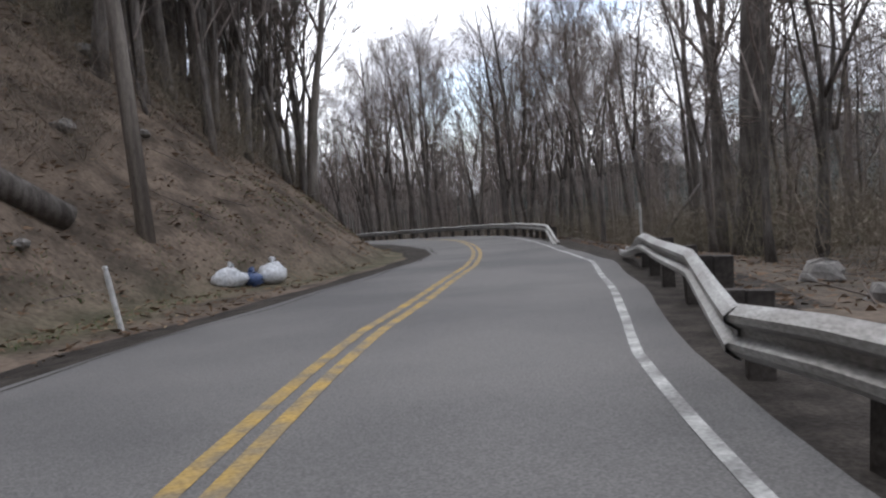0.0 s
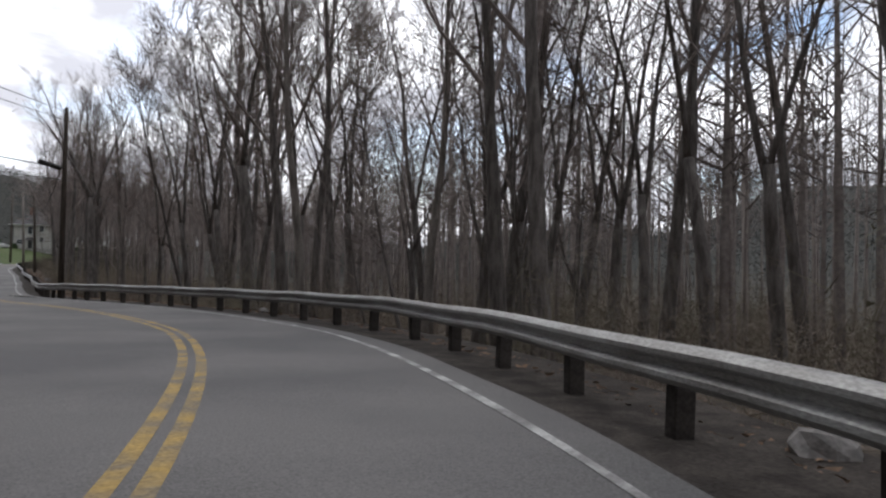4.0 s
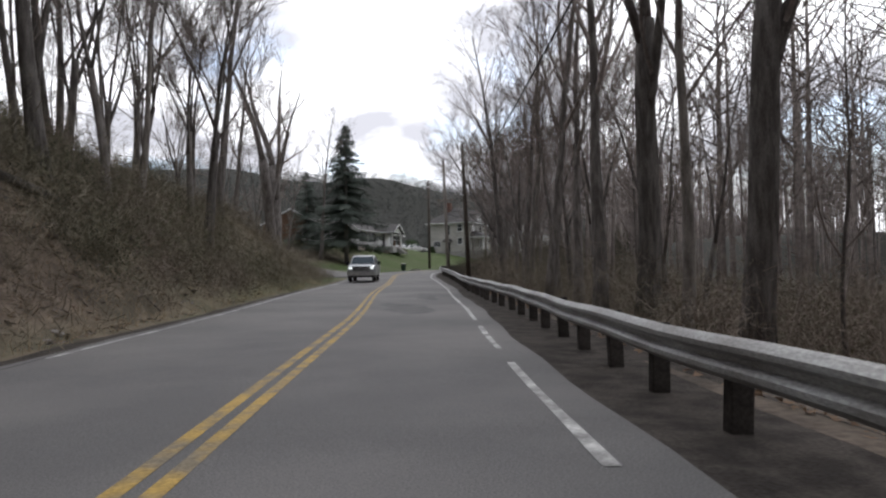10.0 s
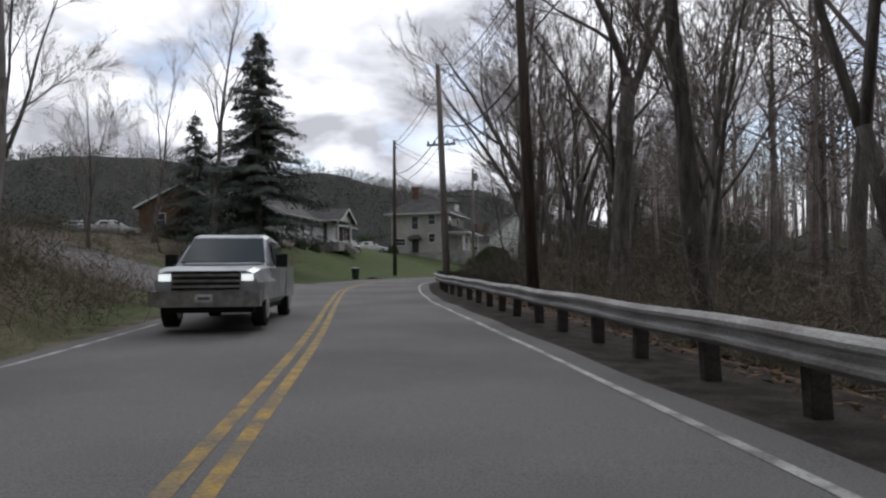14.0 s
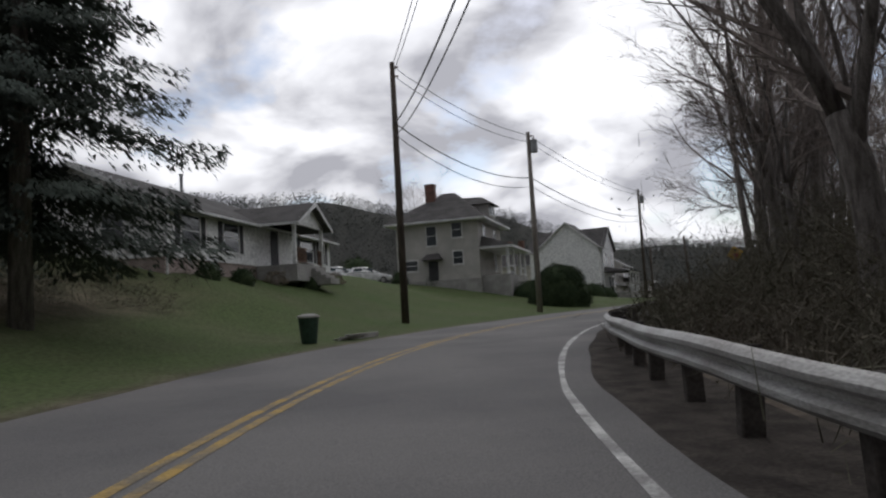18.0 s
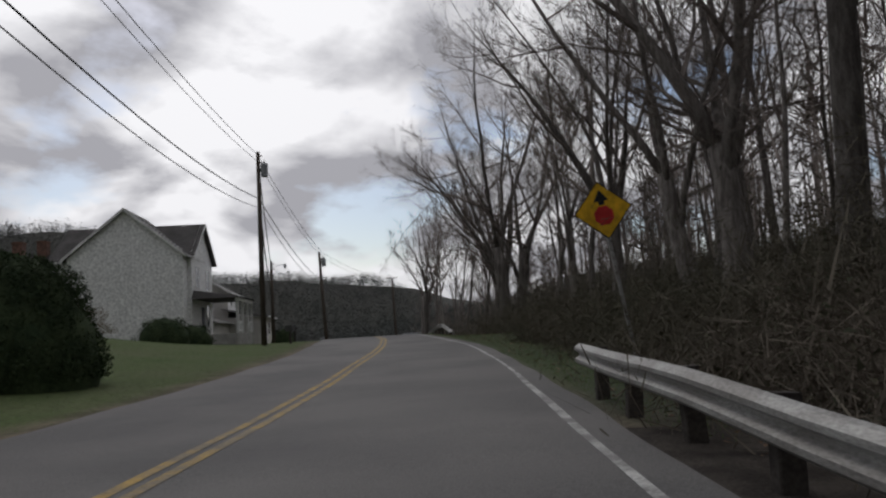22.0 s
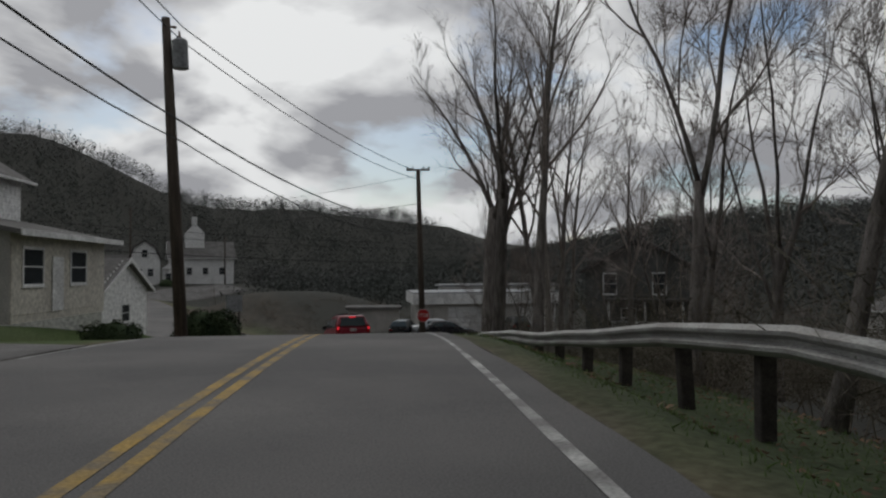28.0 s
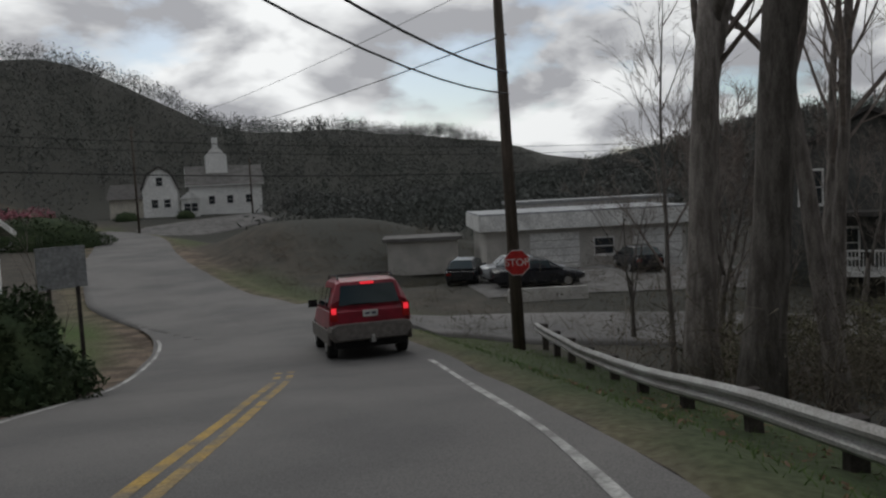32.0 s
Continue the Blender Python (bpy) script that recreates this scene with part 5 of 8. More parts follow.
thicket("creek_thicket", 560, 8, 70, 7.8, 34, (1.8, 4.8), "brush", "tangled bare brush beyond the guardrail", 21, leaves=120000, power=0.7, stems=6, haze=190000, reach=1.0)
thicket("creek_thicket", 110, 70, 101, 8.2, 24, (0.8, 2.6), "brush", "thin bare brush above the creek", 40, leaves=16000, power=0.8, stems=6, haze=22000, reach=1.0)
thicket("creek_thicket", 420, 101, 152, 6.9, 24, (1.2, 3.8), "brush", "tangled bare brush along the creek bank", 22, leaves=90000, power=0.8, stems=6, haze=150000, reach=1.0)
thicket("bank_thicket", 560, 152, 212, 6.8, 22, (1.4, 4.2), "brush_dark", "dark brown brush on the wooded bank", 23, leaves=130000, leaf_mat="ivy", power=1.0, stems=6, haze=120000, reach=1.0)
thicket("bank_thicket", 620, 206, 252, 6.7, 22, (1.4, 3.3), "brush_dark", "dark brown brush below the big trees", 28, leaves=150000, leaf_mat="ivy", power=0.8, stems=5, haze=70000, reach=1.0)
thicket("verge_thicket", 170, 210, 230, 6.0, 9.5, (0.6, 1.9), "brush_dark", "dark tangled brush growing up to the road edge", 30, leaves=110000, leaf_mat="ivy", power=0.8, stems=5, haze=40000, reach=0.8, keep=5.0)
thicket("verge_thicket", 330, 160, 212, 5.0, 8.4, (0.4, 1.5), "brush_dark", "low dark brush growing up to the guardrail", 31, leaves=90000, leaf_mat="ivy", power=0.9, stems=6, haze=60000, reach=0.9, keep=4.4)
thicket("valley_thicket", 460, 244, 290, 7.6, 26, (1.6, 4.2), "brush_dark", "low brush on the slope below the guardrail", 24, leaves=90000, leaf_mat="ivy", power=0.9, stems=8, haze=60000, reach=1.0)
thicket("hillside_thicket", 1250, -16, 126, -34, -7.2, (1.4, 4.4), "brush", "bare brush on the wooded hillside", 25, leaves=90000, stems=8, haze=220000, reach=1.0)
thicket("verge_thicket", 420, 108, 148, -16, -5.0, (0.5, 1.7), "brush", "tawny brush where the bank runs out", 26, leaves=26000, leaf_mat="ivy", stems=9, haze=70000, reach=1.0, keep=4.4)
thicket("bank_thicket", 170, 107, 130, -14, -5.8, (0.6, 1.8), "brush_green", "greenish leafing brush where the bank runs out", 42, leaves=60000, leaf_mat="ivy", stems=7, haze=24000, reach=1.0, keep=5.0)
thicket("garden_thicket", 210, 158, 184, -32, -12, (0.3, 1.2), "brush_dark", "rough low brush beyond the gravel driveway", 38, leaves=36000, leaf_mat="ivy", stems=7, haze=20000, reach=0.9, keep=8)
thicket("hillside_thicket", 420, 50, 122, -13, -4.6, (0.2, 0.8), "brush", "dry weeds and dead stems on the steep bank", 39, stems=6, haze=46000, reach=1.4, keep=4.2)
thicket("valley_brush", 420, -8, 100, 26, 62, (2.5, 6.0), "brush", "grey brush far down in the creek woods", 29, leaves=0, stems=8, haze=60000, reach=1.0, keep=14)
thicket("mound_thicket", 300, 293, 330, 6, 26, (0.3, 0.9), "brush_dark", "dry brown brush on the grassy mound", 27, stems=10, keep=5.0, haze=12000)


# leaves, sticks and stones on the hillside
def leaf_litter(name, n, s0, s1, d0, d1, label, seed, mat="leaf", size=(0.025, 0.07), power=1.0, keep=4.2):
    rg = np.random.default_rng(seed)
    c = spots(n, s0, s1, d0, d1, rg, power, keep)
    c[:, 2] += rg.uniform(0.0, 0.05, len(c))
    v = c[:, None, :] + rg.normal(size=(len(c), 3, 3)) * rg.uniform(size[0], size[1], len(c))[:, None, None] * np.array([1, 1, 0.35])
    join(name, [(v.reshape(-1, 3), np.arange(3 * len(c)).reshape(-1, 3))], mat, label, "leaf litter")


leaf_litter("leaf_litter", 30000, -14, 60, -16, -2.2, "brown fallen leaves on the steep bank", 35, power=1.2, keep=2.6, size=(0.03, 0.09))
leaf_litter("pale_litter", 9000, -14, 60, -14, -2.4, "pale dry leaves and bark scraps on the bank", 36, "straw", (0.02, 0.06), 1.2, 2.8)
leaf_litter("leaf_litter", 40000, -12, 122, -20, -4.6, "brown fallen leaves on the steep bank", 31, power=1.3)
leaf_litter("leaf_litter", 26000, 8, 150, 5.2, 15, "brown fallen leaves behind the guardrail", 32, power=1.5, keep=5.0)
leaf_litter("leaf_litter", 12000, 150, 206, 5.0, 14, "brown fallen leaves on the wooded bank", 33, power=1.3, keep=5.0)
leaf_litter("bark_scraps", 9000, 40, 122, -15, -4.6, "dark bark scraps and clods on the bank", 41, "bark", (0.05, 0.16), 1.2)
leaf_litter("pale_litter", 3500, 40, 118, -15, -4.8, "pale dry leaves and bark scraps on the bank", 34, "straw", (0.03, 0.08), 1.2)

rg = np.random.default_rng(41)
c = spots(900, -12, 120, -19, -5.2, rg, 1.1, 4.6)
ang = rg.uniform(0, 6.28, len(c))
ln = rg.uniform(0.4, 2.2, len(c))
end = c + np.stack([np.cos(ang) * ln, np.sin(ang) * ln, rg.uniform(-0.1, 0.5, len(c))], 1)
end[:, 2] = np.maximum(end[:, 2], terrain(end[:, 0], end[:, 1])[0] + 0.03)
c[:, 2] += 0.04
join("fallen_sticks", [sticks(c, end, rg.uniform(0.008, 0.026, len(c)), rg)], "twig", "fallen sticks lying on the leafy bank", "sticks")
c = spots(500, 8, 200, 5.8, 13, rg, 1.0, 5.4)
ang, ln = rg.uniform(0, 6.28, len(c)), rg.uniform(0.4, 2.4, len(c))
end = c + np.stack([np.cos(ang) * ln, np.sin(ang) * ln, rg.uniform(-0.1, 0.4, len(c))], 1)
end[:, 2] = np.maximum(end[:, 2], terrain(end[:, 0], end[:, 1])[0] + 0.03)
c[:, 2] += 0.04
join("fallen_sticks", [sticks(c, end, rg.uniform(0.008, 0.022, len(c)), rg)], "twig", "fallen sticks behind the guardrail", "sticks")


# grass: blades on the verges and lawns nearest to the road
def blades(name, n, s0, s1, d0, d1, h, mat, label, seed, keep=3.9, power=1.0):
    rg = np.random.default_rng(seed)
    c = spots(n, s0, s1, d0, d1, rg, power, keep)
    tip = c + np.concatenate([rg.normal(0, h * 0.5, (len(c), 2)), rg.uniform(0.5 * h, 1.2 * h, (len(c), 1))], 1)
    join(name, [sticks(c - [0, 0, 0.02], tip, rg.uniform(0.004, 0.01, len(c)), rg)], mat, label, "grass")


blades("lawn_grass", 28000, 120, 262, -16, -3.9, 0.06, "grass", "short mown spring grass beside the road", 51, power=1.5)
leaf_litter("leaf_litter", 9000, 204, 284, 4.4, 9.5, "brown fallen leaves in the rough verge", 37, size=(0.02, 0.05), keep=4.2)
blades("verge_grass", 16000, 205, 262, 4.2, 8.4, 0.07, "grass", "rough green grass on the right verge", 52, 4.1)
blades("verge_grass", 6000, -10, 60, -6.4, -3.9, 0.08, "grass", "thin grass at the foot of the bank", 53)
blades("dry_grass", 26000, 50, 140, -12, -4.4, 0.3, "straw", "dry tawny grass on the bank", 54, 4.3, 1.3)
blades("corner_grass", 12000, 262, 300, 4.3, 9, 0.08, "grass", "green grass corner below the stop sign", 55, 4.1)
# ---- utility poles and lines ----
pole_tops = {}


def utility_pole(key, x, y, top, label, r=0.15, arm=None, box=None, lamp=None, tilt=(0, 0), mat="pole", base=None):
    z0 = ground_z(x, y) if base is None else base
    h = top - z0
    root = thing("utility_pole", label, "utility pole", "utility poles along the road", pose(x, y, z0, tilt[0], tilt[1], 0))
    part("shaft", Mesh().tube([(0, 0, -0.8), (0, 0, h * 0.5), (0, 0, h)], [r * 1.15, r, r * 0.72], 12), mat, root, smooth=True)
    if arm is not None:
        t = Matrix.Rotation(radians(arm[0]), 4, "Z")
        part("crossarm", Mesh().box(-arm[1], -0.05, h - arm[2], arm[1], 0.05, h - arm[2] + 0.11, t, 0.01), mat, root)
        for k in (-0.9, -0.45, 0.45, 0.9):
            px = t @ Vector((k * arm[1], 0, 0))
            part("insulator", Mesh().tube([(px.x, px.y, h - arm[2] + 0.1), (px.x, px.y, h - arm[2] + 0.2), (px.x, px.y, h - arm[2] + 0.26)], [0.03, 0.06, 0.035], 8), "porcelain", root)
    else:
        for k, dz in ((0.16, 0.25), (0.16, 0.7)):
            part("insulator", Mesh().tube([(r * 0.7, 0, h - dz), (k + 0.1, 0, h - dz), (k + 0.14, 0, h - dz)], [0.03, 0.055, 0.035], 8), "porcelain", root)
    if box is not None:
        a, dz = radians(box[0]), box[1]
        c, s_ = math.cos(a) * 0.38, math.sin(a) * 0.38
        can = part("transformer", Mesh().tube([(c, s_, h - dz - 0.45), (c, s_, h - dz + 0.38), (c, s_, h - dz + 0.46)], [0.23, 0.23, 0.15], 14), "steel", root, "grey transformer can", smooth=False)
        part("bushing", Mesh().tube([(c, s_, h - dz + 0.44), (c, s_, h - dz + 0.68)], [0.045, 0.03], 8), "porcelain", can)
        part("bracket", Mesh().box(-0.05, -0.05, h - dz - 0.1, 0.05, 0.05, h - dz + 0.1, Matrix.Translation((c * 0.45, s_ * 0.45, 0))), "steel", root)
    if lamp is not None:
        a = radians(lamp[0])
        d = Vector((math.cos(a), math.sin(a), 0))
        hz = h - lamp[1]
        part("lamp_arm", Mesh().tube([Vector((0, 0, hz - 0.3)), d * 0.5 + Vector((0, 0, hz)), d * 1.15 + Vector((0, 0, hz + 0.08))], [0.03, 0.03, 0.025], 8), "steel", root)
        head = part("lamp_head", Mesh().tube([d * 1.15 + Vector((0, 0, hz + 0.12)), d * 1.2 + Vector((0, 0, hz - 0.05)), d * 1.2 + Vector((0, 0, hz - 0.22))], [0.06, 0.16, 0.12], 12), "steel", root, "grey bucket lamp head")
        part("lens", Mesh().tube([d * 1.2 + Vector((0, 0, hz - 0.22)), d * 1.2 + Vector((0, 0, hz - 0.32))], [0.11, 0.06], 10), "sign_white", head)
    pole_tops[key] = Vector((x, y, top))
    return root


utility_pole("a", 2.8, 17.3, 10.2, "pale weathered utility pole at the foot of the bank", 0.17, tilt=(0, -3), mat="pole_pale")
utility_pole("b", 26.5, 70.9, 9.0, "dark creosoted utility pole behind the guardrail", 0.125)
utility_pole("d3", 32.9, 139.8, 10.6, "weathered utility pole behind the guardrail", 0.17, tilt=(0, -2))
utility_pole("d2", 33.05, 154.9, 11.7, "pale utility pole with a crossarm behind the guardrail", 0.17, arm=(-15, 0.75, 4.2), mat="pole_pale", tilt=(0, -2))
utility_pole("e", 34.0, 186.8, 13.9, "tall dark utility pole on the lawn", 0.17)
utility_pole("f", 44.2, 197.9, 13.1, "weathered utility pole with a transformer beside the hedge", 0.17, box=(-40, 1.0), mat="pole_pale")
utility_pole("g", 66.6, 229.2, 14.2, "dark utility pole with a transformer beside the road", 0.16, box=(-30, 1.2))
utility_pole("h", 74.5, 243.6, 8.7, "utility pole with a bucket street lamp", 0.15, lamp=(-40, 0.4))
utility_pole("i", 84.0, 250.8, 10.6, "leaning utility pole with a transformer beside the drive", 0.17, box=(-35, 1.1), tilt=(0, -3))
utility_pole("m", 102.0, 263.4, 9.0, "leaning utility pole carrying the stop sign", 0.17, arm=(-33, 0.7, 0.1), tilt=(0, -1.5))
utility_pole("n1", 109.0, 358.0, 14.2, "distant utility pole beside the bend", 0.16)
utility_pole("n2", 131.0, 373.0, 10.5, "distant utility pole by the far house", 0.14)


def cable(a, b, sag, r=0.014, drop=0.0):
    """One sagging wire as a mesh between two points."""
    a, b = Vector(a) - Vector((0, 0, drop)), Vector(b) - Vector((0, 0, drop))
    pts = []
    for k in range(13):
        t = k / 12
        p = a.lerp(b, t)
        p.z -= sag * 4 * t * (1 - t)
        pts.append(p)
    return Mesh().tube(pts, [r] * 13, 5, caps=False)


def line(a, b, label, drops=((0.2, 0.5, 0.019), (0.65, 0.6, 0.017), (3.1, 0.8, 0.03), (3.7, 0.9, 0.022))):
    root = thing("power_line", label, "power line", "overhead lines")
    for drop, sag, r in drops:
        part("wire", cable(pole_tops[a], pole_tops[b], sag, r, drop), "wire", root)
    return root


pole_tops["a0"] = Vector((-26, -32, 10.5))
pole_tops["ab"] = Vector((9, 52, 11.0))
for a, b in (("a0", "a"), ("a", "ab"), ("ab", "b"), ("d3", "d2"), ("d2", "e"), ("e", "f"), ("f", "g"), ("g", "h"), ("g", "i"), ("i", "m")):
    line(a, b, "thin black overhead wires between utility poles")
line("b", "d3", "thin black overhead wires between utility poles", ((0.2, 1.2, 0.012), (2.4, 1.4, 0.025)))
line("m", "n1", "thin black overhead wires between utility poles", ((0.3, 1.0, 0.012), (2.0, 1.2, 0.02)))
pole_tops["xl"], pole_tops["xr"] = Vector((62, 300, 9.5)), Vector((140, 290, 6.0))
line("xl", "xr", "overhead wires crossing the junction", ((0.0, 1.2, 0.02), (0.5, 1.3, 0.02), (2.0, 1.3, 0.035)))
splice = thing("splice_case", "two dark cable splice cases hanging on a wire", "cable splice")
for k in (0.925, 0.957):
    a, b = pole_tops["ab"], pole_tops["b"]
    p, q = a.lerp(b, k), a.lerp(b, k + 0.03)
    for v in (p, q):
        v.z -= 3.1 + 0.08
    part("case", Mesh().tube([p, p.lerp(q, 0.12), p.lerp(q, 0.88), q], [0.05, 0.13, 0.13, 0.05], 10), "wire", splice)


# ---- houses ----
def window(root, m, w, h, label="", shutters=False, cross=True):
    """A framed window whose pane sits in the wall at the local plane y = 0, facing -y."""
    win = part("window", Mesh().box(-w / 2 - 0.09, -0.05, -h / 2 - 0.09, w / 2 + 0.09, -0.02, -h / 2, m)
               .box(-w / 2 - 0.09, -0.05, h / 2, w / 2 + 0.09, -0.02, h / 2 + 0.11, m)
               .box(-w / 2 - 0.09, -0.05, -h / 2, -w / 2, -0.02, h / 2, m).box(w / 2, -0.05, -h / 2, w / 2 + 0.09, -0.02, h / 2, m)
               .box(-w / 2 - 0.12, -0.09, -h / 2 - 0.14, w / 2 + 0.12, -0.02, -h / 2 - 0.09, m), "trim", root, label)
    part("pane", Mesh().box(-w / 2, -0.03, -h / 2, w / 2, -0.015, h / 2, m), "pane", win)
    if cross:
        part("sash", Mesh().box(-w / 2, -0.042, -0.025, w / 2, -0.031, 0.025, m), "trim", win)
    if shutters:
        for s in (-1, 1):
            x0, x1 = sorted((s * (w / 2 + 0.11), s * (w / 2 + 0.11 + 0.38)))
            part("shutter", Mesh().box(x0, -0.05, -h / 2 - 0.05, x1, -0.021, h / 2 + 0.05, m), "shutter", root)
    return win


def siding(root, m, w, z0, z1, mat, step=0.19, name="siding_board", x0=None, gable=0.0):
    """Clapboards, each a thin tilted board, on a wall of width w that faces -y."""
    n = int((z1 + gable - z0) / step)
    shape = Mesh()
    for k in range(n):
        a, b = z0 + k * step, min(z0 + (k + 1) * step, z1 + gable)
        half = w / 2 if a < z1 else max(w / 2 * (1 - (a - z1) / max(gable, 0.01)), 0.02)
        v = [Vector((-half, -0.004, b)), Vector((half, -0.004, b)), Vector((half, -0.022, a)), Vector((-half, -0.022, a)), Vector((-half, 0.0, a)), Vector((half, 0.0, a))]
        shape.add([m @ p for p in v], [(3, 2, 1, 0), (4, 5, 2, 3)])
    return part(name, shape, mat, root)


def gable_roof(root, m, w, d, z0, rise, over=0.45, thick=0.16, mat="shingle", name="roof"):
    """Ridge along local y; width w along x, depth d along y from 0."""
    hw = w / 2 + over
    drop = rise * over / (w / 2)
    for s in (-1, 1):
        out = [(0, z0 + rise + 0.02), (s * hw, z0 - drop), (s * hw, z0 - drop - thick), (0, z0 + rise - thick)]
        part(name, Mesh().prism(out, -over, d + over, "y", m), mat, root)
        part("fascia", Mesh().prism([(s * 0.0, z0 + rise + 0.03), (s * (hw + 0.02), z0 - drop + 0.01), (s * (hw + 0.02), z0 - drop - 0.2), (0, z0 + rise - 0.2)], -over - 0.03, -over - 0.001, "y", m), "trim", root)
        part("gutter", Mesh().box(min(s * hw, s * (hw + 0.1)), -over, z0 - drop - 0.13, max(s * hw, s * (hw + 0.1)), d + over, z0 - drop - 0.02, m), "trim", root)


def frame_at(x, y, dx, dy, z=0.0):
    """Local frame: x along (dx, dy), y to the left of it, at the given ground point."""
    return pose(x, y, z, 0, 0, math.degrees(math.atan2(dy, dx)))


def facing(m, x, y, turn):
    return m @ pose(x, y, 0, 0, 0, turn)


def ranch_house():
    h = thing("ranch_house", "pale single-storey ranch house with a gabled porch and dark shutters", "house")
    L, D, zb, zf, ze = 19.5, 8.5, 2.5, 4.4, 6.75
    m = frame_at(23.7, 183.5, 0.36, 0.93)          # local x along the front, +y away from the road
    part("foundation", Mesh().box(0.06, 0.06, zb, L - 0.06, D - 0.06, zf, m), "brick_tan", h, "pinkish block foundation")
    part("wall", Mesh().box(0, 0, zf, L, D, ze, m), "siding", h)
    f = m @ pose(L / 2, 0, 0)
    siding(h, f, L, zf, ze, "siding")
    e = facing(m, 0, D / 2, -90)
    siding(h, e, D, zf, ze, "siding", gable=1.9)
    part("gable_wall", Mesh().prism([(0, ze), (D, ze), (D / 2, ze + 1.95)], 0, 0.15, "x", m), "siding", h)
    part("gable_wall", Mesh().prism([(0, ze), (D, ze), (D / 2, ze + 1.95)], L - 0.15, L, "x", m), "siding", h)
    r = facing(m, 0, D / 2, -90) @ pose(0, 0, 0)
    gable_roof(h, r, D, L, ze, 2.0, 0.5)
    for x, w in ((2.0, 1.5), (5.7, 1.5)):
        window(h, m @ pose(x, 0, zf + 1.25), w, 1.35, "", True)
    for x, w in ((15.4, 2.0), (18.0, 0.9)):
        window(h, m @ pose(x, 0, zf + 1.3), w, 1.35, "", True)
    for y in (2.4, 6.0):
        window(h, facing(m, 0, y, -90) @ pose(0, 0, zf + 1.35), 1.0, 1.2)
    part("door", Mesh().box(10.2, -0.05, zf, 11.15, -0.01, zf + 2.05, m), "shutter", h, "dark front door")
    # porch with a gable on posts
    px, pw, pd = 10.5, 4.2, 2.3
    part("porch_floor", Mesh().box(px - pw / 2, -pd, zf - 0.9, px + pw / 2, -0.02, zf - 0.02, m), "concrete", h)
    for k in range(4):
        part("step", Mesh().box(px - 0.2, -pd - 0.28 * (k + 1), zf - 1.1, px + 1.2, -pd - 0.28 * k, zf - 0.2 - 0.19 * k, m), "concrete", h)
    for x in (px - pw / 2 + 0.15, px + pw / 2 - 0.15):
        part("porch_post", Mesh().box(x - 0.09, -pd + 0.08, zf - 0.02, x + 0.09, -pd + 0.26, ze, m, 0.01), "trim", h, "white square porch post")
    part("porch_beam", Mesh().box(px - pw / 2, -pd + 0.07, ze - 0.22, px + pw / 2, -pd + 0.27, ze, m), "trim", h)
    part("porch_gable", Mesh().prism([(px - pw / 2, ze), (px + pw / 2, ze), (px, ze + 1.05)], -pd + 0.07, -pd + 0.2, "y", m), "siding", h)
    gable_roof(h, m @ pose(px, -pd, 0), pw, pd + 3.5, ze, 1.1, 0.35, 0.14)
    for x0, x1 in ((px - pw / 2 + 0.25, px - 0.35), (px + 1.3, px + pw / 2 - 0.25)):
        rail = part("porch_rail", Mesh().box(x0, -pd + 0.12, zf + 0.82, x1, -pd + 0.2, zf + 0.9, m).box(x0, -pd + 0.13, zf + 0.08, x1, -pd + 0.19, zf + 0.15, m), "brown_wood", h, "brown wooden porch rail")
        n = int((x1 - x0) / 0.14)
        for k in range(n):
            x = x0 + (k + 0.5) * (x1 - x0) / n
            part("baluster", Mesh().box(x - 0.022, -pd + 0.14, zf + 0.15, x + 0.022, -pd + 0.18, zf + 0.82, m), "brown_wood", rail)
    part("vent_pipe", Mesh().tube([m @ Vector((8.4, D / 2, ze + 1.7)), m @ Vector((8.4, D / 2, ze + 2.9)), m @ Vector((8.4, D / 2, ze + 3.0))], [0.09, 0.09, 0.15], 10), "steel", h)
    part("downspout", Mesh().box(0.02, -0.1, zb + 0.3, 0.1, -0.03, ze - 0.1, m), "trim", h)


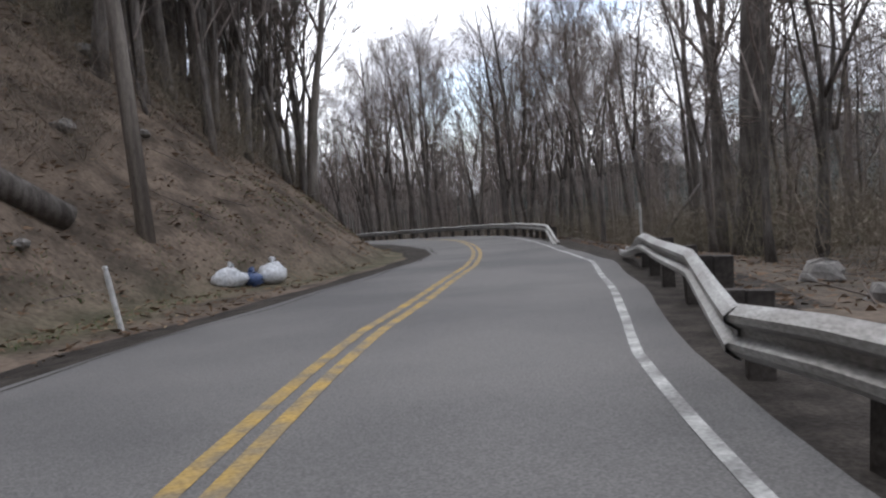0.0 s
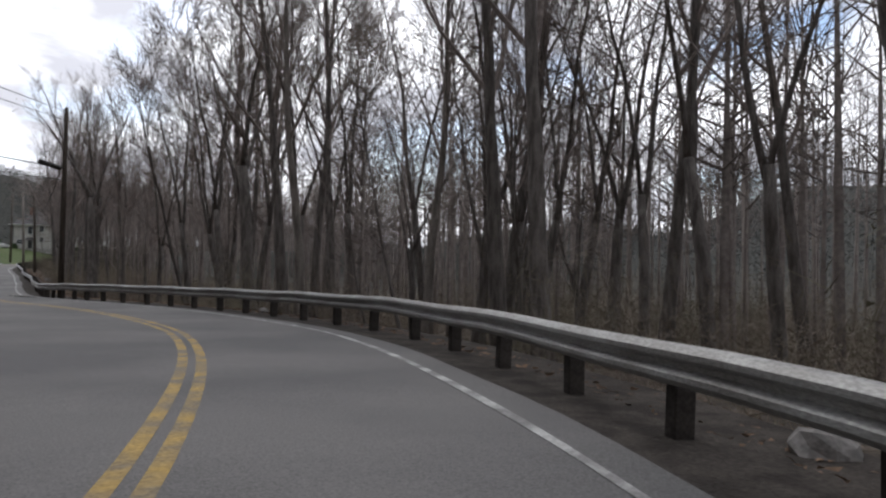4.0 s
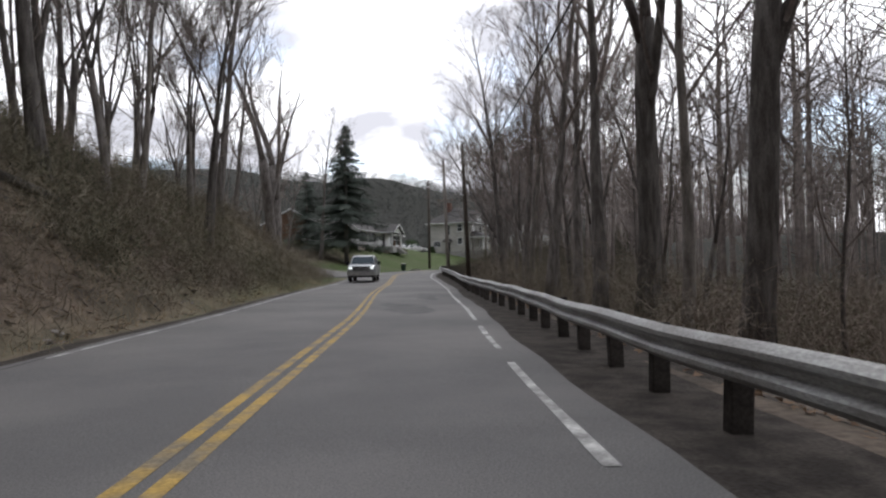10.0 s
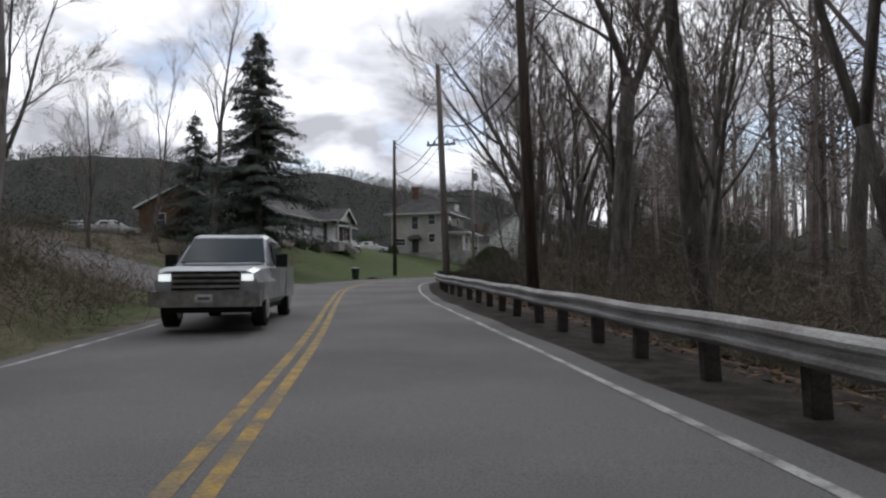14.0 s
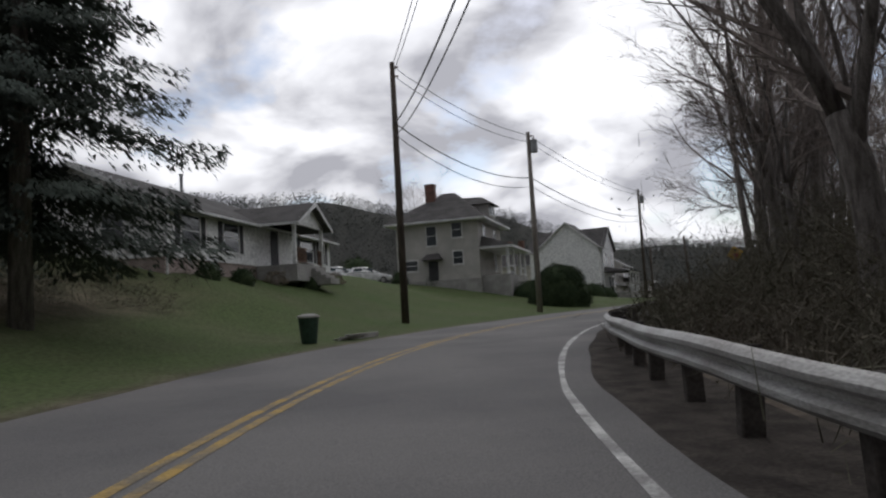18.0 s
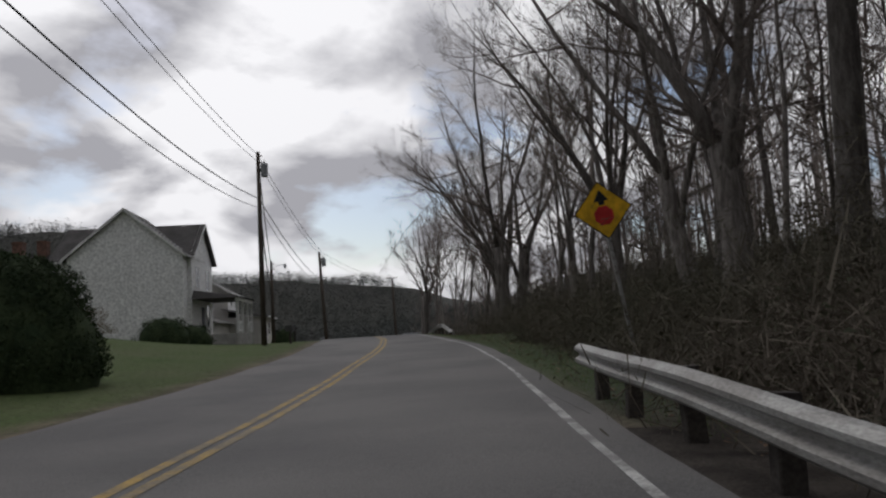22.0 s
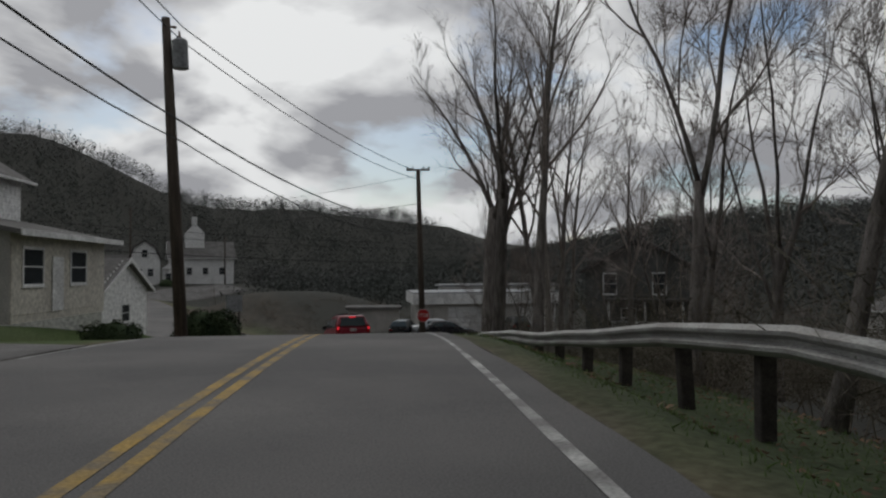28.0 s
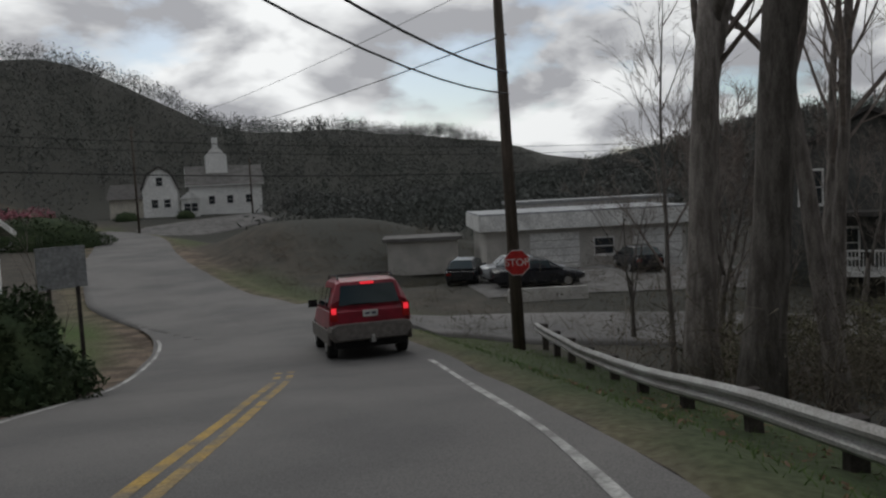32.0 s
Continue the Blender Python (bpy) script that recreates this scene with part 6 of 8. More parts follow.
def square_house():
    h = thing("square_house", "two-storey stucco foursquare house with a hip roof and dormer", "house")
    W, D, zb, ze = 7.75, 9.8, 3.7, 9.8
    m = frame_at(37.1, 217.7, 0.898, -0.44)
    part("wall", Mesh().box(0, 0, zb, W, D, ze, m), "stucco", h)
    part("foundation", Mesh().box(-0.06, -0.06, zb - 1.2, W + 0.06, D + 0.06, zb + 0.55, m), "concrete", h)
    o, apex = 0.85, ze + 3.1
    ridge = [(W / 2 - 0.6, D / 2, apex), (W / 2 + 0.6, D / 2, apex)]
    v = [(-o, -o, ze - 0.2), (W + o, -o, ze - 0.2), (W + o, D + o, ze - 0.2), (-o, D + o, ze - 0.2)] + ridge
    sh = Mesh().add([m @ Vector(p) for p in v], [(0, 1, 5, 4), (1, 2, 5), (2, 3, 4, 5), (3, 0, 4), (3, 2, 1, 0)])
    part("roof", sh, "shingle", h, "dark hip roof")
    part("eave", Mesh().box(-o - 0.03, -o - 0.03, ze - 0.36, W + o + 0.03, D + o + 0.03, ze - 0.21, m), "trim", h)
    d = facing(m, W + 0.1, D / 2, 90)
    dormer = part("dormer", Mesh().box(-1.3, -0.2, ze + 0.2, 1.3, 2.4, ze + 1.5, d), "stucco", h)
    part("dormer_roof", Mesh().add([d @ Vector(p) for p in ((-1.7, -0.7, ze + 1.5), (1.7, -0.7, ze + 1.5), (1.7, 3.2, ze + 1.55), (-1.7, 3.2, ze + 1.55), (0, 0.7, ze + 2.4), (0, 3.0, ze + 2.5))],
                                  [(0, 1, 4), (1, 2, 5, 4), (3, 0, 4, 5), (3, 2, 1, 0)]), "shingle", dormer)
    for x in (-0.55, 0.55):
        window(h, d @ pose(x, -0.2, ze + 0.95), 0.75, 0.8)
    part("chimney", Mesh().box(2.0, 3.2, ze + 0.8, 2.9, 4.0, ze + 3.9, m).box(1.94, 3.14, ze + 3.7, 2.96, 4.06, ze + 3.85, m), "chimney", h, "tall dark brick chimney")
    for x, z, w, hh in ((3.4, zb + 4.6, 0.9, 1.7), (5.8, zb + 5.0, 0.9, 1.3), (5.8, zb + 2.5, 0.85, 1.1), (1.3, zb + 2.0, 1.3, 0.9)):
        window(h, m @ pose(x, 0, z), w, hh)
    for y, z in ((2.2, zb + 4.7), (6.6, zb + 4.7), (6.6, zb + 2.2)):
        window(h, facing(m, W, y, 90) @ pose(0, 0, z), 0.95, 1.6)
    part("side_door", Mesh().box(3.0, -0.05, zb + 0.3, 3.9, -0.01, zb + 2.3, m), "shutter", h)
    part("door_hood", Mesh().add([m @ Vector(p) for p in ((2.5, -1.0, zb + 2.4), (4.4, -1.0, zb + 2.4), (4.4, 0, zb + 2.4), (2.5, 0, zb + 2.4), (2.9, 0, zb + 3.0), (4.0, 0, zb + 3.0))], [(0, 1, 5, 4), (1, 2, 5), (3, 0, 4), (3, 2, 1, 0), (2, 3, 4, 5)]), "shingle", h)
    # porch along the road side
    p = facing(m, W, D / 2, 90)
    part("porch_floor", Mesh().box(-4.4, -2.6, zb - 1.5, 4.4, -0.02, zb + 0.75, p), "concrete", h)
    part("porch_roof", Mesh().add([p @ Vector(q) for q in ((-4.7, -3.0, zb + 3.3), (4.7, -3.0, zb + 3.3), (4.7, 0, zb + 3.3), (-4.7, 0, zb + 3.3), (-3.6, 0, zb + 4.4), (3.6, 0, zb + 4.4))],
                                  [(0, 1, 5, 4), (1, 2, 5), (3, 0, 4), (3, 2, 1, 0), (2, 3, 4, 5)]), "shingle", h, "dark hipped porch roof")
    part("porch_eave", Mesh().box(-4.72, -3.02, zb + 3.1, 4.72, -0.02, zb + 3.29, p), "trim", h)
    for x in (-4.2, -1.5, 1.5, 4.2):
        part("porch_column", Mesh().tube([p @ Vector((x, -2.4, zb + 0.75)), p @ Vector((x, -2.4, zb + 3.1))], [0.15, 0.12], 10), "trim", h)
    for x0, x1 in ((-4.1, -1.6), (1.6, 4.1)):
        part("porch_rail", Mesh().box(x0, -2.45, zb + 1.5, x1, -2.35, zb + 1.58, p).box(x0, -2.45, zb + 0.9, x1, -2.35, zb + 0.96, p), "trim", h)


def white_house():
    h = thing("white_house", "two-storey white house with a front gable and side porch", "house")
    zb, ze = 2.1, 8.75
    m = frame_at(61.6, 240.6, 0.83, -0.56)            # x along the gabled front, y away from it
    w = 8.0
    part("wall", Mesh().box(-w / 2, 0, zb, w / 2, 1.2, ze, m), "siding", h)
    part("gable_wall", Mesh().prism([(-w / 2, ze), (w / 2, ze), (0, ze + 3.25)], 0, 0.15, "y", m), "siding", h)
    siding(h, m, w, zb + 0.4, ze, "siding", gable=3.25)
    gable_roof(h, m, w, 4.6, ze, 3.3, 0.3)
    part("foundation", Mesh().box(-w / 2 - 0.04, -0.04, zb - 0.6, 4.34, 8.24, zb + 0.35, m), "concrete", h)
    part("main_wall", Mesh().box(-5.4, 1.2, zb, 4.3, 8.2, ze, m), "siding", h)
    e = facing(m, 4.3, 4.7, 90)
    part("gable_wall", Mesh().prism([(-3.5, ze), (3.5, ze), (0, ze + 2.6)], 0, 0.15, "y", e), "siding", h)
    siding(h, e, 7.0, zb + 0.4, ze, "siding", gable=2.6)
    gable_roof(h, e, 7.0, 9.7, ze, 2.65, 0.35)
    for y in (-1.7, 1.7):
        window(h, e @ pose(y, 0, ze - 1.7), 0.9, 1.5)
    window(h, e @ pose(1.7, 0, zb + 2.1), 0.9, 1.5)
    part("door", Mesh().box(-0.5, -0.06, zb + 0.6, 0.5, -0.025, zb + 2.7, e), "shutter", h, "dark side door")
    # porch along the road side
    part("porch_floor", Mesh().box(-3.4, -3.2, zb - 0.5, 3.4, -0.04, zb + 0.55, e), "concrete", h)
    part("porch_roof", Mesh().add([e @ Vector(q) for q in ((-3.7, -3.6, zb + 3.2), (3.7, -3.6, zb + 3.2), (3.7, 0, zb + 3.2), (-3.7, 0, zb + 3.2), (-3.0, 0, zb + 3.9), (3.0, 0, zb + 3.9))],
                                  [(0, 1, 5, 4), (1, 2, 5), (3, 0, 4), (3, 2, 1, 0), (2, 3, 4, 5)]), "shingle", h, "dark low porch roof")
    part("porch_beam", Mesh().box(-3.5, -3.3, zb + 2.95, 3.5, -3.1, zb + 3.19, e), "trim", h)
    for x in (-3.2, -1.1, 1.1, 3.2):
        part("porch_post", Mesh().box(x - 0.08, -3.28, zb + 0.55, x + 0.08, -3.12, zb + 2.95, e), "trim", h)
    for x0, x1 in ((-3.1, -1.2), (1.2, 3.1)):
        rail = part("porch_rail", Mesh().box(x0, -3.24, zb + 1.35, x1, -3.16, zb + 1.43, e).box(x0, -3.24, zb + 0.68, x1, -3.16, zb + 0.74, e), "trim", h)
        for k in range(12):
            x = x0 + (k + 0.5) * (x1 - x0) / 12
            part("baluster", Mesh().box(x - 0.02, -3.22, zb + 0.74, x + 0.02, -3.18, zb + 1.35, e), "trim", rail)
    # lower wing at the back with two chimneys
    part("back_wing", Mesh().box(-11.5, 2.2, zb, -5.42, 7.4, ze - 1.4, m), "siding_tan", h)
    b = facing(m, -11.5, 4.8, -90)
    part("gable_wall", Mesh().prism([(-2.6, ze - 1.4), (2.6, ze - 1.4), (0, ze + 0.7)], 0, 0.15, "y", b), "siding_tan", h)
    gable_roof(h, b, 5.2, 6.0, ze - 1.4, 2.2, 0.3)
    for x in (-9.4, -7.6):
        part("chimney", Mesh().box(x - 0.35, 4.45, ze, x + 0.35, 5.15, ze + 1.9, m).box(x - 0.4, 4.4, ze + 1.75, x + 0.4, 5.2, ze + 1.85, m), "chimney", h)
    window(h, m @ pose(-8.4, 2.2, zb + 3.6), 0.9, 1.4)


def tan_house():
    h = thing("tan_house", "weathered two-storey house with a low front wing", "house")
    u = (0.53, 0.85)
    zb, ze = 1.2, 4.45
    m = frame_at(80.3, 257.4, *u)                   # x along the road, y away from it
    part("wall", Mesh().box(0, 0, zb, 8.5, 10.0, ze, m), "siding_tan", h)
    siding(h, m @ pose(4.25, 0, 0), 8.5, zb + 0.3, ze, "siding_tan")
    # grey sheet over the end: the wall's shade put into its colour
    part("end_wall_shade", Mesh().box(-0.03, 0.02, zb, -0.002, 10.0, ze, m), "stucco", h, "end wall with its shade put in as grey")
    part("roof", Mesh().add([m @ Vector(p) for p in ((-0.6, -0.6, ze), (9.1, -0.6, ze), (9.1, 4.2, ze + 1.0), (-0.6, 4.2, ze + 1.0), (-0.6, -0.6, ze - 0.16), (9.1, -0.6, ze - 0.16), (9.1, 4.2, ze + 0.84), (-0.6, 4.2, ze + 0.84))],
                            [(0, 1, 2, 3), (7, 6, 5, 4), (4, 5, 1, 0), (5, 6, 2, 1), (7, 4, 0, 3), (6, 7, 3, 2)]), "shingle_grey", h)
    part("eave_trim", Mesh().box(-0.62, -0.66, ze - 0.2, 9.12, -0.61, ze + 0.02, m), "trim", h)
    for x in (1.6, 5.6):
        window(h, m @ pose(x, 0, zb + 2.0), 1.5, 1.25)
    part("door", Mesh().box(3.1, -0.06, zb + 0.3, 4.1, -0.025, zb + 2.4, m), "trim", h)
    part("cellar_opening", Mesh().box(-0.06, 1.6, zb + 0.1, -0.035, 3.4, zb + 1.2, m), "pane", h)
    e2 = 7.4
    part("upper_wall", Mesh().box(0.2, 3.6, zb, 8.3, 12.0, e2, m), "siding", h)
    siding(h, m @ pose(4.25, 3.6, 0), 8.1, ze + 0.9, e2, "siding")
    # near gable and upper end take the darker grey as painted shade
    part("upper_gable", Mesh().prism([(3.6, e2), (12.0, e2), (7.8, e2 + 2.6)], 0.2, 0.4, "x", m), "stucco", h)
    part("upper_end_shade", Mesh().box(0.17, 3.6, zb, 0.198, 12.0, e2, m), "stucco", h)
    part("upper_gable", Mesh().prism([(3.6, e2), (12.0, e2), (7.8, e2 + 2.6)], 8.1, 8.3, "x", m), "siding", h)
    gable_roof(h, facing(m, 0.2, 7.8, -90), 8.4, 8.1, e2, 2.6, 0.45, mat="shingle_grey")
    for x in (2.4, 5.9):
        window(h, m @ pose(x, 3.6, e2 - 0.95), 0.8, 1.2)
    for y in (5.5, 9.5):
        window(h, facing(m, 0.17, y, -90) @ pose(0, 0, e2 - 1.2), 0.8, 1.3)
    part("low_wing", Mesh().box(-9.0, 3.5, zb, -0.1, 9.5, ze - 0.6, m), "stucco", h)
    part("low_wing_roof", Mesh().add([m @ Vector(p) for p in ((-9.5, 2.9, ze - 0.65), (-0.1, 2.9, ze - 0.65), (-0.1, 6.5, ze + 0.7), (-9.5, 6.5, ze + 0.7), (-9.5, 10, ze - 0.65), (-0.1, 10, ze - 0.65))], [(0, 1, 2, 3), (3, 2, 5, 4), (0, 3, 4), (1, 5, 2)]), "shingle_grey", h)


def white_garage():
    h = thing("white_garage", "small white gabled garage beside the drive", "garage")
    zb, ze, W, D = -0.9, 2.2, 5.0, 7.0
    m = frame_at(85.95, 270.5, 0.66, 0.75)
    part("wall", Mesh().box(0, 0, zb, W, D, ze, m), "siding", h)
    part("gable_wall", Mesh().prism([(0, ze), (W, ze), (W / 2, ze + 1.55)], 0, 0.15, "y", m), "siding", h)
    siding(h, m @ pose(W / 2, 0, 0), W, zb + 0.2, ze, "siding", gable=1.55)
    gable_roof(h, m @ pose(W / 2, 0, 0), W, D, ze, 1.6, 0.35, mat="shingle_grey")
    window(h, m @ pose(W / 2, 0, zb + 1.6), 0.8, 0.9)
    part("door", Mesh().box(W, 1.2, zb + 0.2, W + 0.04, 2.2, zb + 2.2, m), "trim", h)


def far_house():
    h = thing("far_house", "distant white house with a gambrel wing under the wooded hill", "house")
    m = frame_at(112.9, 377.4, 0.97, -0.25, 0.6) @ Matrix.Scale(1.25, 4)
    zb = 0.0
    part("wall", Mesh().box(6.5, 2, zb, 16.5, 9, zb + 4.6, m), "siding", h)
    gable_roof(h, facing(m, 6.5, 5.5, -90), 7.0, 10.0, zb + 4.6, 2.6, 0.4, mat="shingle_grey")
    part("wing", Mesh().box(0.5, 0, zb, 5.0, 7, zb + 4.0, m), "siding", h)
    part("wing_gable", Mesh().prism([(0.5, zb + 4.0), (5.0, zb + 4.0), (4.2, zb + 6.0), (2.75, zb + 7.0), (1.3, zb + 6.0)], 0, 0.2, "y", m), "siding", h)
    part("wing_roof", Mesh().prism([(0.2, zb + 4.0), (1.1, zb + 6.1), (2.75, zb + 7.2), (2.75, zb + 6.95), (1.3, zb + 5.95), (0.45, zb + 4.0)], -0.3, 7.3, "y", m)
         .prism([(5.3, zb + 4.0), (5.05, zb + 4.0), (4.2, zb + 5.95), (2.75, zb + 6.95), (2.75, zb + 7.2), (4.4, zb + 6.1)], -0.3, 7.3, "y", m), "shingle", h)
    part("tall_gable", Mesh().box(9.0, 4.0, zb + 4.4, 12.0, 7.0, zb + 8.6, m).prism([(9.0, zb + 8.6), (12.0, zb + 8.6), (10.5, zb + 10.2)], 4.0, 7.0, "y", m), "siding", h)
    part("chimney", Mesh().box(10.1, 5.2, zb + 9.4, 10.9, 6.0, zb + 11.3, m), "trim", h)
    part("entry", Mesh().box(5.4, -1.2, zb, 7.8, 2.0, zb + 2.5, m).prism([(5.2, zb + 2.5), (8.0, zb + 2.5), (6.6, zb + 3.6)], -1.4, 2.0, "y", m), "trim", h)
    part("garage_wing", Mesh().box(-3.8, 1.2, zb, 0.45, 7, zb + 2.8, m), "siding_tan", h)
    part("garage_roof", Mesh().add([m @ Vector(p) for p in ((-4.2, 0.7, zb + 2.8), (0.45, 0.7, zb + 2.8), (0.45, 7.4, zb + 5.0), (-4.2, 7.4, zb + 5.0))], [(0, 1, 2, 3)]), "shingle", h)
    for x, y, z in ((2.0, 0, 2.0), (3.6, 0, 2.0), (2.75, 0, 5.0), (9.5, 2, 2.2), (12.0, 2, 2.2), (14.6, 2, 2.2), (6.2, -1.2, 1.3), (7.1, -1.2, 1.3)):
        window(h, m @ pose(x, y, zb + z), 0.8, 1.1)


def service_garage():
    h = thing("service_garage", "grey block garage with a white fascia and pale overhead door", "garage")
    zb = -3.2
    m = frame_at(116.0, 283.6, 0.86, -0.51)
    part("wall", Mesh().box(0, 0, zb, 13, 9, zb + 3.3, m), "stucco", h)
    part("fascia", Mesh().box(-0.5, -0.6, zb + 3.1, 13.5, 9.4, zb + 4.1, m), "trim", h, "white metal fascia")
    part("roof", Mesh().box(-0.45, -0.55, zb + 4.1, 13.45, 9.35, zb + 4.2, m), "steel", h)
    for x in (2.8, 9.5):
        door = part("overhead_door", Mesh().box(x, -0.06, zb + 0.2, x + 3.2, -0.01, zb + 2.8, m), "trim", h)
        for k in range(4):
            part("panel_rib", Mesh().box(x, -0.075, zb + 0.8 + k * 0.5, x + 3.2, -0.061, zb + 0.84 + k * 0.5, m), "concrete", door)
    window(h, m @ pose(7.6, 0, zb + 1.8), 1.2, 1.0)
    s = thing("storage_shed", "low white building behind the service garage", "shed")
    part("wall", Mesh().box(4, 14, zb + 0.5, 17, 19, zb + 4.4, m), "siding", s)
    part("roof", Mesh().box(3.6, 13.6, zb + 4.4, 17.4, 19.4, zb + 4.65, m), "steel", s)
    s = thing("storage_shed", "small grey shed beside the service garage", "shed")
    part("wall", Mesh().box(-6.5, 5, zb, -1.5, 9, zb + 2.4, m), "stucco", s)
    part("roof", Mesh().box(-6.8, 4.7, zb + 2.4, -1.2, 9.3, zb + 2.65, m), "shingle_grey", s)


def gabled_cottage(name, x, y, dx, dy, W, D, wall_h, rise, mat, roof, label, wins=2, category="house", sink=0.3, raise_=0.0):
    h = thing(name, label, category)
    zb = ground_z(x, y) - sink + raise_
    ze = zb + wall_h
    m = frame_at(x, y, dx, dy)
    part("wall", Mesh().box(0, 0, zb, W, D, ze, m), mat, h)
    for y0 in (0, D - 0.15):
        part("gable_wall", Mesh().prism([(0, ze), (W, ze), (W / 2, ze + rise - 0.05)], y0, y0 + 0.15, "y", m), mat, h)
    gable_roof(h, m @ pose(W / 2, 0, 0), W, D, ze, rise, 0.4, mat=roof)
    for k in range(wins):
        window(h, m @ pose(W * (k + 0.5) / wins, 0, zb + 1.7), 0.9, 1.2)
    for k in range(2):
        window(h, facing(m, W, D * (k + 0.5) / 2, 90) @ pose(0, 0, zb + 1.7), 0.9, 1.2)
    return h


ranch_house()
square_house()
white_house()
tan_house()
white_garage()
far_house()
service_garage()
gabled_cottage("brown_house", 9.5, 193.5, 0.97, -0.2, 8.5, 11, 3.2, 2.2, "brown_wood", "shingle", "dim brown house behind the spruce tree", raise_=0.3)
def deck_house():
    h = thing("deck_house", "dim grey two-storey house with a white deck below the road", "house")
    m = frame_at(120.2, 266.9, 0.53, -0.85)
    zb, ze, W, D = -3.4, 2.9, 8.4, 6.0
    part("wall", Mesh().box(0, 0, zb, W, D, ze, m), "slate", h)
    for y0 in (0, D - 0.15):
        part("gable_wall", Mesh().prism([(0, ze), (W, ze), (W / 2, ze + 2.3)], y0, y0 + 0.15, "y", m), "slate", h)
    for e in (-0.4, W + 0.4):
        part("roof", Mesh().prism([(e, ze - 0.2), (W / 2, ze + 2.35), (W / 2, ze + 2.55), (e, ze)], -0.4, D + 0.4, "y", m), "shingle", h)
    for x in (1.9, 5.6):
        window(h, m @ pose(x, 0, 1.9), 0.9, 1.5)
    window(h, m @ pose(3.3, 0, -0.7), 1.0, 1.3)
    deck = part("deck", Mesh().box(2.0, -2.2, -2.0, 7.4, -0.02, -1.8, m), "trim", h, "white-edged wooden deck")
    part("deck_roof", Mesh().box(1.8, -2.4, 0.62, 7.6, -0.02, 0.8, m), "shingle", h)
    for x in (2.06, 4.7, 7.34):
        part("post", Mesh().box(x - 0.07, -2.16, -3.6, x + 0.07, -2.02, 0.62, m), "trim", deck)
    part("handrail", Mesh().box(2.0, -2.14, -0.92, 7.4, -2.05, -0.84, m), "trim", deck)
    for k in range(36):
        x = 2.2 + k * 0.145
        part("baluster", Mesh().box(x - 0.018, -2.12, -1.8, x + 0.018, -2.08, -0.92, m), "trim", deck)
    return h


deck_house()
gabled_cottage("valley_house", 131, 247, 0.8, -0.6, 9, 7, 3.0, 2.0, "stucco", "shingle_grey", "grey valley house behind the trees")
gabled_cottage("valley_house", 149, 240, 0.8, -0.6, 11, 8, 3.2, 2.2, "stucco", "shingle_grey", "pale valley house behind the trees")
gabled_cottage("far_cottage", -22, 240, 0.9, 0.2, 9, 8, 3.0, 2.2, "siding", "shingle_grey", "small pale house on the far slope")
deck = thing("wooden_deck", "white railed deck seen below the guardrail through trees", "deck")
zd = ground_z(118, 243) + 1.1
md = frame_at(114.0, 243.5, 0.84, -0.54)
part("platform", Mesh().box(0, 0, zd - 0.15, 5, 3, zd, md), "trim", deck)
part("top_rail", Mesh().box(0, -0.04, zd + 0.85, 5, 0.04, zd + 0.92, md), "trim", deck)
for k in range(22):
    part("baluster", Mesh().box(0.1 + k * 0.228, -0.02, zd, 0.14 + k * 0.228, 0.02, zd + 0.85, md), "trim", deck)
for k in (0.1, 2.5, 4.9):
    part("post", Mesh().box(k - 0.06, 0, zd - 2.2, k + 0.06, 0.12, zd + 0.95, md), "trim", deck)
# ---- vehicles ----
def loft(sections):
    """Joins rings of equal length into a closed skin."""
    k = len(sections[0])
    v = [Vector(p) for ring in sections for p in ring]
    f = [tuple(range(k - 1, -1, -1)), tuple(range(len(v) - k, len(v)))]
    for i in range(len(sections) - 1):
        for j in range(k):
            f.append((i * k + j, i * k + (j + 1) % k, (i + 1) * k + (j + 1) % k, (i + 1) * k + j))
    return Mesh().add(v, f)


def ring(x, w0, z0, w1, z1, w2, z2):
    """A car's cross-section: sill, belt and shoulder half widths and heights."""
    return [(x, -w0 * 0.9, z0), (x, w0 * 0.9, z0), (x, w0, z0 + 0.1), (x, w1, z1), (x, w2, z2 - 0.05), (x, w2 * 0.86, z2), (x, -w2 * 0.86, z2), (x, -w2, z2 - 0.05), (x, -w1, z1), (x, -w0, z0 + 0.1)]


def wheel_meshes(r, w):
    tyre = Mesh().tube([(0, -w / 2, 0), (0, -w * 0.42, 0), (0, w * 0.42, 0), (0, w / 2, 0)], [r * 0.86, r, r, r * 0.86], 20).mesh("tyre", False)
    rim = Mesh().tube([(0, -w / 2 - 0.012, 0), (0, w / 2 + 0.012, 0)], [r * 0.6, r * 0.6], 14).mesh("rim", False)
    tyre.materials.append(M["tyre"])
    rim.materials.append(M["chrome"])
    return tyre, rim


def wheels(root, xs, y, r=0.36, w=0.23):
    tyre, rim = wheel_meshes(r, w)
    for x in xs:
        for s in (-1, 1):
            wheel = part("wheel", tyre, "tyre", root)
            wheel.matrix_basis = pose(x, s * y, r)
            part("rim", rim, "chrome", wheel)


def quad_pane(p, q, r, s, lift=0.012):
    """A thin pane over four corners, pushed out along its normal."""
    a, b, c, d = (Vector(t) for t in (p, q, r, s))
    n = (b - a).cross(d - a).normalized() * lift
    return Mesh().add([a, b, c, d, a + n, b + n, c + n, d + n], [(3, 2, 1, 0), (4, 5, 6, 7), (0, 1, 5, 4), (1, 2, 6, 5), (2, 3, 7, 6), (3, 0, 4, 7)])


